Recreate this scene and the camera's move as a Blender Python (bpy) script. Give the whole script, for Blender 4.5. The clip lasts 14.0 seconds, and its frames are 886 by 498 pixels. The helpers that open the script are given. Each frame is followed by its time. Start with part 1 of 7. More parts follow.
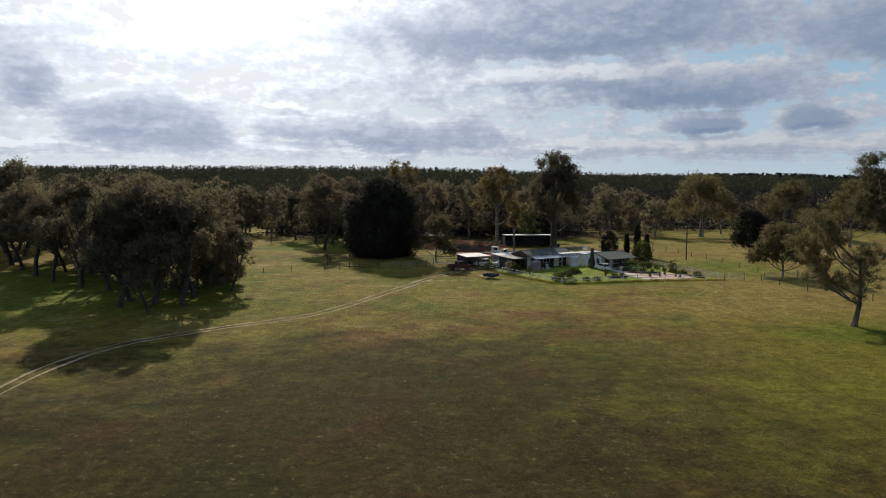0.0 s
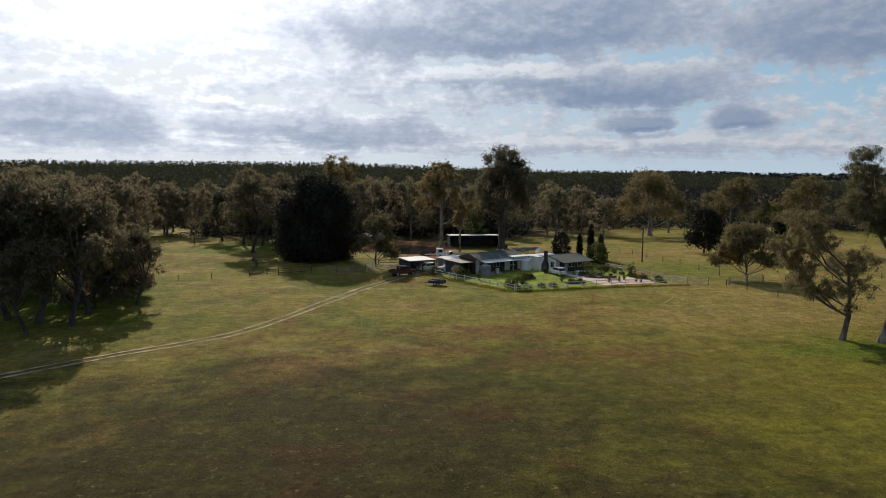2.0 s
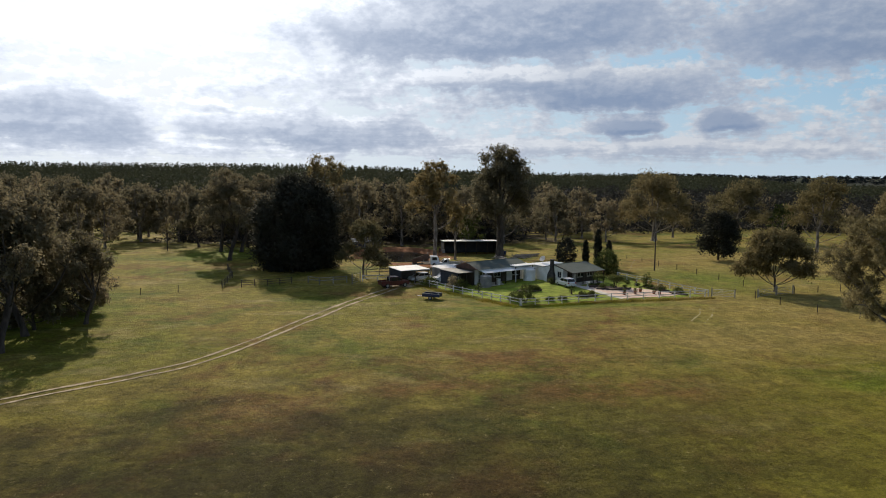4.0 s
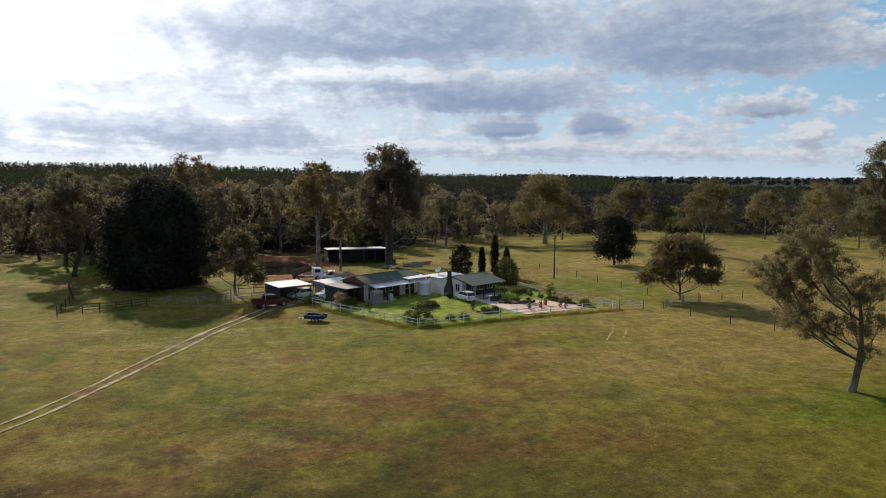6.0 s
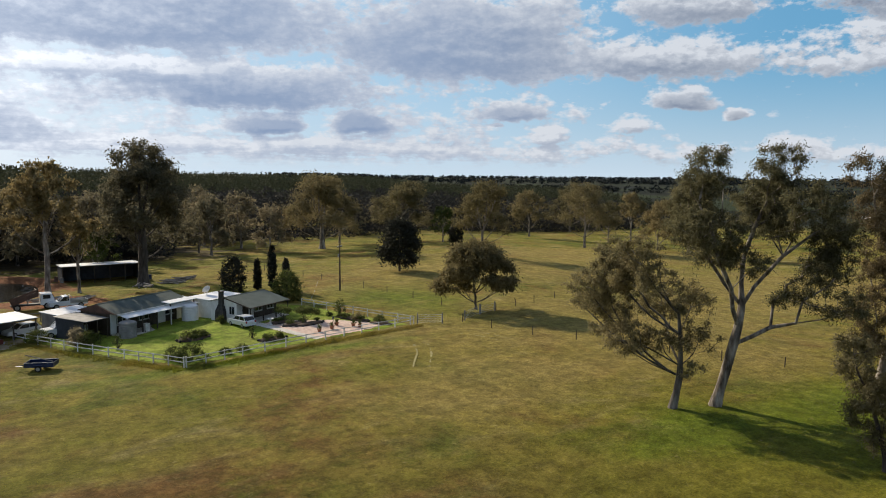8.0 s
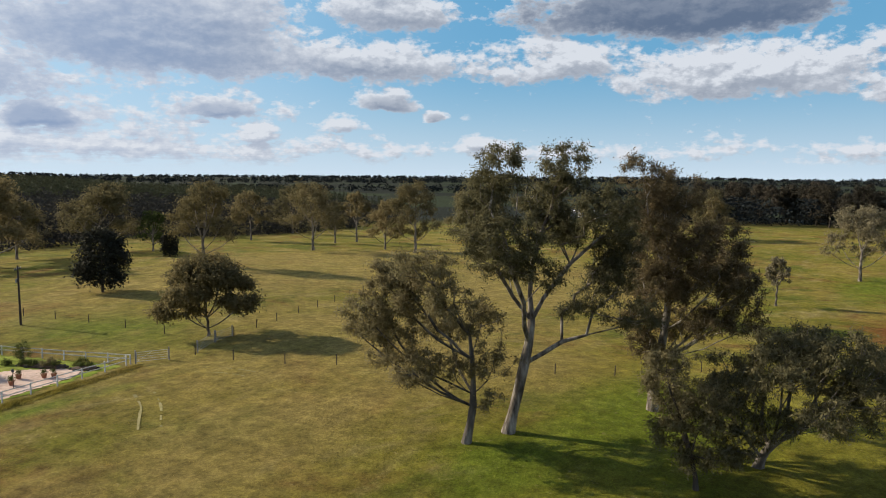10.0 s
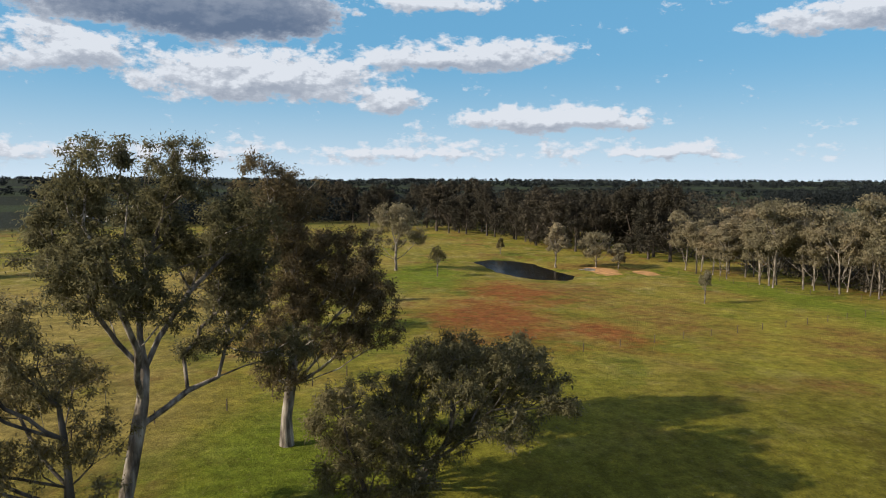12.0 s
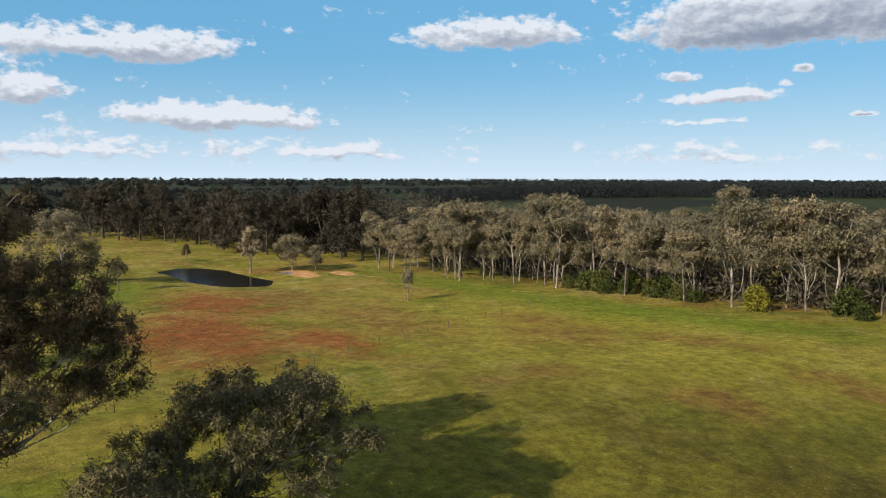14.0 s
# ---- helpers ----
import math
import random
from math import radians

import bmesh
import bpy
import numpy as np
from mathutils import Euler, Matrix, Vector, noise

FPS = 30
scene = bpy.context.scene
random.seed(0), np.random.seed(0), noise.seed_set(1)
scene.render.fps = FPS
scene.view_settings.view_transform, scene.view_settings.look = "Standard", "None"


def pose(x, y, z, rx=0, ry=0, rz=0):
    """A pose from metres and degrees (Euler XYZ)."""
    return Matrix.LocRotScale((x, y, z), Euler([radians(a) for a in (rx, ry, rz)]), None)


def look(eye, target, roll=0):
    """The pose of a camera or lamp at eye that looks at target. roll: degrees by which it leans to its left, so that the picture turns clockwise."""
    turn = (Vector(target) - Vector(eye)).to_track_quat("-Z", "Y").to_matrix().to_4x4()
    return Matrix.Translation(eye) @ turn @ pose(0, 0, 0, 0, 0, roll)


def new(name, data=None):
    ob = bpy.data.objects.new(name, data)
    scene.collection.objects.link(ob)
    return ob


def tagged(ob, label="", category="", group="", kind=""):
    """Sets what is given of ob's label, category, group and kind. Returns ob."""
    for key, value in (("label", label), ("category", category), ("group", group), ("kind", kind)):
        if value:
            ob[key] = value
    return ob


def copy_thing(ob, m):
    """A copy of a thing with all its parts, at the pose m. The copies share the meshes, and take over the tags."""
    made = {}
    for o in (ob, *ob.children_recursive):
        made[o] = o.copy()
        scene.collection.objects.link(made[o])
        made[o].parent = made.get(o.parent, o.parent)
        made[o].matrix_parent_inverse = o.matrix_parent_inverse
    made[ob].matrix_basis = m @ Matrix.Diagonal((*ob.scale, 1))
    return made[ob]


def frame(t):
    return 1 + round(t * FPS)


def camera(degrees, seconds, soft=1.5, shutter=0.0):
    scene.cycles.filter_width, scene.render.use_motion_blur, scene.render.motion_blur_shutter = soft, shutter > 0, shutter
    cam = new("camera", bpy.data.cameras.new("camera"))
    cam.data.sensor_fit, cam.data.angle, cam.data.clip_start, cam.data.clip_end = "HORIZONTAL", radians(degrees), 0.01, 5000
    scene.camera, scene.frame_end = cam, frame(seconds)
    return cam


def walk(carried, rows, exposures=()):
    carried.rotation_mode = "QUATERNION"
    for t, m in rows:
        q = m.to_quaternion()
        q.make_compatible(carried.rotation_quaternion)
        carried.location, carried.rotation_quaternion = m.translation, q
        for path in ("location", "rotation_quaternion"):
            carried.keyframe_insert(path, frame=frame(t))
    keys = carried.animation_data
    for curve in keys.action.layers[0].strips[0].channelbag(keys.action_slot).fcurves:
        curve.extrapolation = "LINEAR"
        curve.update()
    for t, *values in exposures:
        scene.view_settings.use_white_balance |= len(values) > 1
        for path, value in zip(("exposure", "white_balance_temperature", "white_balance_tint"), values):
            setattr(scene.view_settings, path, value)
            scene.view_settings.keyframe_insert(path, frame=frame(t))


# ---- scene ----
PATH = [
    (0, 0, 0, 18.77, 0, -6.06, 0.09),
    (0.5, 0.09, 2.83, 18.68, 1.3, -6.33, 0.12),
    (0.6, 0.09, 3.45, 18.68, 3.05, -6.33, 0.14),
    (0.7, 0.1, 4.06, 18.68, 4, -6.33, 0.16),
    (0.8, 0.1, 4.68, 18.68, 4.56, -6.34, 0.17),
    (1, 0.11, 5.91, 18.68, 4.8, -6.34, 0.21),
    (1.5, 0.02, 9.34, 18.65, 4.81, -6.35, 0.27),
    (2, -0.06, 12.9, 18.6, 4.88, -6.31, 0.31),
    (4.3, 0.33, 27.52, 18.12, 6.12, -6.03, 0.36),
    (4.5, 0.43, 28.73, 18.18, 8.16, -6.03, 0.35),
    (5, 0.63, 31.88, 18.27, 12.37, -6.01, 0.36),
    (5.5, 0.88, 35.02, 18.34, 13.66, -5.99, 0.36),
    (6, 1.23, 38.1, 18.46, 15.23, -5.99, 0.4),
    (6.5, 1.68, 41.14, 18.62, 17.38, -6.01, 0.41),
    (7, 2.09, 44.05, 18.8, 24.13, -5.97, 0.47),
    (7.2, 2.3, 45.25, 18.85, 26.64, -5.95, 0.5),
    (9.3, 6.78, 57.31, 19.28, 46.87, -5.97, 0.38),
    (9.5, 7.32, 58.37, 19.29, 49.83, -5.93, 0.34),
    (10, 8.84, 60.86, 19.33, 57.11, -5.93, 0.3),
    (10.5, 10.37, 63.29, 19.39, 64.87, -5.89, 0.29),
    (11, 12.24, 65.54, 19.33, 75.23, -5.83, 0.28),
    (11.5, 14.09, 67.56, 19.37, 87.29, -5.79, 0.26),
    (12, 15.71, 69.37, 19.52, 94.29, -5.76, 0.21),
    (12.5, 17.19, 70.96, 19.77, 101.27, -5.76, 0.26),
    (13, 18.64, 72.34, 19.99, 108.28, -5.77, 0.28),
    (13.5, 19.96, 73.43, 20.18, 115.29, -5.77, 0.25),
    (14, 20.87, 74.15, 20.31, 120.49, -5.76, 0.18),
]
cam = camera(64.5, 14.0, soft=1.0)
walk(cam, [(t, pose(x, y, z, 90 + pitch, -roll, -yaw)) for t, x, y, z, yaw, pitch, roll in PATH],
     exposures=[(0.0, 0.0), (2.0, 0.05), (4.5, 0.2), (7.2, 0.33), (9.5, 0.42), (11.5, 0.47), (14.0, 0.59)])

# ---- world and sun ----
SUN_AZ, SUN_EL = radians(-12.0), radians(27.5)
GAP_AZ, GAP_EL = radians(-18.0), radians(24.0)  # the brightest break in the cloud before the sun
SUN_DIR = Vector((math.sin(SUN_AZ) * math.cos(SUN_EL), math.cos(SUN_AZ) * math.cos(SUN_EL), math.sin(SUN_EL)))
GAP_DIR = Vector((math.sin(GAP_AZ) * math.cos(GAP_EL), math.cos(GAP_AZ) * math.cos(GAP_EL), math.sin(GAP_EL)))

# azimuth, elevation, half width, half height (degrees), thickness and greyness of each cloud bank
DECK_CLOUDS = [(-30.8, 7.2, 3.0, 3.0, 1.0, 0.55), (-22.6, 4.2, 7.1, 2.8, 1.15, 0.62), (-3.9, 3.4, 11.9, 1.7, 1.05, 0.55), (10.4, 11.8, 21.3, 3.8, 1.15, 0.5), (18.6, 6.8, 13.3, 2.2, 1.1, 0.55),
               (20.1, 4.1, 3.0, 1.2, 1.2, 0.95), (26.8, 4.1, 2.6, 1.2, 1.2, 0.95), (-16.9, 10.6, 8.6, 3.8, 0.75, -0.6), (12.5, 7.6, 10.8, 1.1, 0.9, -0.25), (-12.1, 5.3, 2.0, 0.5, 0.9, -0.6),
               (36.2, 10.7, 12.0, 4.0, 1.1, 0.52), (20.1, 4.3, 2.4, 1.1, 1.0, 0.8), (39.0, 5.1, 3.8, 0.8, 1.0, 0.6), (-36.5, 5.6, 4.4, 4.3, 1.0, 0.4)]
MIDDLE_CLOUDS = [(41.9, 3.5, 2.4, 1.2, 1.0, -0.1), (49.1, 4.0, 2.3, 1.0, 1.0, -0.05), (52.5, 5.8, 2.8, 1.2, 1.2, 0.7), (37.9, 3.9, 0.6, 0.3, 0.9, 0.5), (38.8, 5.3, 3.9, 1.2, 0.9, 0.55),
                 (53.3, 13.3, 6.4, 2.7, 1.1, 0.25), (51.1, 9.0, 14.8, 2.1, 0.95, 0.3), (73.8, 13.0, 14.4, 3.1, 1.5, 1.7), (66.7, 9.3, 8.1, 2.7, 0.9, 0.0), (56.6, 4.8, 1.3, 0.7, 1.0, 0.6),
                 (60.5, 2.7, 2.2, 1.1, 0.8, -0.2)]
EAST_CLOUDS = [(80.1, 8.1, 12.6, 3.0, 1.25, 0.02), (95.0, 9.6, 11.5, 1.5, 1.05, 0.12), (103.2, 4.8, 12.0, 1.5, 1.2, -0.05), (65.2, 8.5, 9.1, 1.8, 0.9, 0.25), (60.2, 2.8, 2.2, 1.0, 0.9, -0.1),
               (77.2, 12.7, 9.9, 3.2, 1.5, 1.7), (92.4, 2.1, 9.0, 0.7, 0.7, -0.1), (111.2, 2.0, 8.0, 0.7, 0.75, 0.05), (94.0, 13.8, 8.8, 1.1, 0.9, 0.1), (97.5, 9.9, 8.8, 2.0, 1.0, 0.15),
               (90.1, 6.3, 2.8, 1.6, 1.1, 0.1)]
SOUTHEAST_CLOUDS = [(125.1, 11.3, 8.9, 1.7, 1.05, 0.12), (145.9, 11.6, 13.2, 3.0, 1.25, 0.6), (140.8, 6.0, 6.3, 0.7, 0.75, 0.25), (147.4, 7.9, 1.2, 0.6, 0.72, 0.9), (150.8, 4.7, 1.2, 0.3, 1.0, 1.0),
                    (138.4, 7.6, 1.9, 0.6, 0.85, 0.5), (139.2, 4.3, 5.1, 0.4, 0.6, 0.1), (144.1, 2.0, 12.5, 1.1, 0.55, 0.15), (145.9, 6.8, 0.9, 0.4, 0.62, 0.7), (114.8, 2.0, 4.6, 0.7, 0.65, 0.0)]


def build_world():
    world = bpy.data.worlds.new("sky")
    scene.world = world
    world.use_nodes = True
    # density of the clouds by azimuth and elevation
    grp = bpy.data.node_groups.new("cloud_density", "ShaderNodeTree")
    for n in ("az", "el"):
        grp.interface.new_socket(n, in_out="INPUT", socket_type="NodeSocketFloat")
    for n in ("density", "rise", "grey"):
        grp.interface.new_socket(n, in_out="OUTPUT", socket_type="NodeSocketFloat")

    def maths(tree):
        def m(op, a, b=0.0, c=0.0, clamp=False):
            n = tree.nodes.new("ShaderNodeMath")
            n.operation, n.use_clamp = op, clamp
            for i, v in enumerate((a, b, c)):
                if isinstance(v, (int, float)):
                    n.inputs[i].default_value = v
                else:
                    tree.links.new(v, n.inputs[i])
            return n.outputs[0]
        return m

    m = maths(grp)
    gi, go = grp.nodes.new("NodeGroupInput"), grp.nodes.new("NodeGroupOutput")
    az, el = gi.outputs[0], gi.outputs[1]

    def smooth(v, lo, hi, a=0.0, b=1.0, tree=grp):
        n = tree.nodes.new("ShaderNodeMapRange")
        n.interpolation_type = "SMOOTHSTEP"
        for i, q in enumerate((lo, hi, a, b)):
            n.inputs[i + 1].default_value = q
        tree.links.new(v, n.inputs[0])
        return n.outputs[0]

    # heaped clouds are shaped across the sky; the flat deck is shaped in its own plane, which draws it out towards the horizon
    heap, plane = grp.nodes.new("ShaderNodeCombineXYZ"), grp.nodes.new("ShaderNodeCombineXYZ")
    grp.links.new(m("MULTIPLY", az, 0.1), heap.inputs[0])
    grp.links.new(m("MULTIPLY", el, 0.17), heap.inputs[1])
    away = m("DIVIDE", 10.0, m("ADD", m("MAXIMUM", el, 0.0), 3.5))
    grp.links.new(m("MULTIPLY", away, m("SINE", m("MULTIPLY", az, 0.0174533))), plane.inputs[0])
    grp.links.new(m("MULTIPLY", away, m("COSINE", m("MULTIPLY", az, 0.0174533))), plane.inputs[1])

    def noise_of(where, scale, detail, rough, offset=0.0):
        n, mp = grp.nodes.new("ShaderNodeTexNoise"), grp.nodes.new("ShaderNodeVectorMath")
        n.inputs["Scale"].default_value, n.inputs["Detail"].default_value = scale, detail
        n.inputs["Roughness"].default_value = rough
        mp.operation = "ADD"
        grp.links.new(where.outputs[0], mp.inputs[0])
        mp.inputs[1].default_value = (offset, offset * 0.7, 3.1)
        grp.links.new(mp.outputs[0], n.inputs["Vector"])
        return m("SUBTRACT", n.outputs[0], 0.5)

    east = smooth(az, 28.0, 62.0)
    lumps = m("ADD", m("MULTIPLY", noise_of(heap, 1.6, 3.0, 0.5), 0.5), m("ADD", m("MULTIPLY", noise_of(heap, 4.6, 7.0, 0.58, 7.3), 1.15), m("MULTIPLY", noise_of(heap, 11.0, 6.0, 0.62, 11.0), 0.8)))
    drawn = m("ADD", m("MULTIPLY", noise_of(plane, 4.5, 8.0, 0.56, 3.0), 1.9), m("MULTIPLY", noise_of(plane, 15.0, 6.0, 0.6, 9.0), 0.7))
    rag = m("ADD", m("MULTIPLY", lumps, m("ADD", m("MULTIPLY", east, 0.25), 1.05)), m("MULTIPLY", drawn, m("SUBTRACT", 0.6, m("MULTIPLY", east, 0.35))))
    # edges wander before the banks are laid out
    az_w = m("ADD", az, m("MULTIPLY", noise_of(heap, 0.9, 4.0, 0.6, 21.0), 5.0))
    el_w = m("ADD", el, m("MULTIPLY", noise_of(heap, 1.5, 4.0, 0.6, 43.0), 1.6))
    dens, rise, grey, sum_w = m("ADD", -1.0), m("ADD", 0.0), m("ADD", 0.0), m("ADD", 0.12)
    for a, e, w, h, k, g in DECK_CLOUDS + MIDDLE_CLOUDS + EAST_CLOUDS + SOUTHEAST_CLOUDS:
        dx = m("DIVIDE", m("SUBTRACT", az_w, a), w)
        up = m("DIVIDE", m("SUBTRACT", el_w, e - 0.25 * h), h)
        dy = m("MULTIPLY", up, m("ADD", 0.85, m("MULTIPLY", m("LESS_THAN", up, 0.0), 0.75)))
        d = m("SQRT", m("ADD", m("MULTIPLY", dx, dx), m("MULTIPLY", dy, dy)))
        one = m("MULTIPLY", m("SUBTRACT", 1.12, d), k)
        part_w = m("MAXIMUM", one, 0.0)
        dens, sum_w = m("MAXIMUM", dens, one), m("ADD", sum_w, part_w)
        rise, grey = m("ADD", rise, m("MULTIPLY", up, part_w)), m("ADD", grey, m("MULTIPLY", part_w, g))
    rise, grey = m("DIVIDE", rise, sum_w), m("DIVIDE", grey, sum_w)
    # small fair-weather heaps near the horizon, a broken deck to the west
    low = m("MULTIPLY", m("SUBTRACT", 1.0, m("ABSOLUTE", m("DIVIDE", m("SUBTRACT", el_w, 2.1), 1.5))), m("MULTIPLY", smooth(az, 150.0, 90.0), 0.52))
    # unseen grey deck overhead, added to cut the fill light from above
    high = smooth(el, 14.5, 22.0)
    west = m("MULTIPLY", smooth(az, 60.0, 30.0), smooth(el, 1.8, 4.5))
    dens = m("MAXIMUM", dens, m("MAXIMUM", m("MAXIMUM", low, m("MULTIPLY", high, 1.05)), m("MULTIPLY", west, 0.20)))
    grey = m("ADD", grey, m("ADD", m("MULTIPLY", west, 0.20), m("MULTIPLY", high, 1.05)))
    for i, v in enumerate((m("ADD", dens, m("SUBTRACT", rag, m("ADD", 0.02, m("MULTIPLY", east, 0.26)))), rise, grey)):
        grp.links.new(v, go.inputs[i])

    nt = world.node_tree
    nt.nodes.clear()
    m = maths(nt)
    tc = nt.nodes.new("ShaderNodeTexCoord")
    sep = nt.nodes.new("ShaderNodeSeparateXYZ")
    nt.links.new(tc.outputs["Generated"], sep.inputs[0])
    x, y, z = sep.outputs
    az = m("MULTIPLY", m("ARCTAN2", x, y), 57.29578)
    el = m("MULTIPLY", m("ARCSINE", z), 57.29578)

    def density(da, de):
        g = nt.nodes.new("ShaderNodeGroup")
        g.node_tree = grp
        nt.links.new(m("ADD", az, da), g.inputs[0])
        nt.links.new(m("ADD", el, de), g.inputs[1])
        return g.outputs

    dot = nt.nodes.new("ShaderNodeVectorMath")
    dot.operation = "DOT_PRODUCT"
    nt.links.new(tc.outputs["Generated"], dot.inputs[0])
    dot.inputs[1].default_value = GAP_DIR
    toward = m("MAXIMUM", dot.outputs["Value"], 0.0)
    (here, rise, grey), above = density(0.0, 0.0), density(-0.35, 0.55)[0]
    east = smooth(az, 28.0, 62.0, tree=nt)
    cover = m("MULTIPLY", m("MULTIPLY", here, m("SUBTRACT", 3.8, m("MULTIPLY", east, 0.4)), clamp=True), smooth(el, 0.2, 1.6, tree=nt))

    def billow(scale, detail, squash):
        n, flat = nt.nodes.new("ShaderNodeTexNoise"), nt.nodes.new("ShaderNodeVectorMath")
        n.inputs["Scale"].default_value, n.inputs["Detail"].default_value, n.inputs["Roughness"].default_value = scale, detail, 0.58
        flat.operation = "MULTIPLY"
        nt.links.new(tc.outputs["Generated"], flat.inputs[0])
        flat.inputs[1].default_value = (1.0, 1.0, squash)
        nt.links.new(flat.outputs[0], n.inputs["Vector"])
        return m("SUBTRACT", n.outputs[0], 0.5)

    puff, streak = billow(15.0, 6.0, 2.2), billow(4.5, 7.0, 6.5)
    # sunlit heads and thin edges, grey undersides, thick banks darker throughout
    body = smooth(here, 0.0, 0.75, tree=nt)
    edge = m("MULTIPLY", m("SUBTRACT", here, above), 1.25)
    edge = m("MAXIMUM", m("MINIMUM", edge, 0.45), -0.35)
    base = m("MULTIPLY", m("SUBTRACT", 0.10, m("MULTIPLY", rise, 0.42)), m("ADD", 0.45, m("MULTIPLY", east, 0.55)))
    shade = m("ADD", m("MULTIPLY", m("ADD", m("MULTIPLY", grey, 0.66), base), body), m("SUBTRACT", m("MULTIPLY", m("ADD", m("MULTIPLY", puff, 0.6), m("MULTIPLY", streak, 0.45)), body), m("MULTIPLY", edge, 0.55)))
    shade = m("MAXIMUM", m("ADD", shade, m("ADD", 0.08, m("MULTIPLY", m("SUBTRACT", 1.0, east), m("MULTIPLY", body, 0.14)))), 0.0)
    shade = m("DIVIDE", m("MULTIPLY", shade, 1.42), m("ADD", shade, 0.62))
    shade = m("MULTIPLY", shade, m("SUBTRACT", 1.0, m("MULTIPLY", m("POWER", toward, 26.0), 0.62)), clamp=True)
    glow = m("ADD", m("POWER", toward, 10.0), m("MULTIPLY", m("POWER", toward, 60.0), 1.6))

    def mix(a, b, fac):
        n = nt.nodes.new("ShaderNodeMix")
        n.data_type = "RGBA"
        for i, v in ((6, a), (7, b)):
            if isinstance(v, tuple):
                n.inputs[i].default_value = (*v, 1)
            else:
                nt.links.new(v, n.inputs[i])
        nt.links.new(fac, n.inputs[0]) if not isinstance(fac, float) else setattr(n.inputs[0], "default_value", fac)
        return n.outputs[2]

    lit = nt.nodes.new("ShaderNodeVectorMath")
    lit.operation = "SCALE"
    lit.inputs[0].default_value = (8.1, 8.5, 9.2)
    nt.links.new(m("ADD", 0.95, m("MULTIPLY", glow, 1.4)), lit.inputs["Scale"])
    cloud = mix(lit.outputs[0], mix((2.3, 3.3, 5.3), (1.3, 1.75, 2.7), east), shade)
    sky = nt.nodes.new("ShaderNodeTexSky")
    sky.sky_type, sky.sun_disc = "NISHITA", False
    sky.sun_elevation, sky.sun_rotation = SUN_EL, SUN_AZ
    sky.air_density, sky.dust_density, sky.ozone_density = 1.0, 0.6, 1.2
    haze = m("POWER", m("SUBTRACT", 1.0, m("MULTIPLY", m("ABSOLUTE", el), 0.1, clamp=True)), 2.0)
    clear = mix(sky.outputs[0], (1.25, 4.5, 7.7), 0.68)
    milky = mix(clear, (5.4, 7.6, 9.6), m("MULTIPLY", m("SUBTRACT", 1.0, east), 0.6))
    blue = mix(milky, (6.8, 8.2, 9.5), m("MULTIPLY", haze, 0.92))
    veil = mix(blue, (14.0, 14.0, 14.2), m("MULTIPLY", m("POWER", toward, 10.0), 1.2, clamp=True))
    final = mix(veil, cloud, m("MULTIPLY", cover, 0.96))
    bg = nt.nodes.new("ShaderNodeBackground")
    bg.inputs["Strength"].default_value = 0.069
    out = nt.nodes.new("ShaderNodeOutputWorld")
    nt.links.new(final, bg.inputs[0])
    nt.links.new(bg.outputs[0], out.inputs[0])


build_world()
lamp = bpy.data.lights.new("sun", "SUN")
lamp.energy, lamp.angle, lamp.color = 4.6, radians(0.6), (1.0, 0.865, 0.66)
sun = new("sun", lamp)
sun.matrix_world = look((0, 0, 200), Vector((0, 0, 200)) - SUN_DIR)


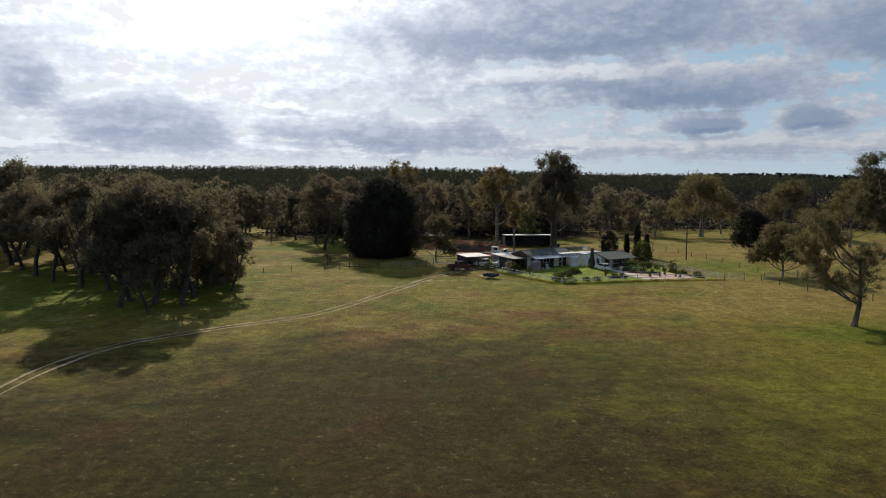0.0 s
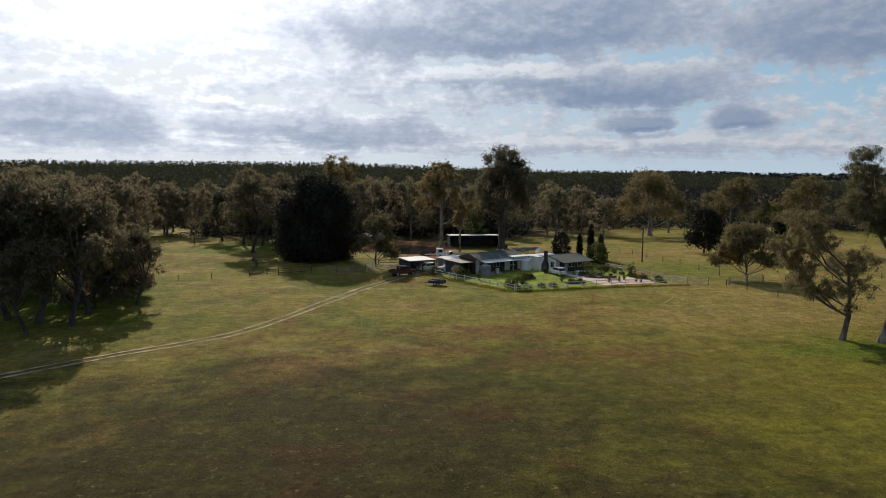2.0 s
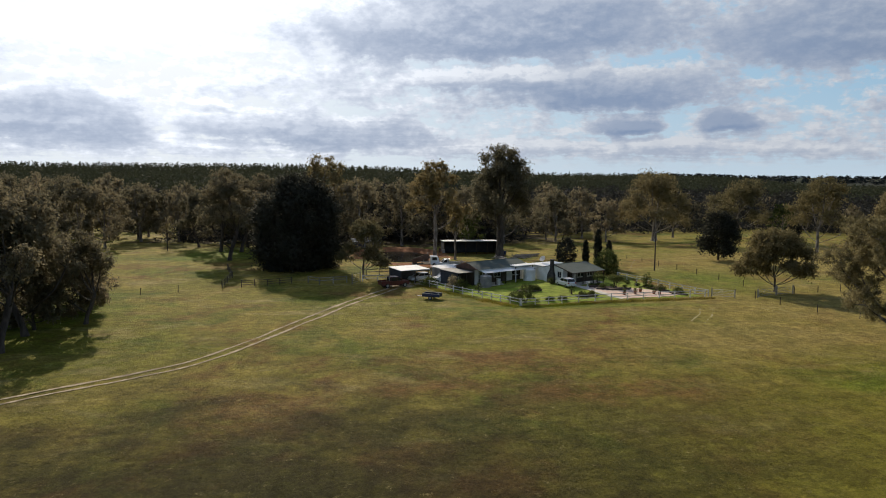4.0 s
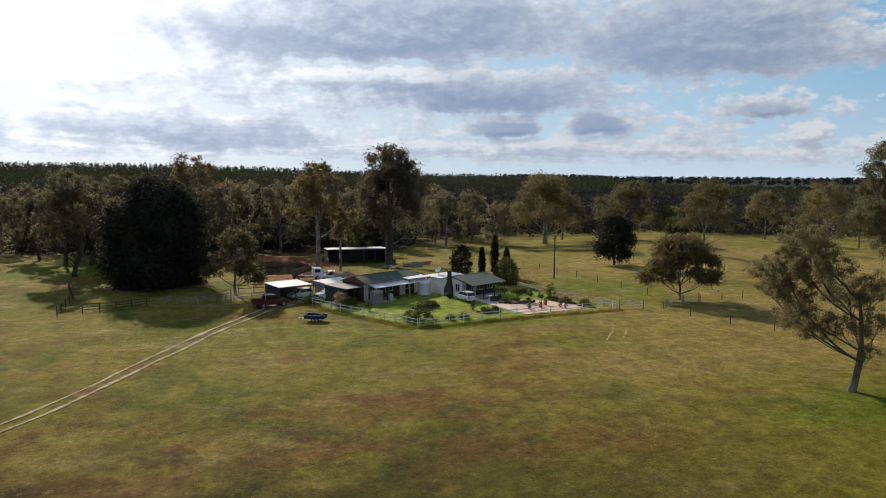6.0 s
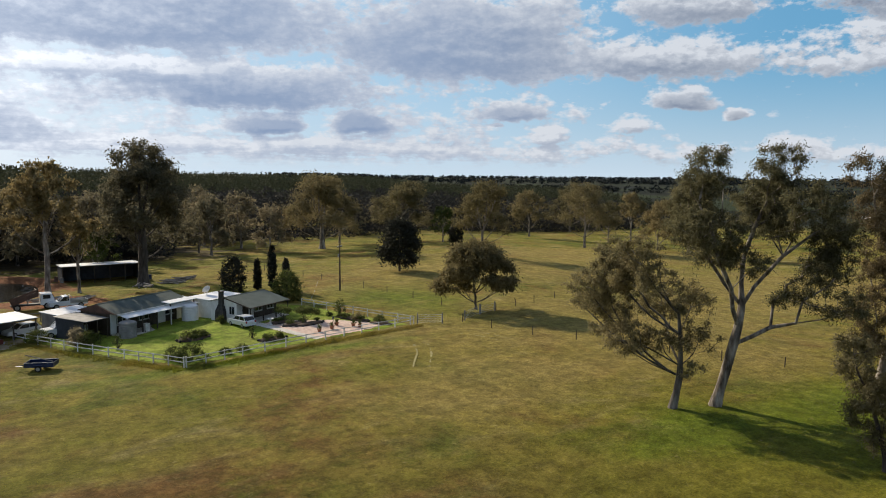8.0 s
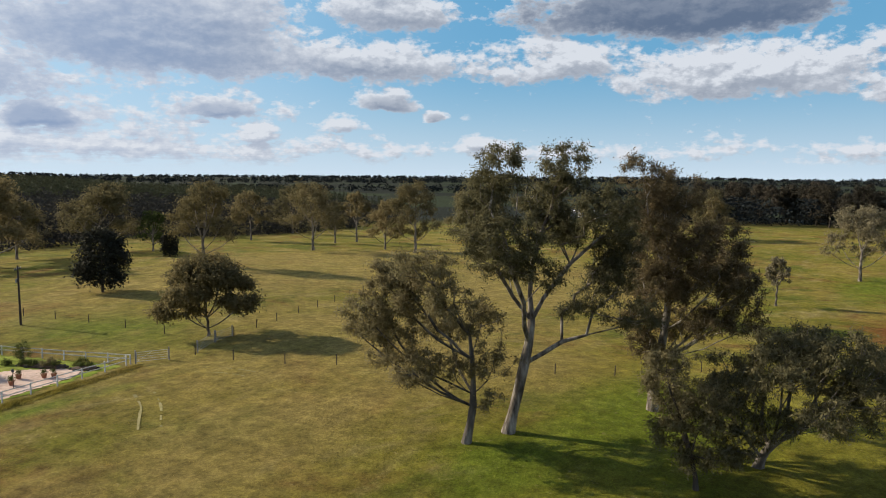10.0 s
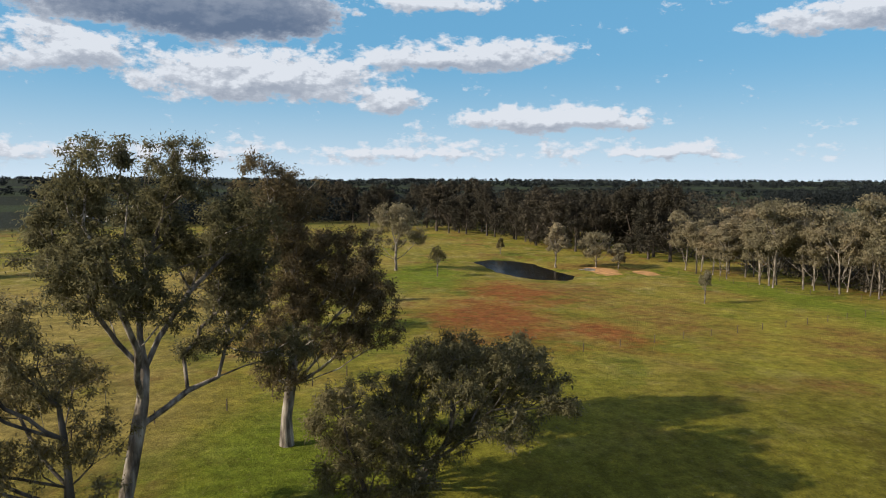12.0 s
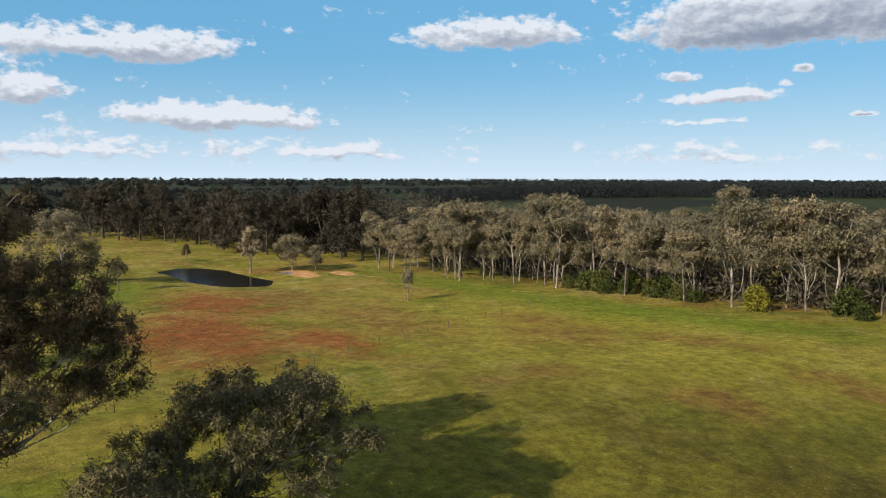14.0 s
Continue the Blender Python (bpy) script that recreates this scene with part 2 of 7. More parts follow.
# ---- materials ----
def tint(name, stops, rough=0.8, scale=1.0, detail=6.0, bump=0.0, bump_scale=None, metal=0.0, stretch=(1, 1, 1), second=0.0,
         spec=0.3, per_object=0.0):
    """A noise-ramped surface in object space: stops are (position, colour); second adds a coarse light and dark variation."""
    mat = bpy.data.materials.new(name)
    mat.use_nodes = True
    nt = mat.node_tree
    bsdf = nt.nodes["Principled BSDF"]
    bsdf.inputs["Roughness"].default_value, bsdf.inputs["Metallic"].default_value = rough, metal
    bsdf.inputs["Specular IOR Level"].default_value = spec
    tc, mp = nt.nodes.new("ShaderNodeTexCoord"), nt.nodes.new("ShaderNodeMapping")
    mp.inputs["Scale"].default_value = stretch
    nt.links.new(tc.outputs["Object"], mp.inputs[0])
    nz = nt.nodes.new("ShaderNodeTexNoise")
    nz.inputs["Scale"].default_value, nz.inputs["Detail"].default_value = scale, detail
    nt.links.new(mp.outputs[0], nz.inputs["Vector"])
    ramp = nt.nodes.new("ShaderNodeValToRGB")
    while len(ramp.color_ramp.elements) < len(stops):
        ramp.color_ramp.elements.new(0.5)
    for e, (p, c) in zip(ramp.color_ramp.elements, stops):
        e.position, e.color = p, (*c, 1)
    nt.links.new(nz.outputs[0], ramp.inputs[0])
    col = ramp.outputs[0]
    if second or per_object:
        hsv = nt.nodes.new("ShaderNodeHueSaturation")
        n2 = nt.nodes.new("ShaderNodeTexNoise")
        n2.inputs["Scale"].default_value = scale * 0.13
        nt.links.new(mp.outputs[0], n2.inputs["Vector"])
        mr = nt.nodes.new("ShaderNodeMapRange")
        mr.inputs[1].default_value, mr.inputs[2].default_value = 0.3, 0.7
        mr.inputs[3].default_value, mr.inputs[4].default_value = 1 - second, 1 + second
        nt.links.new(n2.outputs[0], mr.inputs[0])
        val = mr.outputs[0]
        if per_object:
            oi, mo = nt.nodes.new("ShaderNodeObjectInfo"), nt.nodes.new("ShaderNodeMath")
            mr2 = nt.nodes.new("ShaderNodeMapRange")
            mr2.inputs[3].default_value, mr2.inputs[4].default_value = 1 - per_object, 1 + per_object
            nt.links.new(oi.outputs["Random"], mr2.inputs[0])
            mo.operation = "MULTIPLY"
            nt.links.new(val, mo.inputs[0]), nt.links.new(mr2.outputs[0], mo.inputs[1])
            val = mo.outputs[0]
        nt.links.new(val, hsv.inputs["Value"])
        nt.links.new(col, hsv.inputs["Color"])
        col = hsv.outputs[0]
    nt.links.new(col, bsdf.inputs["Base Color"])
    if bump:
        bn, nb = nt.nodes.new("ShaderNodeBump"), nt.nodes.new("ShaderNodeTexNoise")
        nb.inputs["Scale"].default_value, nb.inputs["Detail"].default_value = bump_scale or scale * 2, 5
        nt.links.new(mp.outputs[0], nb.inputs["Vector"])
        bn.inputs["Strength"].default_value, bn.inputs["Distance"].default_value = min(bump, 1.0), 0.1
        nt.links.new(nb.outputs[0], bn.inputs["Height"])
        nt.links.new(bn.outputs[0], bsdf.inputs["Normal"])
    return mat


def leaf_material(name, dark, light, warm, through_light=0.42, rough=0.85):
    """Foliage: each leaf a shade of its own, each tree a little warmer or cooler, some light let through."""
    mat = bpy.data.materials.new(name)
    mat.use_nodes = True
    nt = mat.node_tree
    bsdf, out = nt.nodes["Principled BSDF"], nt.nodes["Material Output"]
    bsdf.inputs["Roughness"].default_value = rough
    bsdf.inputs["Specular IOR Level"].default_value = 0.08
    geo, oi = nt.nodes.new("ShaderNodeNewGeometry"), nt.nodes.new("ShaderNodeObjectInfo")
    ramp = nt.nodes.new("ShaderNodeValToRGB")
    ramp.color_ramp.elements[0].color, ramp.color_ramp.elements[1].color = (*dark, 1), (*light, 1)
    nt.links.new(geo.outputs["Random Per Island"], ramp.inputs[0])
    tc, nz = nt.nodes.new("ShaderNodeTexCoord"), nt.nodes.new("ShaderNodeTexNoise")
    nz.inputs["Scale"].default_value = 0.35
    nt.links.new(tc.outputs["Object"], nz.inputs["Vector"])
    add = nt.nodes.new("ShaderNodeMath")
    add.operation = "MULTIPLY"
    nt.links.new(nz.outputs[0], add.inputs[0]), nt.links.new(oi.outputs["Random"], add.inputs[1])
    mx = nt.nodes.new("ShaderNodeMix")
    mx.data_type = "RGBA"
    nt.links.new(add.outputs[0], mx.inputs[0]), nt.links.new(ramp.outputs[0], mx.inputs[6])
    mx.inputs[7].default_value = (*warm, 1)
    hsv, own = nt.nodes.new("ShaderNodeHueSaturation"), nt.nodes.new("ShaderNodeMapRange")
    own.inputs[3].default_value, own.inputs[4].default_value = 0.78, 1.2
    nt.links.new(oi.outputs["Random"], own.inputs[0]), nt.links.new(own.outputs[0], hsv.inputs["Value"])
    nt.links.new(mx.outputs[2], hsv.inputs["Color"])
    nt.links.new(hsv.outputs[0], bsdf.inputs["Base Color"])
    tr, ms = nt.nodes.new("ShaderNodeBsdfTranslucent"), nt.nodes.new("ShaderNodeMixShader")
    nt.links.new(hsv.outputs[0], tr.inputs[0])
    ms.inputs[0].default_value = through_light
    nt.links.new(bsdf.outputs[0], ms.inputs[1]), nt.links.new(tr.outputs[0], ms.inputs[2])
    nt.links.new(ms.outputs[0], out.inputs[0])
    return mat


# centre, half axes, kind of ground: straw, bare brown soil, orange clay, rust-red sorrel, brown grass under painted
# cloud shade, young green, lush green
PATCHES = [(6, 190, 15, 17, "soil"), (12, 166, 12, 5, "soil"), (213, 8, 10.5, 4.6, "clay"), (208, -3, 7.0, 3.2, "clay"), (132, 52, 32, 13, "red"), (166, 43, 27, 11, "red"),
           (115, 38, 16, 6, "red"), (12, 42, 60, 38, "cloud_shade"), (95, 8, 55, 30, "green"), (60, 60, 40, 30, "green"),
           (63, 77, 15, 9, "lush"), (50, 82, 9, 5, "lush"), (-62, 112, 34, 26, "lush"), (-34, 190, 12, 18, "lush"), (60, 140, 10, 20, "lush"), (112, -16, 50, 8, "lush"),
           (200, 60, 30, 12, "lush"), (150, -14, 60, 9, "lush"), (82, 116, 38, 22, "straw"), (105, 168, 46, 28, "straw"), (46, 100, 18, 8, "straw"), (150, 130, 55, 34, "straw"), (160, 190, 60, 26, "straw"), (70, 98, 16, 12, "straw"), (30, 119, 24, 1.6, "lush"), (0, 246, 62, 34, "forest_floor"), (40, 300, 90, 30, "forest_floor"), (160, 318, 110, 24, "forest_floor"),
           (98, 9, 13, 9, "rust"), (84, 0, 12, 5, "rust"), (79, 26, 5, 4, "rust"), (62, 21, 6, 4, "rust"), (136, 22, 18, 10, "rust"), (168, 28, 26, 11, "rust"), (120, 24, 20, 9, "rust"), (112, 4, 12, 6, "rust"), (58, 5, 9, 4, "rust"), (14, 91, 12, 5, "rust"), (22, 82, 9, 4, "rust"), (6, 84, 7, 3, "rust")]


def grass_material(name="pasture", blades=False, lawn=False):
    """Pasture: green and straw in drifts of several sizes, patches of red sorrel and bare soil, pale dry tufts."""
    mat = bpy.data.materials.new(name)
    mat.use_nodes = True
    nt = mat.node_tree
    bsdf = nt.nodes["Principled BSDF"]
    bsdf.inputs["Roughness"].default_value = 0.95
    bsdf.inputs["Specular IOR Level"].default_value = 0.08
    tc = nt.nodes.new("ShaderNodeTexCoord")

    def nz(scale, detail=6.0, rough=0.6, off=0.0, dist=0.0, stretch=(1, 1, 1)):
        mp, n = nt.nodes.new("ShaderNodeMapping"), nt.nodes.new("ShaderNodeTexNoise")
        mp.inputs["Location"].default_value = (off, off * 1.7, 0)
        mp.inputs["Scale"].default_value = stretch
        n.inputs["Scale"].default_value, n.inputs["Detail"].default_value = scale, detail
        n.inputs["Roughness"].default_value, n.inputs["Distortion"].default_value = rough, dist
        nt.links.new(tc.outputs["Object"], mp.inputs[0]), nt.links.new(mp.outputs[0], n.inputs["Vector"])
        return n.outputs[0]

    def step(v, lo, hi, a=0.0, b=1.0):
        mr = nt.nodes.new("ShaderNodeMapRange")
        for i, q in enumerate((lo, hi, a, b)):
            mr.inputs[i + 1].default_value = q
        mr.interpolation_type = "SMOOTHSTEP"
        nt.links.new(v, mr.inputs[0])
        return mr.outputs[0]

    def mix(a, b, fac):
        n = nt.nodes.new("ShaderNodeMix")
        n.data_type = "RGBA"
        for i, v in ((6, a), (7, b)):
            if isinstance(v, tuple):
                n.inputs[i].default_value = (*v, 1)
            else:
                nt.links.new(v, n.inputs[i])
        nt.links.new(fac, n.inputs[0])
        return n.outputs[2]

    def m(op, a, b=0.0):
        n = nt.nodes.new("ShaderNodeMath")
        n.operation = op
        for i, v in ((0, a), (1, b)):
            if isinstance(v, (int, float)):
                n.inputs[i].default_value = v
            else:
                nt.links.new(v, n.inputs[i])
        return n.outputs[0]

    sep = nt.nodes.new("ShaderNodeSeparateXYZ")
    nt.links.new(tc.outputs["Object"], sep.inputs[0])
    px, py = sep.outputs[0], sep.outputs[1]
    rag = nz(0.16, 7.0, 0.68, 50.0)

    def patch(sort):
        best = None
        for x, y, rx, ry, k in PATCHES:
            if k == sort:
                dx, dy = m("DIVIDE", m("SUBTRACT", px, float(x)), float(rx)), m("DIVIDE", m("SUBTRACT", py, float(y)), float(ry))
                d = m("SQRT", m("ADD", m("MULTIPLY", dx, dx), m("MULTIPLY", dy, dy)))
                best = d if best is None else m("MINIMUM", best, d)
        return m("ADD", best, m("MULTIPLY", m("SUBTRACT", rag, 0.5), 2.2))

    if lawn:
        col = mix((0.190, 0.262, 0.026), (0.262, 0.300, 0.050), step(nz(0.25, 6.0, 0.65), 0.36, 0.64))
        col = mix(col, (0.22, 0.22, 0.06), m("MULTIPLY", step(nz(0.6, 6.0, 0.7, 31.0), 0.55, 0.72), 0.6))
    else:
        col = mix((0.180, 0.174, 0.022), (0.272, 0.216, 0.046), step(nz(0.045, 7.0, 0.62), 0.36, 0.62))
        col = mix(col, (0.345, 0.280, 0.115), m("MULTIPLY", step(nz(0.10, 8.0, 0.68, 31.0, 0.4, (1.0, 1.8, 1.0)), 0.50, 0.68), 0.75))
        rust = m("MULTIPLY", step(nz(0.070, 7.0, 0.62, 77.0, 0.5), 0.51, 0.63), step(nz(0.45, 6.0, 0.7, 5.0), 0.25, 0.60))
        col = mix(col, (0.190, 0.090, 0.032), m("MULTIPLY", rust, 0.72))
        col = mix(col, (0.092, 0.128, 0.014), m("MULTIPLY", step(nz(0.075, 7.0, 0.62, 140.0, 0.5), 0.52, 0.64), 0.68))
        # cloud shade painted into the near grass as dark brown, red mottling over it
        cloud_shade = step(patch("cloud_shade"), 1.5, 0.6)
        col = mix(col, (0.034, 0.030, 0.008), m("MULTIPLY", cloud_shade, 0.86))
        col = mix(col, (0.085, 0.038, 0.014), m("MULTIPLY", m("MULTIPLY", cloud_shade, step(nz(0.085, 7.0, 0.65, 210.0), 0.50, 0.62)), 0.5))
        col = mix(col, (0.292, 0.272, 0.032), m("MULTIPLY", step(patch("green"), 1.5, 0.3), 0.62))
        col = mix(col, (0.215, 0.115, 0.036), m("MULTIPLY", m("MULTIPLY", step(patch("rust"), 1.4, 0.2), step(nz(0.30, 6.0, 0.75, 15.0), 0.30, 0.60)), 0.82))
        col = mix(col, (0.125, 0.185, 0.014), m("MULTIPLY", step(patch("lush"), 1.4, 0.2), 0.75))
        col = mix(col, (0.322, 0.246, 0.075), m("MULTIPLY", step(patch("straw"), 1.5, 0.4), m("ADD", 0.62, m("MULTIPLY", step(nz(0.12, 6.0, 0.65, 350.0), 0.35, 0.65), 0.3))))
        col = mix(col, (0.250, 0.078, 0.026), m("MULTIPLY", m("MULTIPLY", step(patch("red"), 1.35, 0.2), step(nz(0.45, 6.0, 0.75, 5.0), 0.20, 0.55)), 0.9))
        # dark brown floor under the woods
        col = mix(col, (0.060, 0.045, 0.024), step(patch("forest_floor"), 1.15, 0.8))
        col = mix(col, (0.260, 0.112, 0.052), step(patch("soil"), 1.05, 0.75))
        col = mix(col, (0.560, 0.310, 0.140), step(patch("clay"), 1.0, 0.8))
        col = mix(col, (0.40, 0.33, 0.14), m("MULTIPLY", step(nz(1.3, 6.0, 0.8, 11.0), 0.57, 0.72), 0.65))
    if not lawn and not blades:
        # far fields darken with distance: cloud shade painted into their colour
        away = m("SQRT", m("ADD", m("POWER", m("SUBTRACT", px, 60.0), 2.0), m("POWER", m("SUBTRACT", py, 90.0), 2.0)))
        shaded_land = mix((0.020, 0.025, 0.017), (0.036, 0.048, 0.022), step(nz(0.0045, 4.0, 0.5, 400.0), 0.50, 0.56))
        col = mix(col, shaded_land, step(away, 330.0, 480.0))
    fine = m("MULTIPLY", step(nz(0.9, 9.0, 0.78, 3.0), 0.32, 0.68, 0.64, 1.34), step(nz(5.0, 5.0, 0.8, 8.0), 0.3, 0.7, 0.72, 1.28))
    coarse = step(nz(0.32, 6.0, 0.65, 23.0), 0.34, 0.66, 0.82, 1.16)
    k = m("MULTIPLY", fine, coarse)
    if blades:
        geo = nt.nodes.new("ShaderNodeNewGeometry")
        k = m("MULTIPLY", coarse, step(geo.outputs["Random Per Island"], 0.0, 1.0, 0.9, 1.5))
    vm = nt.nodes.new("ShaderNodeVectorMath")
    vm.operation = "SCALE"
    nt.links.new(col, vm.inputs[0]), nt.links.new(m("MULTIPLY", k, 0.84), vm.inputs["Scale"])
    nt.links.new(vm.outputs[0], bsdf.inputs["Base Color"])
    if blades:
        tr, ms = nt.nodes.new("ShaderNodeBsdfTranslucent"), nt.nodes.new("ShaderNodeMixShader")
        nt.links.new(vm.outputs[0], tr.inputs[0])
        ms.inputs[0].default_value = 0.5
        nt.links.new(bsdf.outputs[0], ms.inputs[1]), nt.links.new(tr.outputs[0], ms.inputs[2])
        nt.links.new(ms.outputs[0], nt.nodes["Material Output"].inputs[0])
    else:
        bn = nt.nodes.new("ShaderNodeBump")
        bn.inputs["Strength"].default_value, bn.inputs["Distance"].default_value = 1.0, 0.12 if lawn else 0.34
        nt.links.new(nz(1.8, 9.0, 0.8, 9.0), bn.inputs["Height"])
        nt.links.new(bn.outputs[0], bsdf.inputs["Normal"])
    return mat


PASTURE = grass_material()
LAWN = grass_material("lawn", lawn=True)
BLADES = grass_material("grass_blades", blades=True)
BARK_PALE = tint("pale_bark", [(0.34, (0.065, 0.052, 0.040)), (0.49, (0.18, 0.155, 0.13)), (0.72, (0.43, 0.39, 0.34))], 0.9, 2.6, 9, 0.8, 6,
                 stretch=(1, 1, 0.28), second=0.45, per_object=0.15)
BARK_GREY = tint("grey_bark", [(0.32, (0.045, 0.038, 0.030)), (0.52, (0.13, 0.115, 0.10)), (0.75, (0.33, 0.30, 0.26))], 0.9, 1.6, 9, 0.8, 6,
                 stretch=(1, 1, 0.3), second=0.45, per_object=0.2)
BARK_DARK = tint("dark_bark", [(0.3, (0.030, 0.025, 0.021)), (0.7, (0.110, 0.090, 0.075))], 0.9, 2.5, 8, 0.8, 7, stretch=(1, 1, 0.25), second=0.3)
LEAF_GUM = leaf_material("gum_leaves", (0.122, 0.116, 0.060), (0.208, 0.194, 0.106), (0.222, 0.172, 0.086))
LEAF_OLIVE = leaf_material("olive_gum_leaves", (0.118, 0.110, 0.056), (0.196, 0.178, 0.094), (0.210, 0.158, 0.078))
LEAF_GREY = leaf_material("grey_gum_leaves", (0.205, 0.188, 0.116), (0.300, 0.272, 0.178), (0.310, 0.240, 0.160), 0.35)
LEAF_DARK = leaf_material("dark_leaves", (0.028, 0.030, 0.024), (0.062, 0.064, 0.046), (0.056, 0.052, 0.038), 0.15)
# pine base colour lifted slightly to paint in distance haze
LEAF_PINE = leaf_material("pine_needles", (0.034, 0.043, 0.026), (0.060, 0.070, 0.038), (0.064, 0.062, 0.034), 0.22)
# cloud shade and bluish haze are put into the far trees' colour
LEAF_FAR_SHADED = leaf_material("far_shaded_leaves", (0.012, 0.016, 0.018), (0.020, 0.026, 0.027), (0.021, 0.024, 0.024), 0.03)
# gum leaves darkened: cloud shade over the east woods painted into them
LEAF_SHADED = leaf_material("shaded_leaves", (0.042, 0.040, 0.031), (0.068, 0.064, 0.048), (0.074, 0.060, 0.044), 0.2)
# browner gum leaves, darkened to paint in one crown's own shade
LEAF_BROWN_SHADED = leaf_material("brown_shaded_gum_leaves", (0.098, 0.082, 0.046), (0.168, 0.138, 0.080), (0.180, 0.130, 0.070), 0.38)
# leaf colour darkened to hold the deep shade inside the west woods
LEAF_DEEP_SHADE = leaf_material("deep_shade_leaves", (0.024, 0.025, 0.023), (0.038, 0.039, 0.034), (0.040, 0.037, 0.032), 0.12)
LEAF_WOOD = leaf_material("wood_leaves", (0.136, 0.126, 0.080), (0.218, 0.198, 0.126), (0.230, 0.180, 0.112), 0.52)
LEAF_GOLD = leaf_material("golden_gum_leaves", (0.150, 0.130, 0.062), (0.235, 0.200, 0.100), (0.255, 0.185, 0.085), 0.45)
LEAF_WATTLE = leaf_material("wattle_leaves", (0.16, 0.17, 0.025), (0.34, 0.32, 0.05), (0.30, 0.26, 0.04), 0.3)
LEAF_SHRUB = leaf_material("shrub_leaves", (0.045, 0.070, 0.020), (0.120, 0.150, 0.042), (0.13, 0.12, 0.04), 0.3)


# ---- mesh helpers ----
def mesh_of(name, verts, faces, mat, smooth=False):
    me = bpy.data.meshes.new(name)
    me.from_pydata([tuple(v) for v in verts], [], faces)
    if mat:
        me.materials.append(mat)
    if smooth:
        me.polygons.foreach_set("use_smooth", [True] * len(me.polygons))
    me.update()
    return me


def thing(name, label, category, at=(0, 0, 0), turn=0.0, group="", kind="", lean=0.0):
    ob = tagged(new(name), label, category, group, kind)
    ob.matrix_basis = pose(*at, 0, lean, turn)
    return ob


def part(name, bm, material, parent, label="", smooth=False):
    """One mesh object under a thing or under a part; bm is a bmesh or a ready mesh."""
    if isinstance(bm, bpy.types.Mesh):
        me = bm
    else:
        me = bpy.data.meshes.new(name)
        bm.to_mesh(me), bm.free()
        if smooth:
            me.polygons.foreach_set("use_smooth", [True] * len(me.polygons))
    if material and not me.materials:
        me.materials.append(material)
    ob = new(name, me)
    ob.parent = parent
    return tagged(ob, label)


def box(x0, y0, z0, x1, y1, z1, bevel=0.0, bm=None):
    bm = bm or bmesh.new()
    r = bmesh.ops.create_cube(bm, size=1.0, matrix=Matrix.LocRotScale(((x0 + x1) / 2, (y0 + y1) / 2, (z0 + z1) / 2), None,
                                                                     (abs(x1 - x0), abs(y1 - y0), abs(z1 - z0))))
    if bevel:
        es = list({e for v in r["verts"] for e in v.link_edges})
        bmesh.ops.bevel(bm, geom=es, offset=bevel, segments=2, affect="EDGES", profile=0.5)
    return bm


def tube(p, q, r0, r1=None, sides=8, bm=None, caps=True):
    bm = bm or bmesh.new()
    p, q = Vector(p), Vector(q)
    d = q - p
    m = Matrix.Translation((p + q) / 2) @ d.to_track_quat("Z", "Y").to_matrix().to_4x4()
    bmesh.ops.create_cone(bm, cap_ends=caps, segments=sides, radius1=r0, radius2=r0 if r1 is None else r1, depth=d.length, matrix=m)
    return bm


def prism(profile, x0, x1, bm=None):
    """A closed outline of (y, z) swept along x."""
    bm = bm or bmesh.new()
    a = [bm.verts.new((x0, y, z)) for y, z in profile]
    b = [bm.verts.new((x1, y, z)) for y, z in profile]
    n = len(profile)
    bm.faces.new(a[::-1]), bm.faces.new(b)
    for i in range(n):
        bm.faces.new((a[i], a[(i + 1) % n], b[(i + 1) % n], b[i]))
    bmesh.ops.recalc_face_normals(bm, faces=bm.faces)
    return bm


# ---- ground ----
def sstep(a, b, x):
    u = min(max((x - a) / (b - a), 0.0), 1.0)
    return u * u * (3 - 2 * u)


POND_Z, DAM_Z = -7.75, -0.55


def pond_shape(x, y):
    """Below 1 inside the east pond."""
    u, v = x - 224.0, y - 31.0
    c, s = math.cos(0.3), math.sin(0.3)
    return math.hypot((u * c + v * s) / 27.0, (-u * s + v * c) / 10.5) + 0.20 * noise.noise((x * 0.06, y * 0.06, 3.0)) + 0.10 * noise.noise((x * 0.21, y * 0.21, 5.0))


def dam_shape(x, y):
    u, v = x - 6.0, y - 184.0
    return math.hypot(u / 6.5, v / 11.5) + 0.12 * noise.noise((x * 0.1, y * 0.1, 7.0))


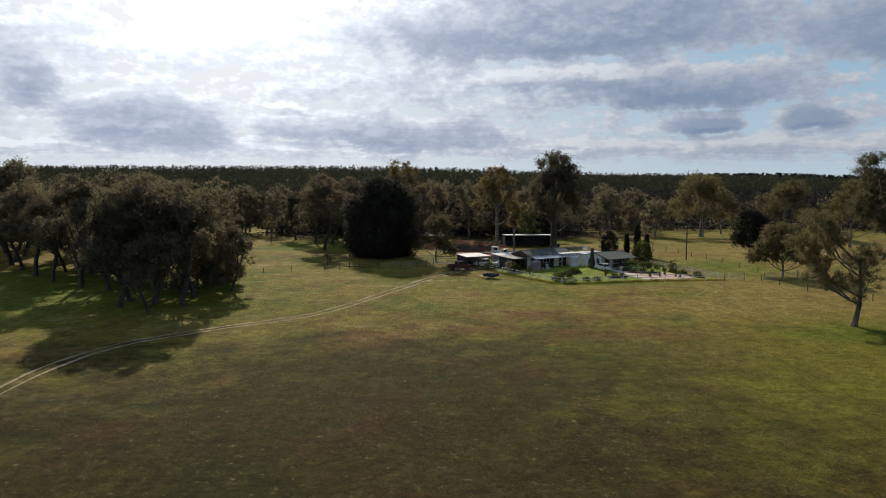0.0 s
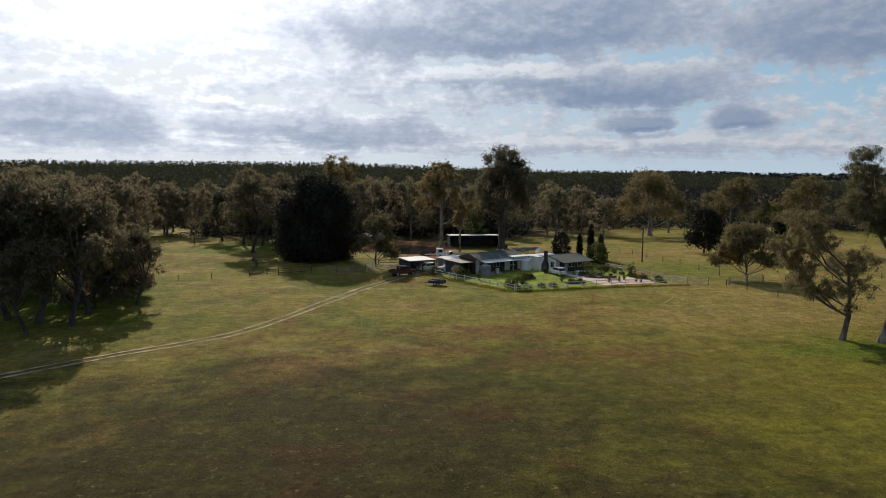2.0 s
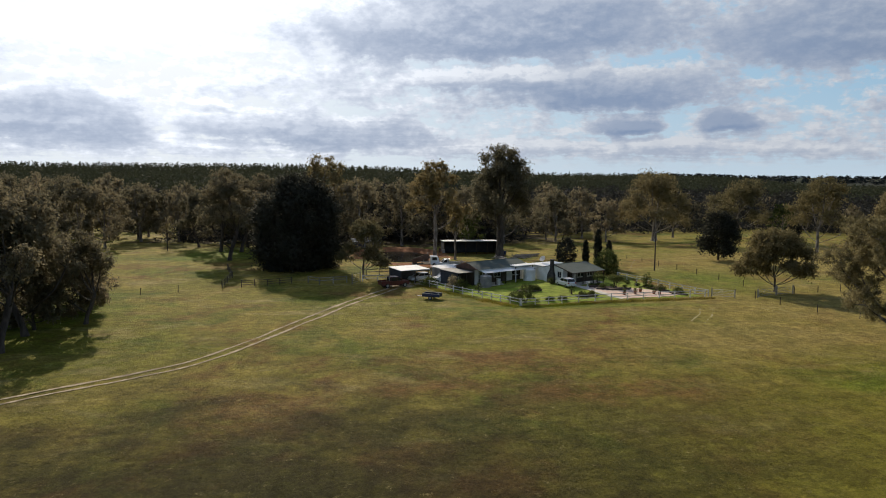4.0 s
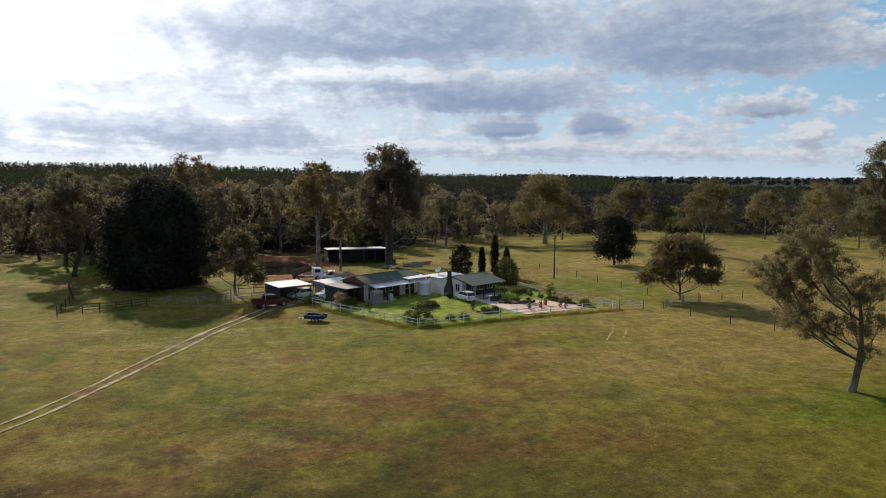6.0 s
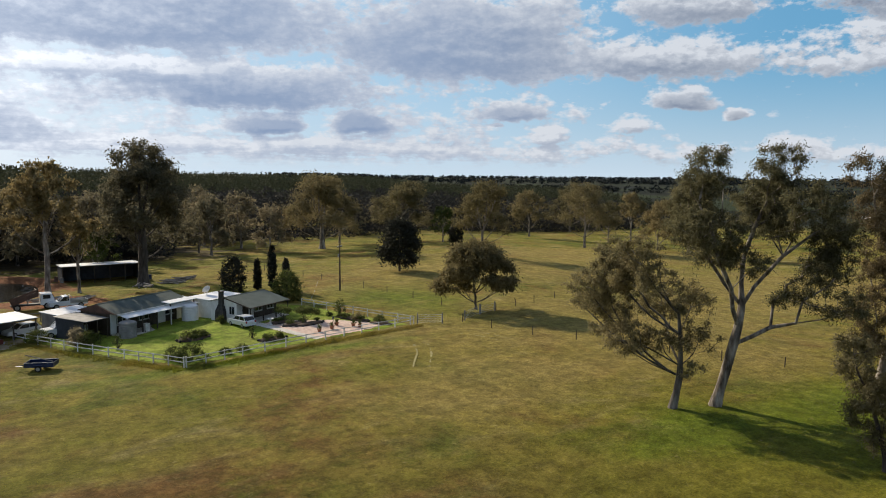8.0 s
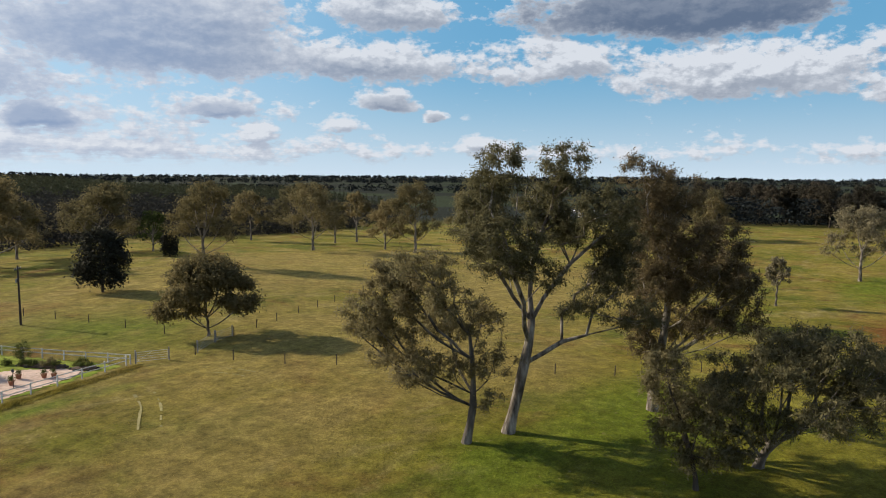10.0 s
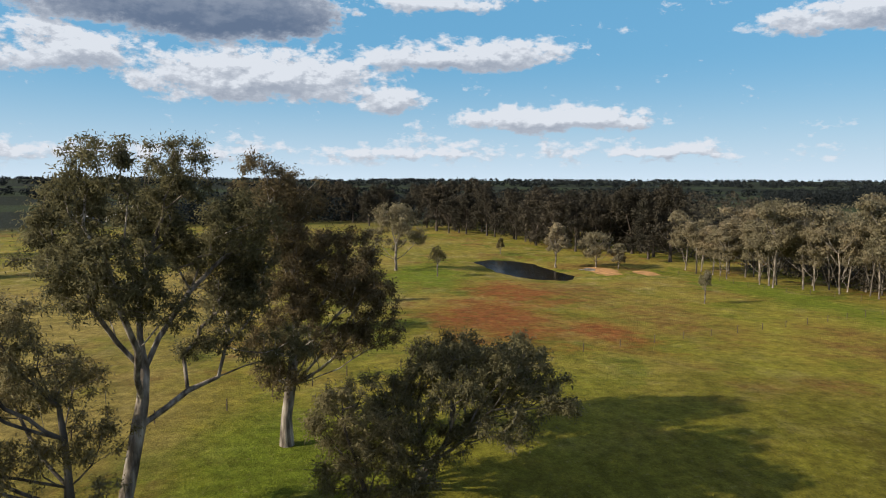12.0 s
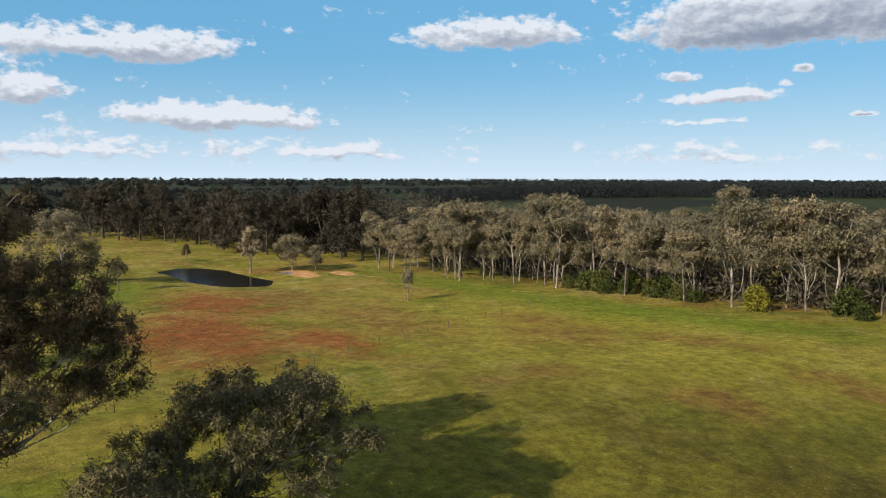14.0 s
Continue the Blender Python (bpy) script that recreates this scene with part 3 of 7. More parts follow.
def terrain(x, y):
    s = max(0.0, x - 72.0 - 0.5 * max(0.0, y - 120.0))
    z = -7.5 * (1 - math.exp(-s * 0.0105 - (s * 0.0075) ** 3))
    z -= 4.0 * sstep(280, 700, x)
    z -= min(0.022 * max(0.0, y - 165.0), 5.0)
    z += sstep(380, 900, y) * (20.0 - 9.0 * sstep(-120, 260, x) - 3.0 * sstep(260, 700, x))
    d = math.hypot(x - 20.0, y - 74.0)
    z += 17.0 * sstep(900, 3900, d)
    turn = math.degrees(math.atan2(x - 20.0, y - 74.0))
    if turn > 112.0 and d > 480.0:
        z += 11.5 * sstep(480, 760, d) * sstep(112, 132, turn) * (1 - sstep(900, 1500, d))
    z += 0.22 * noise.noise((x * 0.03, y * 0.03, 0.5)) + 0.06 * noise.noise((x * 0.17, y * 0.17, 1.5))
    z += 0.5 * math.exp(-((x - 33.0) ** 2 + (y - 135.0) ** 2) / 170.0)
    p = pond_shape(x, y)
    if p < 1.9:
        k = sstep(1.9, 1.05, p)
        z = z * (1 - k) + (POND_Z + 0.25) * k - 0.9 * sstep(1.05, 0.6, p)
    d = dam_shape(x, y)
    if d < 2.0:
        z += 0.9 * sstep(2.0, 1.35, d) * sstep(-6, 4, y - 184.0) - (0.9 * sstep(-6, 4, y - 184.0) + 1.6) * sstep(1.3, 0.7, d)
    return z


def spaced(lo, a, b, hi, fine, grow):
    """Even steps from a to b, growing steps out to lo and hi."""
    mid = list(np.arange(a, b + fine, fine))
    left, right, st = [mid[0]], [mid[-1]], fine
    while left[-1] > lo or right[-1] < hi:
        st *= grow
        if left[-1] > lo:
            left.append(left[-1] - st)
        if right[-1] < hi:
            right.append(right[-1] + st)
    return left[:0:-1] + mid + right[1:]


def build_ground():
    xs, ys = spaced(-4200, -70, 275, 4200, 1.9, 1.09), spaced(-4200, -50, 215, 4200, 1.9, 1.09)
    verts = [(x, y, terrain(x, y)) for y in ys for x in xs]
    w = len(xs)
    faces = [(j * w + i, j * w + i + 1, (j + 1) * w + i + 1, (j + 1) * w + i) for j in range(len(ys) - 1) for i in range(w - 1)]
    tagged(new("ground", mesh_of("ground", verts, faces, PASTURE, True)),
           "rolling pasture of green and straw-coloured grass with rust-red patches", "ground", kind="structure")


build_ground()


def on_ground(x, y, dz=0.0):
    return (x, y, terrain(x, y) + dz)


# ---- trees ----
def skeleton_of(rng, trunk, points, balance=0.45, limbs=()):
    """Joins the points to the trunk by a spanning tree that weighs length of path against length of wood. Returns nodes, parents."""
    nodes, par, path = [np.array(p, float) for p in trunk], [-1] + list(range(len(trunk) - 1)), [0.0]
    for i in range(1, len(trunk)):
        path.append(path[-1] + np.linalg.norm(nodes[i] - nodes[i - 1]))
    first = max(1, int(len(trunk) * 0.42))
    for start, line in limbs:
        last = start
        for p in line:
            nodes.append(np.array(p, float)), par.append(last)
            path.append(path[last] + np.linalg.norm(nodes[-1] - nodes[last]))
            last = len(nodes) - 1
    pts = np.array(points, float)
    left = np.ones(len(pts), bool)
    best, src = np.full(len(pts), 1e9), np.zeros(len(pts), int)

    def relax(k):
        d = np.linalg.norm(pts - nodes[k], axis=1)
        down = np.clip(nodes[k][2] - pts[:, 2], 0, None)
        c = d + balance * path[k] + 0.8 * down
        m = left & (c < best)
        best[m], src[m] = c[m], k

    for k in range(first, len(nodes)):
        relax(k)
    while left.any():
        j = int(np.argmin(np.where(left, best, 1e9)))
        left[j] = False
        p, k = pts[j], src[j]
        a = nodes[k]
        d = np.linalg.norm(p - a)
        last = k
        n = max(1, int(d / 1.3))
        for i in range(1, n + 1):
            u = i / n
            q = a + (p - a) * u
            if i < n:
                q = q + np.array([rng.gauss(0, 0.07), rng.gauss(0, 0.07), 0.10 * math.sin(math.pi * u) * rng.uniform(-0.4, 1.0)]) * d * 0.8
            nodes.append(q), par.append(last), path.append(path[last] + d / n)
            last = len(nodes) - 1
            relax(last)
    return nodes, par


def wood_mesh(name, nodes, par, r_base, mat, tip=0.018, sides=7, power=2.3, least=0.0):
    """Tapered limbs round a skeleton, each limb as thick as what it carries."""
    n = len(nodes)
    kids = [[] for _ in range(n)]
    for i, p in enumerate(par):
        if p >= 0:
            kids[p].append(i)
    load = [0.0] * n
    for i in range(n - 1, -1, -1):
        load[i] = sum(load[k] for k in kids[i]) + (tip ** power if not kids[i] else 0.02 * tip ** power)
    e = math.log(r_base / tip) / math.log(load[0] / tip ** power)
    rad = [max(tip * 0.7, tip * (l / tip ** power) ** e) if l > 0 else tip for l in load]
    verts, faces = [], []

    def ring(c, d, r, s):
        d = d / (np.linalg.norm(d) + 1e-9)
        a = np.cross(d, (0.31, 0.95, 0.1))
        a /= np.linalg.norm(a) + 1e-9
        b = np.cross(d, a)
        i0 = len(verts)
        for q in range(s):
            t = 2 * math.pi * q / s
            verts.append(tuple(c + (a * math.cos(t) + b * math.sin(t)) * r))
        return i0

    # chains from each fork along the thickest child
    heads = [(0, -1)]
    while heads:
        i, up = heads.pop()
        chain = [up, i] if up >= 0 else [i]
        while kids[chain[-1]]:
            ks = sorted(kids[chain[-1]], key=lambda q: -rad[q])
            for o in ks[1:]:
                heads.append((o, chain[-1]))
            chain.append(ks[0])
        if len(chain) < 2 or rad[chain[1]] < least:
            continue
        s = sides if rad[chain[-2]] > 0.12 or up < 0 else (5 if rad[chain[1]] > 0.06 else 3)
        rings = []
        for q, c in enumerate(chain):
            a, b = nodes[chain[max(q - 1, 0)]], nodes[chain[min(q + 1, len(chain) - 1)]]
            r = rad[c] if not (q == 0 and up >= 0) else min(rad[chain[1]], rad[c])
            if up < 0 and q == 0:
                r *= 1.45
            rings.append(ring(nodes[c], b - a, r, s))
        for r0, r1 in zip(rings, rings[1:]):
            for q in range(s):
                faces.append((r0 + q, r0 + (q + 1) % s, r1 + (q + 1) % s, r1 + q))
    return mesh_of(name, verts, faces, mat, True)


def leaves_mesh(name, rs, centres, radii, count, size, mat, droop=0.6, wide=0.42, flat=0.8):
    """Leaves hung in clumps round the centres: slim three-cornered blades, denser towards the outside of a clump."""
    c = np.array(centres, float)
    r = np.array(radii, float)
    w = r ** 2.0
    pick = rs.choice(len(c), count, p=w / w.sum())
    d = rs.normal(size=(count, 3))
    d /= np.linalg.norm(d, axis=1)[:, None]
    rr = np.abs(rs.normal(0.0, 0.55, count)) + 0.12
    o = c[pick] + d * (rr * r[pick])[:, None] * np.array([1.0, 1.0, flat])
    ax = rs.normal(size=(count, 3)) * 0.8 + np.array([0, 0, -droop]) + d * 0.5
    ax /= np.linalg.norm(ax, axis=1)[:, None]
    sd = np.cross(ax, rs.normal(size=(count, 3)))
    sd /= np.linalg.norm(sd, axis=1)[:, None] + 1e-9
    ln = size * rs.uniform(0.6, 1.45, count)[:, None]
    out = d * 0.8 + rs.normal(size=(count, 3)) * 0.28 + np.array([0, 0, 0.25])
    out /= np.linalg.norm(out, axis=1)[:, None]
    sd *= np.where((np.cross(ax, sd) * out).sum(1) > 0, -1.0, 1.0)[:, None]
    v = np.empty((count, 3, 3))
    v[:, 0], v[:, 1], v[:, 2] = o + sd * ln * wide * 0.5, o + ax * ln, o - sd * ln * wide * 0.5 + ax * ln * 0.2
    me = bpy.data.meshes.new(name)
    me.from_pydata(v.reshape(-1, 3).tolist(), [], np.arange(count * 3).reshape(-1, 3).tolist())
    me.materials.append(mat)
    me.polygons.foreach_set("use_smooth", [True] * count)
    me.normals_split_custom_set_from_vertices(np.repeat(out, 3, axis=0).tolist())
    return me


def lobes_points(rng, lobes, count, hollow=0.35, between=0.0):
    """Points spread through a set of ellipsoids (x, y, z, rx, ry, rz), more towards their skins, some in the gaps between neighbours."""
    vol = [a[3] * a[4] * a[5] for a in lobes]
    pts = []
    for _ in range(count):
        x, y, z, rx, ry, rz = rng.choices(lobes, vol)[0]
        if rng.random() < between:
            near = sorted(lobes, key=lambda q: math.dist(q[:3], (x, y, z)))[1:4]
            o, k = rng.choice(near), rng.random()
            pts.append((x + (o[0] - x) * k + rng.gauss(0, 0.6), y + (o[1] - y) * k + rng.gauss(0, 0.6), z + (o[2] - z) * k + rng.gauss(0, 0.5)))
            continue
        while True:
            u = np.array([rng.gauss(0, 1) for _ in range(3)])
            u /= np.linalg.norm(u)
            if u[2] > -0.75:
                break
        k = rng.uniform(hollow, 1.0) ** 0.55
        pts.append((x + u[0] * rx * k, y + u[1] * ry * k, z + u[2] * rz * k))
    return pts


def lobe_limbs(rng, trunk, lobes):
    """A bowed main limb from the trunk into each mass of the crown; low masses leave the trunk lower down."""
    out, first = [], max(1, int(len(trunk) * 0.42))
    for x, y, z, rx, ry, rz in lobes:
        want = z - 0.8 * math.hypot(x - trunk[-1][0], y - trunk[-1][1]) - 0.8
        i = min(range(first, len(trunk)), key=lambda k: abs(trunk[k][2] - want))
        a, b = np.array(trunk[i], float), np.array((x, y, z - 0.2 * rz))
        d = b - a
        c = a + d * np.array([0.6, 0.6, 0.32]) + np.array([rng.gauss(0, 0.05), rng.gauss(0, 0.05), 0]) * np.linalg.norm(d)
        n = max(3, int(np.linalg.norm(d) / 1.1))
        line = []
        for q in range(1, n + 1):
            u = q / n
            p = a * (1 - u) ** 2 + c * 2 * u * (1 - u) + b * u * u
            line.append(p + np.array([rng.gauss(0, 0.06), rng.gauss(0, 0.06), rng.gauss(0, 0.04)]) * (u < 1))
        out.append((i, line))
    return out


def tree(name, label, at, trunk, lobes, seed, points=110, leaves=9000, leaf=0.32, r_trunk=0.35, clump=0.95, bark=None, leaf_mat=None,
         limbs=(), turn=0.0, balance=0.45, tip=0.018, droop=0.6, wide=0.42, hollow=0.35, flat=0.8, least=0.0, group="", category="tree", between=0.0, auto=True):
    rng, rs = random.Random(seed), np.random.RandomState(seed)
    pts = lobes_points(rng, lobes, points, hollow, between)
    nodes, par = skeleton_of(rng, trunk, pts, balance, list(limbs) + (lobe_limbs(rng, trunk, lobes) if auto else []))
    ob = thing(name, label, category, at, turn, group)
    part("trunk", wood_mesh("trunk", nodes, par, r_trunk, bark or BARK_PALE, tip, least=least), None, ob)
    part("crown", leaves_mesh("crown", rs, pts, [clump * rng.uniform(0.6, 1.3) for _ in pts], leaves, leaf, leaf_mat or LEAF_GUM, droop, wide, flat),
         None, ob)
    return ob


def wild_lobes(rng, height, spread, base, n=9):
    """Uneven crown: a mass on top, others stepped round it from the lowest limbs up."""
    out = [(rng.uniform(-0.15, 0.15) * spread, rng.uniform(-0.15, 0.15) * spread, height * 0.82, spread * 0.5, spread * 0.5, height * 0.15)]
    for i in range(n):
        a = 2 * math.pi * (i * 0.382 + rng.uniform(-0.12, 0.12))
        u = (i + 0.5) / n
        z = height * (base + (0.80 - base) * u)
        d = spread * (0.80 - 0.38 * u) * rng.uniform(0.65, 1.05)
        r = spread * rng.uniform(0.26, 0.42)
        out.append((math.cos(a) * d, math.sin(a) * d, z, r, r, height * rng.uniform(0.07, 0.12)))
    return out


def stem(rng, h, lean=(0, 0), n=5):
    return [(lean[0] * (i / n) ** 1.3 * h + rng.uniform(-0.1, 0.1) * (0 < i), lean[1] * (i / n) ** 1.3 * h + rng.uniform(-0.1, 0.1) * (0 < i), h * i / n - 0.15 * (i == 0))
            for i in range(n + 1)]


def wild_tree(label, at, seed, height, spread, base=0.45, name="gum_tree", lean=(0, 0), fork=0.4, **kw):
    rng = random.Random(seed * 7 + 1)
    return tree(name, label, at, stem(rng, height * fork, lean), wild_lobes(rng, height, spread, base), seed, **kw)


# ---- the group of gums in the near paddock (local x across the drone's line, y along it) ----
NEAR = -50.0
hero_a = tree("gum_tree", "broad young gum with pale trunk and low twisting branches", on_ground(51.3, 86.2),
              [(0, 0, -0.2), (0.3, 0, 1.4), (0.5, 0, 2.7), (0.5, 0.1, 3.6), (0.5, 0.1, 4.7), (0.4, 0.1, 6.2), (0.2, 0.0, 8.0)],
              [(-3.5, -3.6, 13.5, 2.3, 2.3, 1.2), (-5.3, 2.1, 12.1, 2.1, 2.1, 1.4), (-7.4, 0, 10.1, 2, 2, 1.4), (-7.5, 3.2, 7.6, 1.4, 1.4, 1.4), (-3.7, 0.5, 10.8, 2.3, 2.3, 1.5), (-1.4, -3, 11.2, 2.1, 2.1, 1.5), (1.2, 1.1, 8.7, 2, 2, 1.7), (1.7, -1.1, 6.1, 1.3, 1.3, 1.5), (-1, 4, 8.1, 2.3, 2.3, 1.5), (-5.2, 1.6, 8.3, 2, 2, 1.5), (-4, -1.9, 6.1, 2.1, 2.1, 1.4), (-5.9, 3.4, 5.9, 1.5, 1.5, 1.2), (-1, -0.5, 5.6, 1.8, 1.8, 1.2), (1, -2.7, 3.9, 1.2, 1.2, 0.8), (-3.5, 2.1, 4.3, 1.5, 1.5, 0.6)],
              11, 580, 58000, 0.20, 0.29, 0.58, between=0.3, turn=NEAR, balance=0.4, wide=0.36, hollow=0.3, flat=0.8, bark=BARK_GREY)
hero_b = tree("gum_tree", "tall leaning white-trunked gum forking into heavy limbs on grass", on_ground(54.8, 84.6),
              [(0, 0, -0.2), (0.35, 0, 1.4), (0.7, 0, 2.9), (1.2, 0, 5.3), (1.5, 0, 6.8), (1.7, 0.1, 8.5)],
              [(-1.7, -4.2, 19.8, 1.9, 1.9, 2), (3.9, 0.2, 19.7, 2.3, 2.3, 2.5), (-2.2, -1.5, 17.9, 2.1, 2.1, 1.5), (3.3, 2.9, 17.5, 2.4, 2.4, 1.5), (-3.1, 0.7, 15.5, 1.5, 1.5, 1.4), (-1.5, -3.4, 14.9, 3.1, 3.1, 2), (3.6, 1.2, 15.3, 2.6, 2.6, 2), (6.2, -3.3, 16.9, 2.2, 2.2, 2.1), (8.6, 0.8, 14.1, 2.1, 2.1, 2.4), (-1.1, 0.8, 12.7, 2, 2, 1.2), (1.2, -3.8, 12.7, 2, 2, 1.2), (7.5, 0.4, 11.6, 2.1, 2.1, 2), (5.3, -2.3, 9.9, 1.4, 1.4, 1), (8, -4.6, 9.6, 1.7, 1.7, 1.4), (4.8, 0.2, 9, 1, 1, 1.4)],
              12, 780, 98000, 0.20, 0.41, 0.64, between=0.3, auto=False, turn=NEAR, balance=0.4, wide=0.36, hollow=0.3, flat=0.8,
              limbs=[(3, [(2.6, -0.4, 6.2), (3.8, -0.8, 7.1), (5.6, -1.0, 7.6), (7.2, -1.2, 8.0), (8.4, -1.2, 8.8)]), (5, [(1.0, 0.1, 9.4), (0.3, 0.0, 10.3), (-1.0, -0.6, 12.3)]),
                     (5, [(2.6, 0.2, 10.2), (3.6, 0.2, 11.5), (4.6, 0.2, 12.8), (6.6, 0.0, 14.6)]), (5, [(1.6, 0.3, 10.4), (1.7, 0.4, 12.6), (2.4, 0.6, 15.0), (3.2, 0.6, 17.0)]),
                     (4, [(0.9, -0.9, 8.4), (0.6, -2.0, 10.2), (-0.6, -3.0, 12.8), (-1.4, -3.6, 15.6)])])
hero_c = tree("gum_tree", "spreading pale-trunked gum with dense olive crown on grass", on_ground(66.3, 77.0),
              [(0, 0, -0.2), (0.0, 0, 2.1), (0.4, 0, 4.4), (0.8, 0.1, 6.7), (1.0, 0, 9.0), (0.8, 0, 11.5)],
              [(-2.1, -1.3, 19.6, 1.9, 1.9, 1.7), (1.2, 0.3, 18.1, 2.4, 2.4, 2.1), (-1.3, -0.8, 16.3, 2.4, 2.4, 2), (3.4, 1.1, 14.1, 2.5, 2.5, 1.8), (0.2, -0.3, 13.2, 2.6, 2.6, 2.4), (2.9, -4.6, 12.2, 2.5, 2.5, 1.8), (3.4, -0.1, 10.8, 2.6, 2.6, 2.1), (-0.2, -1.2, 10.3, 2.3, 2.3, 2.1), (6.6, -1, 10.8, 1.7, 1.7, 1.7), (-1.1, 0.9, 7.6, 2.2, 2.2, 1.7), (2.4, -3.8, 8.1, 2.3, 2.3, 1.4), (2.9, 0.9, 7, 2, 2, 1.4), (-0.7, -0.2, 5.3, 2.2, 2.2, 1.2), (5.1, -4.8, 8.2, 1.8, 1.8, 1), (3.6, -3.6, 14.2, 2.3, 2.3, 1.8), (4.6, -4.4, 10.4, 2.3, 2.3, 1.8)],
              13, 800, 104000, 0.20, 0.40, 0.66, between=0.3, leaf_mat=LEAF_BROWN_SHADED, turn=NEAR, balance=0.4, wide=0.36, hollow=0.3, flat=0.8)
hero_e = tree("gum_tree", "low many-stemmed grey-green gum leaning over pasture", on_ground(58.5, 67.7),
              [(0, 0, -0.2), (0.0, -0.4, 0.8), (0.1, -1.0, 1.8), (0.1, -1.8, 2.8), (0.2, -2.8, 4.0)],
              [(0.7, -6.8, 9.4, 2.1, 1.9, 1.4), (0.7, -0.6, 8.2, 2.0, 2.0, 1.4), (-1.6, 0.6, 6.6, 1.9, 1.9, 1.4), (2.4, -1.4, 8.6, 1.8, 1.8, 1.3), (-3.2, 0.2, 5.2, 1.7, 1.7, 1.3), (0.6, 1.8, 5.4, 1.7, 1.7, 1.3), (2.2, -8.8, 7.4, 1.6, 1.6, 1.3), (-2.3, -5.8, 8.2, 1.9, 1.9, 1.5), (3.7, -5.4, 8.2, 1.9, 1.9, 1.5), (0.7, -3.4, 8.6, 2.2, 1.9, 1.7), (-3.5, -3, 6, 1.8, 1.8, 1.5), (5.7, -2.8, 7.4, 1.8, 1.8, 1.4), (-1.3, -8.4, 6.4, 1.5, 1.5, 1.5), (3.5, 0.4, 6.8, 1.5, 1.5, 1.4), (9.3, -1, 7.6, 1.2, 1.2, 1.2), (-4.5, -5, 3.6, 1.3, 1.4, 1.4), (6.7, -4.4, 5.4, 1.4, 1.4, 1.2), (1.7, -6.8, 5.2, 1.4, 1.3, 1), (-1, -4, 4.6, 1.5, 1.5, 1.2), (3, -2.5, 4.4, 1.5, 1.5, 1), (1.6, -5.2, 7.2, 1.5, 1.5, 1.2), (-2.2, -1.2, 4, 1.4, 1.4, 1.2)],
              14, 680, 68000, 0.20, 0.30, 0.52, between=0.28, auto=False, wide=0.36, hollow=0.3, flat=0.8, bark=BARK_GREY, leaf_mat=LEAF_GUM, turn=NEAR, balance=0.6,
              limbs=[(1, [(1.4, -0.6, 2.2), (3.2, -1.2, 3.8), (5.4, -2.0, 5.4), (8.0, -1.4, 6.6)]), (1, [(-1.2, -1.2, 2.0), (-2.6, -2.4, 3.8), (-3.4, -3.0, 5.2)]),
                     (2, [(0.8, -2.6, 3.2), (2.0, -4.0, 5.0), (3.2, -5.0, 6.8)]), (2, [(-0.8, -3.0, 3.6), (-1.6, -4.6, 5.6), (-2.1, -5.4, 7.2)])])
hero_f = tree("gum_tree", "slender multi-stemmed young gum with drooping leaves", on_ground(52.6, 70.3),
              [(0, 0, -0.2), (-0.1, 0, 0.9), (-0.4, 0.1, 2.2), (-0.9, 0.2, 4.0), (-1.4, 0.2, 5.4)],
              [(-2.5, -0.6, 8.1, 1.5, 1.5, 1.2), (-2, 1.7, 6.3, 1.3, 1.3, 1.4), (-0.8, -0.8, 4.8, 1.7, 1.7, 1.4), (-0.7, 2.1, 3, 1.3, 1.3, 1.4), (-0.1, -0.1, 2, 1.2, 1.2, 1.2), (0.7, -1.9, 2.8, 1.1, 1.1, 1), (-0.7, 1.5, 5, 1.2, 1.2, 1), (0.1, -0.9, 6.2, 1.2, 1.2, 1.2)],
              15, 230, 23000, 0.19, 0.15, 0.54, between=0.3, wide=0.36, hollow=0.3, flat=0.8, bark=BARK_DARK, leaf_mat=LEAF_GUM, turn=NEAR, balance=0.2)


# ---- middle trees ----
def mid_tree(label, x, y, h, w, seed, base=0.45, **kw):
    kw = dict(dict(points=130, leaves=5200, leaf=0.48, clump=w * 0.085, r_trunk=h * 0.02, wide=0.6, tip=0.03, least=0.035, balance=0.4), **kw)
    kw["leaves"], kw["leaf"] = int(kw["leaves"] * 1.7), kw["leaf"] * 0.8
    kw.setdefault("fork", 0.38)
    kw.setdefault("leaf_mat", LEAF_OLIVE)
    if "group" not in kw:
        h, w = h * 1.1, w * 1.12
    base = base - 0.08
    return wild_tree(label, on_ground(x, y), seed, h, w * 0.52, base, **kw)


mid_tree("round-crowned gum on a short trunk beside a wire fence", 63.4, 129.8, 9.2, 12.5, 21, 0.36, fork=0.22, leaves=17000, leaf=0.4, points=260, clump=1.0, leaf_mat=LEAF_GOLD)
FULL = dict(points=190, between=0.25)
mid_tree("large spreading gum with a thick double trunk", 84.5, 229.0, 19.5, 23.5, 22, 0.34, leaves=13000, leaf=0.55, r_trunk=0.75, fork=0.3, **FULL)
mid_tree("shaded gum behind a larger spreading gum", 96.2, 242.2, 15.0, 13.0, 46, 0.4, leaves=5000, leaf=0.6)
mid_tree("dull green gum at the paddock's far side", 117.0, 241.0, 17.5, 20.5, 23, 0.34, leaves=9000, leaf=0.58, **FULL)
mid_tree("white-limbed gum with golden-green crown", 111.6, 191.6, 18.2, 16.0, 24, 0.40, leaf_mat=LEAF_GOLD, leaves=8000, leaf=0.48, fork=0.3, **FULL)
mid_tree("small yellow-green gum among pasture", 126.2, 231.0, 10.5, 9.5, 25, 0.34, leaves=3500, leaf_mat=LEAF_SHRUB)
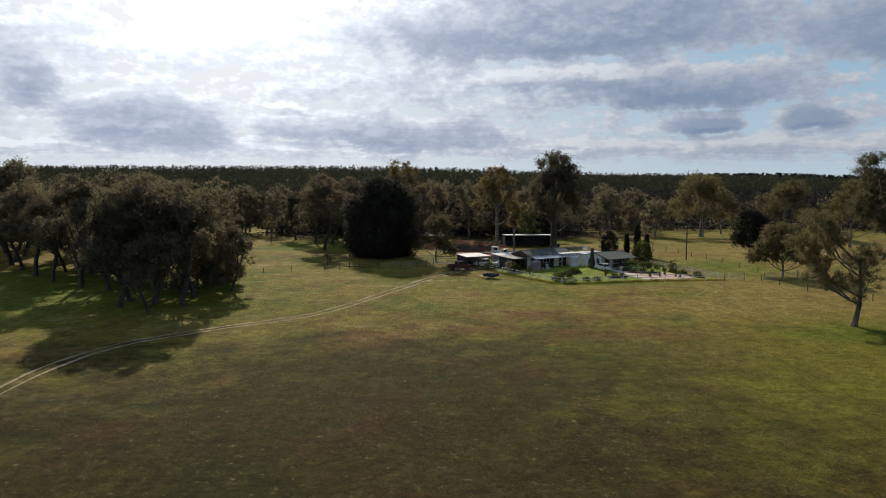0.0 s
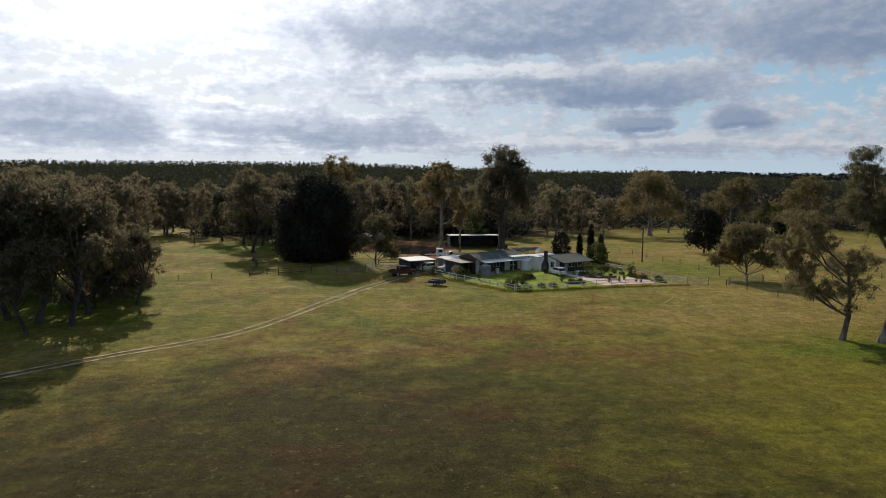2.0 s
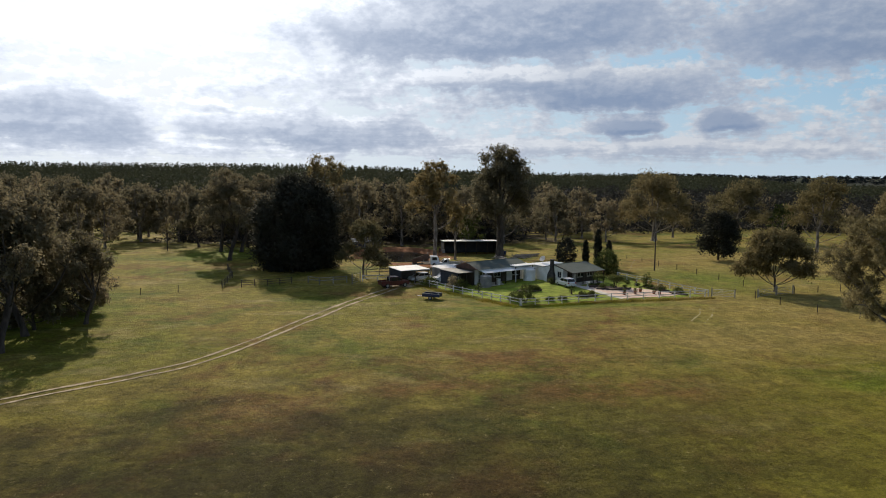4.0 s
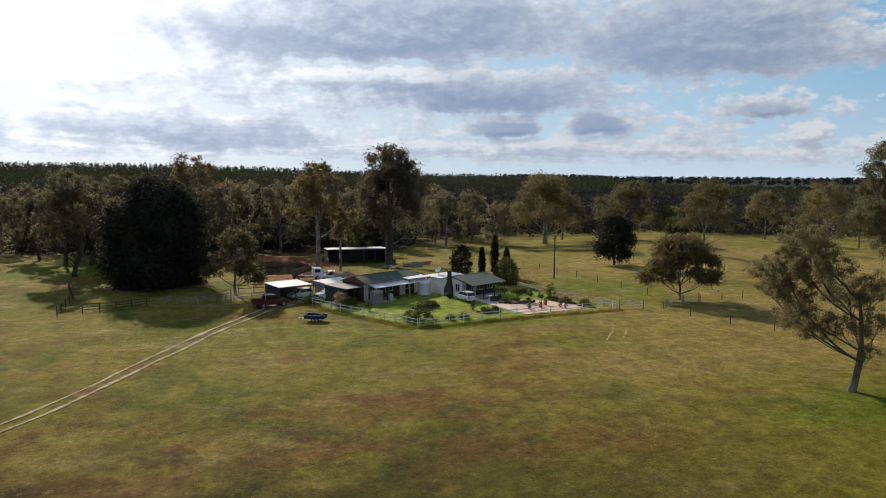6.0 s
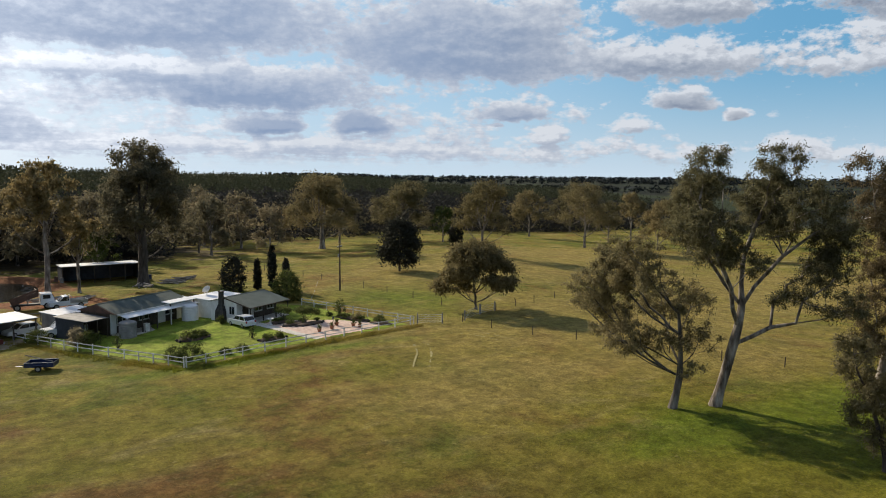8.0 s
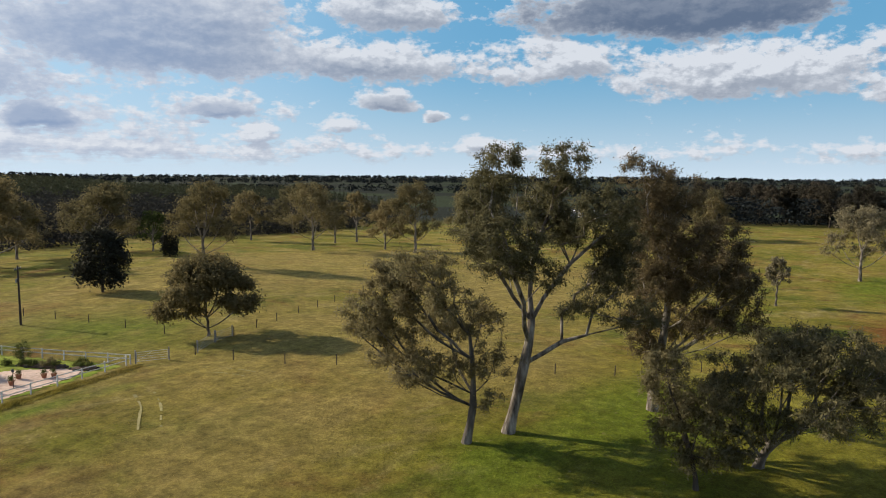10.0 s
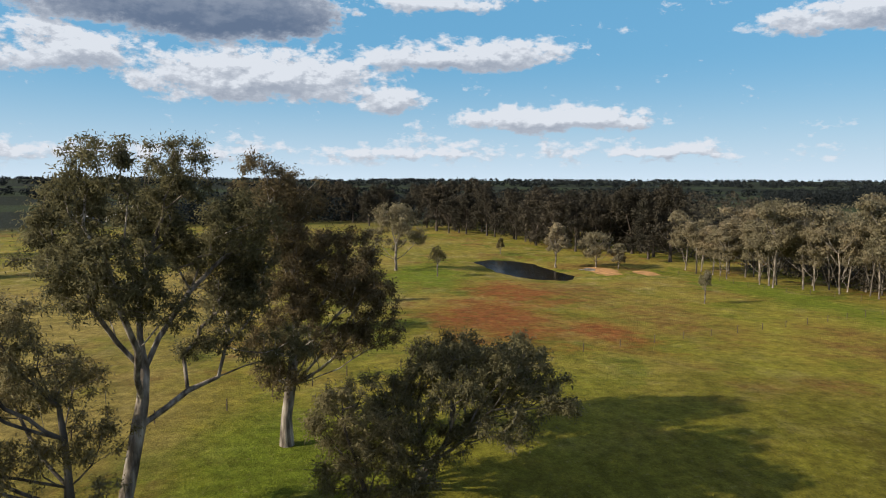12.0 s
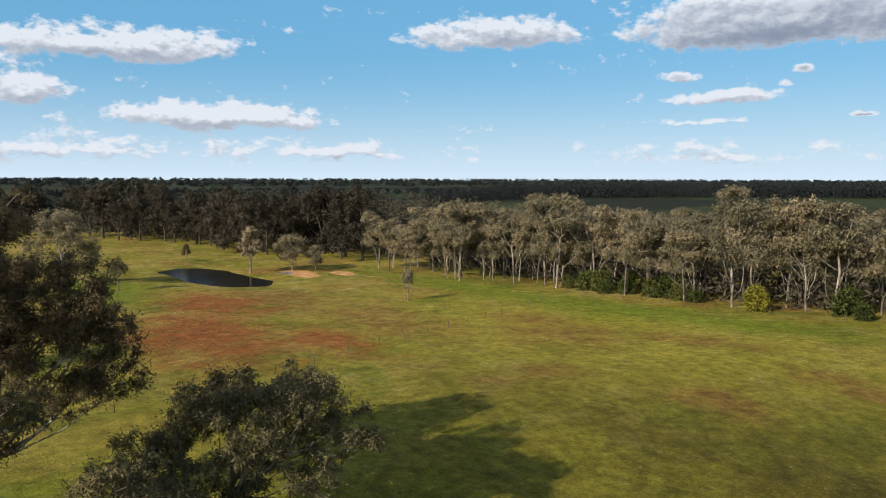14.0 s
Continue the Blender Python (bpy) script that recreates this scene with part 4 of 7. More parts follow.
mid_tree("pale-trunked gum standing alone in pasture", 175.0, 218.0, 20.7, 22.0, 26, 0.42, leaves=10000, leaf=0.5, **FULL)
mid_tree("dull green gum in a far paddock", 193.5, 267.5, 17.5, 17.0, 27, leaves=5500, leaf=0.62)
mid_tree("thin-crowned gum in a far paddock", 227.4, 243.6, 19.2, 14.5, 28, 0.42, leaves=5500, leaf=0.58)
mid_tree("small dark gum in a far paddock", 211.7, 241.2, 15.5, 10.0, 47, 0.4, leaves=3500, leaf=0.6)
mid_tree("low spreading gum in a far paddock", 201.9, 209.5, 16.2, 14.5, 48, 0.32, leaves=6500, leaf=0.55, fork=0.25, **FULL)
mid_tree("broad dense gum in a far paddock", 198.3, 194.2, 22.0, 20.0, 29, 0.32, leaves=12000, leaf=0.52, **FULL)
mid_tree("dark gum in a far paddock", 266.6, 215.5, 20.5, 20.0, 30, 0.36, leaves=7000, leaf=0.65)
mid_tree("dull brown-green gum near the horizon's fields", 249.7, 301.7, 21.0, 20.0, 49, 0.38, leaves=5500, leaf=0.7)
mid_tree("white-limbed gum standing in straw-coloured pasture", 118.5, 93.0, 14.5, 13.0, 61, 0.36, leaves=7500, leaf=0.5, **FULL)
mid_tree("broad dark gum with a forked trunk in a far paddock", 331.0, 130.0, 20.5, 20.0, 62, 0.42, leaves=8000, leaf=0.6, fork=0.3, **FULL)
mid_tree("dark gum beside a forked gum in a far paddock", 324.0, 125.0, 17.5, 14.0, 63, 0.42, leaves=5000, leaf=0.6)
mid_tree("grey gum beside a farm pond", 217.0, 67.8, 18.6, 18.0, 31, 0.38, leaves=9500, leaf=0.5, leaf_mat=LEAF_GREY, **FULL)
mid_tree("small slim gum in red-tinged pasture", 153.8, 79.1, 9.0, 4.5, 32, 0.5, leaves=2600, leaf=0.4, leaf_mat=LEAF_GREY)
mid_tree("young gum sapling in pasture", 147.3, 8.0, 6.2, 2.6, 33, 0.62, leaves=900, leaf=0.32, clump=0.42, leaf_mat=LEAF_GREY)
mid_tree("young gum sapling beside a pond", 202.5, 56.8, 8.0, 5.0, 34, 0.62, leaves=1500, leaf=0.4)
mid_tree("thin sapling behind a pond", 264.0, 30.0, 5.5, 2.8, 35, 0.45, leaves=1200, leaf=0.45)
mid_tree("grey-green gum on a pond's bare bank", 225.3, 19.1, 13.0, 7.5, 36, 0.45, leaves=4500, leaf=0.5, leaf_mat=LEAF_GREY)
mid_tree("grey-green gum on bare soil", 223.4, 7.1, 10.4, 11.5, 37, 0.4, leaves=4500, leaf=0.5, leaf_mat=LEAF_GREY)
mid_tree("low gum on bare soil", 218.4, 1.8, 7.0, 6.5, 38, 0.4, leaves=3000, leaf=0.45, leaf_mat=LEAF_GREY)
mid_tree("tall gum with bare lower trunk beside a shed", 13.2, 171.3, 19.7, 11.5, 39, 0.55, leaf_mat=LEAF_GOLD, leaves=7500, leaf=0.5, fork=0.5)
mid_tree("thin dead-straight young gum near a shed", 17.8, 174.5, 11.5, 3.5, 40, 0.6, leaves=1500, leaf=0.4, clump=0.6)
mid_tree("huge dense dark gum beside an open shed", 28.6, 180.4, 23.4, 16.5, 41, 0.38, leaves=24000, leaf=0.46, points=320, between=0.3, leaf_mat=LEAF_WOOD, r_trunk=0.8, bark=BARK_DARK)
mid_tree("tall golden-green gum behind a dark cypress", -13.3, 222.0, 23.0, 16.0, 45, 0.45, leaf_mat=LEAF_GOLD, leaves=7000, leaf=0.55)
mid_tree("pale yellow-green tree beside a shed", 23.5, 195.0, 9.5, 8.0, 42, 0.35, leaves=4000, leaf=0.45, leaf_mat=LEAF_SHRUB)
mid_tree("weeping gum behind a white gate", -1.5, 150.2, 9.5, 8.5, 43, 0.32, leaves=6000, leaf=0.42, fork=0.3, clump=0.9)
mid_tree("leafless thin tree on dry grass", -49.2, 200.4, 6.5, 4.5, 44, 0.5, leaves=260, leaf=0.3, bark=BARK_DARK)


def dense_tree(name, label, at, seed, height, width, cone, leaves, leaf, mat, waist=0.0, category="tree"):
    """A conifer or cypress with foliage down to the ground: cone 0 is a rounded dome, 1 a straight cone, waist lifts the skirt."""
    rs, rng = np.random.RandomState(seed), random.Random(seed)
    ob = thing(name, label, category, at)
    stem_h = height * 0.9
    part("trunk", tube((0, 0, -0.2), (0, 0, stem_h), height * 0.024, height * 0.006, 8), BARK_DARK, ob)
    pts, rad = [], []
    for i in range(300):
        u = rng.uniform(0.0, 1.0)
        prof = (1 - u) ** 0.8 if cone > 0.5 else max(0.0, 1 - max(0, (u - 0.35) / 0.66) ** 2.3) ** 0.5 * (0.86 + 0.14 * min(1, u / 0.3))
        a = rng.uniform(0, 2 * math.pi)
        lump = 0.86 + 0.22 * noise.noise((math.cos(a) * 1.6 + seed, math.sin(a) * 1.6, u * 4))
        r = width / 2 * prof * lump * rng.uniform(0.25, 0.93) ** 0.5
        pts.append((math.cos(a) * r, math.sin(a) * r, height * (waist + (0.98 - waist) * u)))
        rad.append(max(width * 0.05, width * 0.11 * (0.5 + prof * 0.6)))
    part("crown", leaves_mesh("crown", rs, pts, rad, leaves, leaf, mat, 0.1, 0.6, 1.1), None, ob)
    return ob


dense_tree("cypress_tree", "massive dome-shaped dark cypress with foliage to the ground", on_ground(-14.0, 162.0), 51, 17.4, 18.8, 0, 98000, 0.40, LEAF_DARK)
dense_tree("conifer_tree", "small round dark evergreen in a far paddock", on_ground(119.2, 214.0), 59, 6.4, 5.0, 0, 4000, 0.4, LEAF_DARK, 0.1)
dense_tree("conifer_tree", "rounded dark evergreen tree standing in pasture", on_ground(75.0, 170.8), 52, 10.6, 9.4, 0, 13000, 0.40, LEAF_DARK, 0.13)
for k, (x, y, h, w) in enumerate(((44.8, 161.0, 7.6, 1.6), (42.7, 162.3, 5.2, 1.3), (46.4, 159.0, 5.4, 1.4))):
    dense_tree("pencil_cypress", "narrow dark pencil cypress behind a farmhouse", on_ground(x, y), 53 + k, h, w, 0, 4200, 0.27, LEAF_DARK, 0.05)
dense_tree("garden_tree", "bushy dark green garden tree beside a farmhouse", on_ground(42.6, 149.0), 57, 4.6, 5.0, 0, 3600, 0.3, LEAF_SHRUB)
dense_tree("garden_tree", "ragged dark evergreen behind a white annexe", on_ground(38.6, 162.0), 58, 5.8, 4.6, 0, 3200, 0.34, LEAF_DARK)


# ---- woods ----
def scatter(rng, x0, x1, y0, y1, step, keep=lambda x, y: True):
    y = y0
    while y < y1:
        x = x0 + rng.uniform(0, step)
        while x < x1:
            px, py = x + rng.uniform(-0.42, 0.42) * step, y + rng.uniform(-0.42, 0.42) * step
            if keep(px, py):
                yield px, py
            x += step
        y += step


def sorts(label, count, seed, h, w, **kw):
    return [mid_tree(label, 0, 0, h * random.Random(seed + i).uniform(0.9, 1.1), w, seed + i, **kw) for i in range(count)]


def plant(rng, sort, x, y, lo=0.85, hi=1.2):
    s = rng.uniform(lo, hi)
    return copy_thing(sort, pose(*on_ground(x, y, -0.1), 0, 0, rng.uniform(0, 360)) @ Matrix.Scale(s, 4))


def edge_gum(seed):
    """A crooked gum of three or four thin stems from one foot, its crown from a third of the height up."""
    rng = random.Random(seed)
    h = 16.0 * rng.uniform(0.85, 1.15)
    stems, lobes = [], []
    a0 = rng.uniform(0, 6)
    for k in range(rng.choice((2, 3, 3))):
        a = a0 + k * 2.2 + rng.gauss(0, 0.4)
        out, top = rng.uniform(1.2, 3.0), h * rng.uniform(0.5, 0.7)
        side = rng.uniform(-0.6, 0.6)
        stems.append((1, [(math.cos(a + side * u) * out * u ** 0.9 + rng.gauss(0, 0.22), math.sin(a + side * u) * out * u ** 0.9 + rng.gauss(0, 0.22), 0.4 + top * u) for u in (0.12, 0.25, 0.4, 0.55, 0.7, 0.85, 1.0)]))
        for q in range(6):
            b, d = a + rng.gauss(0, 0.9), out * 0.7 + rng.uniform(0.2, 2.8)
            r = rng.uniform(1.0, 1.8)
            lobes.append((math.cos(b) * d, math.sin(b) * d, h * (0.96 - 0.5 * rng.random() ** 1.15), r, r, r * 0.55))
    return tree("gum_tree", "crooked pale-stemmed grey-green gum at the edge of a wood", (0, 0, 0), [(0, 0, -0.2), (0, 0, 0.3), (0.15, 0.1, h * 0.2), (0.1, 0.4, h * 0.38), (0.5, 0.3, h * 0.55)], lobes, seed, 250, 11500, 0.345, 0.185, 0.85, between=0.3,
                bark=BARK_GREY if seed % 3 == 0 else BARK_PALE, leaf_mat=LEAF_GREY, limbs=stems, balance=0.3, tip=0.024, least=0.026, wide=0.5, hollow=0.3, flat=0.7, group="woodland edge")


def build_woods():
    rng = random.Random(5)
    grove = sorts("dark leaning gum with a black trunk in a grove", 4, 60, 17.5, 12.0, bark=BARK_DARK, leaf_mat=LEAF_WOOD, leaves=8600, leaf=0.44, points=230, fork=0.30, base=0.46, between=0.35, clump=0.95, lean=(0.32, -0.1), group="grove of dark gums")
    spots = [(-89, 144), (-75, 128), (-60, 115), (-54, 112), (-46, 102), (-41.5, 100), (-37, 98.5), (-38, 106), (-60, 133), (-76, 148), (-50, 121),
             (-96, 160), (-108, 148), (-66, 158), (-85, 172), (-47, 113), (-68, 121), (-82, 136), (-100, 175), (-118, 165), (-56, 143), (-45.5, 97.5), (-34.0, 112.0), (-40.0, 94.0), (-72.0, 133.0), (-80.0, 144.0), (-64.0, 147.0), (-92.0, 140.0), (-98.0, 152.0), (-86.0, 160.0), (-74.0, 164.0)]
    for i, (x, y) in enumerate(spots):
        plant(rng, grove[i % 4], x, y, *((0.62, 0.7) if x > -35 or y < 96 else (1.3, 1.34) if (x, y) == (-89, 144) else (0.88, 1.1)))
    skirt = sorts("low gum with foliage to the ground beside a grove", 2, 66, 10.5, 9.5, bark=BARK_DARK, leaf_mat=LEAF_WOOD, leaves=8200, leaf=0.42, points=200, fork=0.25, base=0.20, between=0.35, group="grove of dark gums")
    for i, (x, y) in enumerate(((-37.5, 117.0), (-38.5, 109.0), (-41.0, 119.0), (-40.5, 128.0), (-53.0, 118.0), (-47.0, 125.0))):
        plant(rng, skirt[i % 2], x, y, 0.85, 1.1)
    belt = sorts("olive gum in a belt of woodland behind a farmyard", 4, 70, 16.5, 14.0, leaves=2500, leaf=0.68, points=90, fork=0.3, base=0.26, name="stringybark_tree", leaf_mat=LEAF_WOOD, group="woodland belt")
    for x, y in ((-36, 197), (-31, 196), (-26, 201), (-44, 210), (-20, 229), (5, 239), (-27, 204), (-30, 177), (-5, 222), (18, 232), (-38, 222), (-24, 186), (8, 214),
                 (-14, 214), (-32, 210), (12, 226), (-3, 208), (26, 222), (34, 236)):
        plant(rng, grove[rng.randrange(4)] if x < -19 and y < 216 else belt[rng.randrange(4)], x, y, 0.85, 1.08)
    for x, y in scatter(rng, -175, -64, 168, 262, 14.5, lambda x, y: y > 176 + 0.55 * max(0.0, x + 110)):
        plant(rng, belt[rng.randrange(4)], x, y, 0.95, 1.2)
    for x, y in scatter(rng, -62, 66, 226, 258, 15):
        plant(rng, belt[rng.randrange(4)], x, y, 0.8, 1.05)
    for x, y in scatter(rng, -150, 70, 258, 300, 15, lambda x, y: y > 284 - 0.3 * abs(x + 70) or x > -50):
        plant(rng, belt[rng.randrange(4)], x, y, 0.75, 1.1)
    for x, y in scatter(rng, 70, 330, 268, 345, 22, lambda x, y: 0 < y - (270 + 0.25 * max(0, x - 100)) < 34):
        plant(rng, belt[rng.randrange(4)], x, y, 0.55, 0.9)
    box = sorts("dark grey-brown gum in woodland beyond a pond", 3, 76, 18.0, 14.0, leaves=6500, leaf=0.52, points=130, fork=0.24, base=0.24, between=0.3, name="box_tree", leaf_mat=LEAF_SHADED, bark=BARK_DARK, group="woodland beyond the pond")
    line = [edge_gum(80 + i) for i in range(6)]
    edge = ((218, -9), (204, -17), (170, -19), (164, -25), (144, -31), (123, -30), (102, -29), (85, -31), (73, -31), (55, -34))

    def depth(x, y):
        for (xa, ya), (xb, yb) in zip(edge, edge[1:]):
            if xb <= x <= xa:
                return ya + (yb - ya) * (xa - x) / (xa - xb) - y
        return -1.0
    for x, y in scatter(rng, 56, 218, -60, -6, 5.7, lambda x, y: 0 < depth(x, y) + 2.5 * noise.noise((x * 0.15, 1, 1)) < 11.5):
        plant(rng, line[rng.randrange(6)], x, y, 0.8, 1.32)
    for x, y in scatter(rng, 50, 225, -112, -46, 14.0, lambda x, y: depth(max(56, min(217, x)), y) > 12):
        plant(rng, line[rng.randrange(6)], x, y, 0.85, 1.2)
    for x, y in ((386, 44), (372, 36), (358, 30), (348, 24), (340, 20), (331, 15), (324, 13), (316, 10), (309, 7), (304, 0), (300, -8), (297, -16), (294, -25), (284, -22), (274, -24),
                 (264, -20), (254, -22), (244, -18), (236, -22), (398, 62), (412, 50), (286, 7), (278, 5), (273, -1), (269, -7), (271, -13), (272, -18), (266, -23), (259, -23), (295, 9), (518, 100), (500, 92), (430, 80), (352, 12), (334, 2), (318, -8), (306, -22)):
        plant(rng, box[rng.randrange(3)], x + rng.uniform(-2, 2), y + rng.uniform(-2, 2), 0.95, 1.4)
    for k in range(22):
        plant(rng, box[k % 3], 552 - k * 4.6 + rng.uniform(-6, 18), 186 - k * 5.6 + rng.uniform(-4, 4), 1.15, 1.6)
    for x, y in ((383, 45), (427, 34), (400, 24), (376, 22), (448, 52)):
        plant(rng, box[rng.randrange(3)], x, y, 1.35, 1.6)
    plant(rng, line[0], 144.1, -28.5, 1.38, 1.42)
    bush = [dense_tree("wattle_bush", "dense dark green bush under pale gums", (0, 0, 0), 90 + i, 4.6, 5.6, 0, 2200, 0.4, LEAF_SHRUB) for i in range(2)]
    for x, y in ((142, -29.5), (136, -31), (131, -29.5), (126, -31), (120, -31.5), (128, -33), (138, -34), (113, -33), (108, -31), (80, -33), (76, -31.5), (70, -33), (64, -34)):
        plant(rng, bush[rng.randrange(2)], x + rng.uniform(-2, 2), y + rng.uniform(-1.5, 0.5), 0.42, 1.15)
    bush[0].matrix_basis, bush[1].matrix_basis = pose(*on_ground(133.5, -32.0)), pose(*on_ground(117.0, -33.0))
    dense_tree("wattle_bush", "bright yellow-green wattle bush at a wood's edge", on_ground(93.5, -29.0), 93, 4.4, 4.6, 0, 3000, 0.32, LEAF_WATTLE)
    for o, (x, y) in zip(skirt + grove + belt + line + box, ((-58, 124), (-66, 130), (-112, 178), (-72, 138), (-92, 150), (-104, 166), (-60, 262), (-90, 262), (20, 262), (44, 262),
                                              (120, -34), (98, -34), (176, -32), (152, -40), (84, -38), (196, -28), (302, -30), (366, 40), (328, -2))):
        o.matrix_basis = pose(*on_ground(x, y, -0.1), 0, 0, rng.uniform(0, 360))


build_woods()


def build_far_woods():
    """Plantation pines over the hill, and dark bands of trees out to the horizon: too many to count."""
    rs = np.random.RandomState(9)

    def needles(name, label, spots, h, w, quads, size, mat, cone):
        n = len(spots)
        sp = np.array(spots)
        hh = h * rs.uniform(0.7, 1.25, n)
        u = rs.uniform(0.02, 1.0, (n, quads))
        prof = (1 - u) ** 0.75 if cone else np.sqrt(np.clip(1 - (2 * u - 0.9) ** 2 * 0.8, 0, 1))
        a = rs.uniform(0, 2 * np.pi, (n, quads))
        r = w / 2 * prof * rs.uniform(0.5, 1.0, (n, quads))
        lo = 0.12 if cone else 0.04
        c = np.stack([sp[:, 0, None] + np.cos(a) * r, sp[:, 1, None] + np.sin(a) * r, sp[:, 2, None] + hh[:, None] * (lo + (1 - lo) * u)], -1).reshape(-1, 3)
        d = rs.normal(size=c.shape) * np.array([1, 1, 0.7])
        d /= np.linalg.norm(d, axis=1)[:, None]
        s = np.cross(d, rs.normal(size=c.shape))
        s /= np.linalg.norm(s, axis=1)[:, None]
        k = size * rs.uniform(0.6, 1.4, len(c))[:, None]
        v = np.stack([c - d * k - s * k * 0.4, c + d * k, c - d * k * 0.6 + s * k * 0.5], 1)
        me = bpy.data.meshes.new(name)
        me.from_pydata(v.reshape(-1, 3).tolist(), [], np.arange(len(c) * 3).reshape(-1, 3).tolist())
        me.materials.append(mat)
        tagged(new(name, me), label, "woods", kind="stuff")

    rng = random.Random(3)
    hill = [on_ground(x, y) for x, y in scatter(rng, -560, 760, 430, 960, 7.6, lambda x, y: abs(x - 120) < 0.75 * y + 60 and y > 430 + 30 * noise.noise((x * 0.01, 1, 1)))]
    near = [p for p in hill if p[1] < 620]
    needles("pine_plantation", "dense dark green pine plantation over a low hill", near, 13, 7.0, 44, 0.9, LEAF_PINE, True)
    needles("pine_plantation", "dense dark green pine plantation along a hilltop", [p for p in hill if p[1] >= 620], 12.5, 7.6, 26, 1.15, LEAF_PINE, True)
    # deep parts of the nearer woods: crowns to the understorey, shade in leaf colour
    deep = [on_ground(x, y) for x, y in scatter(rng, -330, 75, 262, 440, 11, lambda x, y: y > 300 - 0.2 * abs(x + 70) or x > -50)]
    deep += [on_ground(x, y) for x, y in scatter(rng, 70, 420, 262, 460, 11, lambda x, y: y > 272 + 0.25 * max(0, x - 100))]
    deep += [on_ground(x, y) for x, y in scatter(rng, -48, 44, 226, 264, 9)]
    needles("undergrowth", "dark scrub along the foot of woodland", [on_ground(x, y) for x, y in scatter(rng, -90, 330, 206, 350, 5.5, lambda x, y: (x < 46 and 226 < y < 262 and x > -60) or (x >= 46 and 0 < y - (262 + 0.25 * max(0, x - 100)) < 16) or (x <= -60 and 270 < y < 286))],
            3.6, 5.5, 70, 0.5, LEAF_DEEP_SHADE, False)
    needles("woodland", "dark olive gum woodland below a pine hill", deep, 13.5, 11.5, 260, 0.62, LEAF_DEEP_SHADE, False)
    east = [on_ground(x, y) for x, y in scatter(rng, 300, 500, -90, 130, 10.5, lambda x, y: y < 4 + 0.46 * (x - 309) and not (x > 415 and y > 20 + 40 * noise.noise((x * 0.02, 0, 0))))]
    east += [on_ground(x, y) for x, y in scatter(rng, 232, 302, -75, -26, 9)]
    needles("woodland", "dark gum woodland beyond a farm pond", east, 18, 11, 150, 0.75, LEAF_SHADED, False)
    south = [on_ground(x, y) for x, y in scatter(rng, 40, 400, -170, -44, 10)]
    # dark scrub added to stop light passing under the edge trees
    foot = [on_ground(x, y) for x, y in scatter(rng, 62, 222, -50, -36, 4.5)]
    needles("undergrowth", "dark scrub under the trees of a wood's edge", foot, 5.5, 5.0, 90, 0.5, LEAF_SHADED, False)
    needles("woodland", "grey-green gum woodland in depth", south, 12.5, 10, 130, 0.7, LEAF_WOOD, False)
    ridge = []
    for _ in range(2600):
        a, d = radians(rng.uniform(119, 185)), rng.uniform(730, 900)
        x, y = 20 + math.sin(a) * d, 74 + math.cos(a) * d
        if noise.noise((x * 0.012, y * 0.012, 6.0)) > -0.42 + 0.25 * (d > 830):
            ridge.append(on_ground(x, y))
    needles("far_woods", "dark wooded ridge along the horizon", ridge, 13, 13, 70, 0.95, LEAF_FAR_SHADED, False)
    for d0, d1, st, quads, size in ((470, 560, 22, 190, 1.0), (760, 880, 28, 90, 1.5), (1250, 1450, 42, 50, 2.2), (2100, 2700, 62, 24, 3.6), (3300, 4000, 80, 16, 5.0)):
        bands = []
        for _ in range(int(5.0 * d0 * (d1 - d0) / (st * st))):
            a = rng.uniform(radians(20), radians(190))
            d = rng.uniform(d0, d1)
            x, y = math.sin(a) * d, math.cos(a) * d
            if noise.noise((x * 0.004, y * 0.004, 2.0)) > (0.16 if d0 < 700 else 0.02 if d0 < 1200 else -0.6) and not (y > 400 and x < 760):
                bands.append(on_ground(x, y))
        needles("far_woods", "dark bands of distant trees between fields", bands, 14 if d0 < 700 else 11, 17, quads, size, LEAF_FAR_SHADED, False)


build_far_woods()


# ---- building materials ----
WHITE_WALL = tint("white_render", [(0.3, (0.66, 0.65, 0.61)), (0.7, (0.82, 0.81, 0.78))], 0.8, 1.5, 6, 0.15, 20, second=0.08)
ROOF_GREEN = tint("green_grey_roof_sheet", [(0.3, (0.040, 0.058, 0.048)), (0.7, (0.068, 0.088, 0.074))], 0.62, 0.8, 6, 0.2, 8, second=0.2, spec=0.3)
ZINC = tint("zinc_sheet", [(0.3, (0.62, 0.63, 0.64)), (0.7, (0.82, 0.82, 0.82))], 0.45, 0.8, 6, 0.1, 10, second=0.12, spec=0.5)
GREY_SHEET = tint("weathered_grey_sheet", [(0.3, (0.16, 0.155, 0.15)), (0.7, (0.28, 0.27, 0.26))], 0.6, 1.2, 6, 0.2, 10, second=0.2)
RUSTY = tint("red_brown_sheet", [(0.3, (0.085, 0.050, 0.038)), (0.7, (0.15, 0.085, 0.06))], 0.8, 1.5, 6, 0.2, 10, second=0.2)
DARK_WALL = tint("dark_shed_wall", [(0.3, (0.030, 0.034, 0.042)), (0.7, (0.060, 0.064, 0.075))], 0.7, 1.5, 6, 0.2, 12, second=0.2)
TIMBER = tint("dark_timber", [(0.3, (0.045, 0.034, 0.026)), (0.7, (0.10, 0.078, 0.058))], 0.85, 3.0, 6, 0.4, 15, stretch=(1, 1, 0.3), second=0.2)
GREY_TIMBER = tint("grey_weathered_timber", [(0.3, (0.15, 0.135, 0.12)), (0.7, (0.32, 0.30, 0.27))], 0.9, 3.0, 6, 0.4, 15, second=0.25, per_object=0.3)
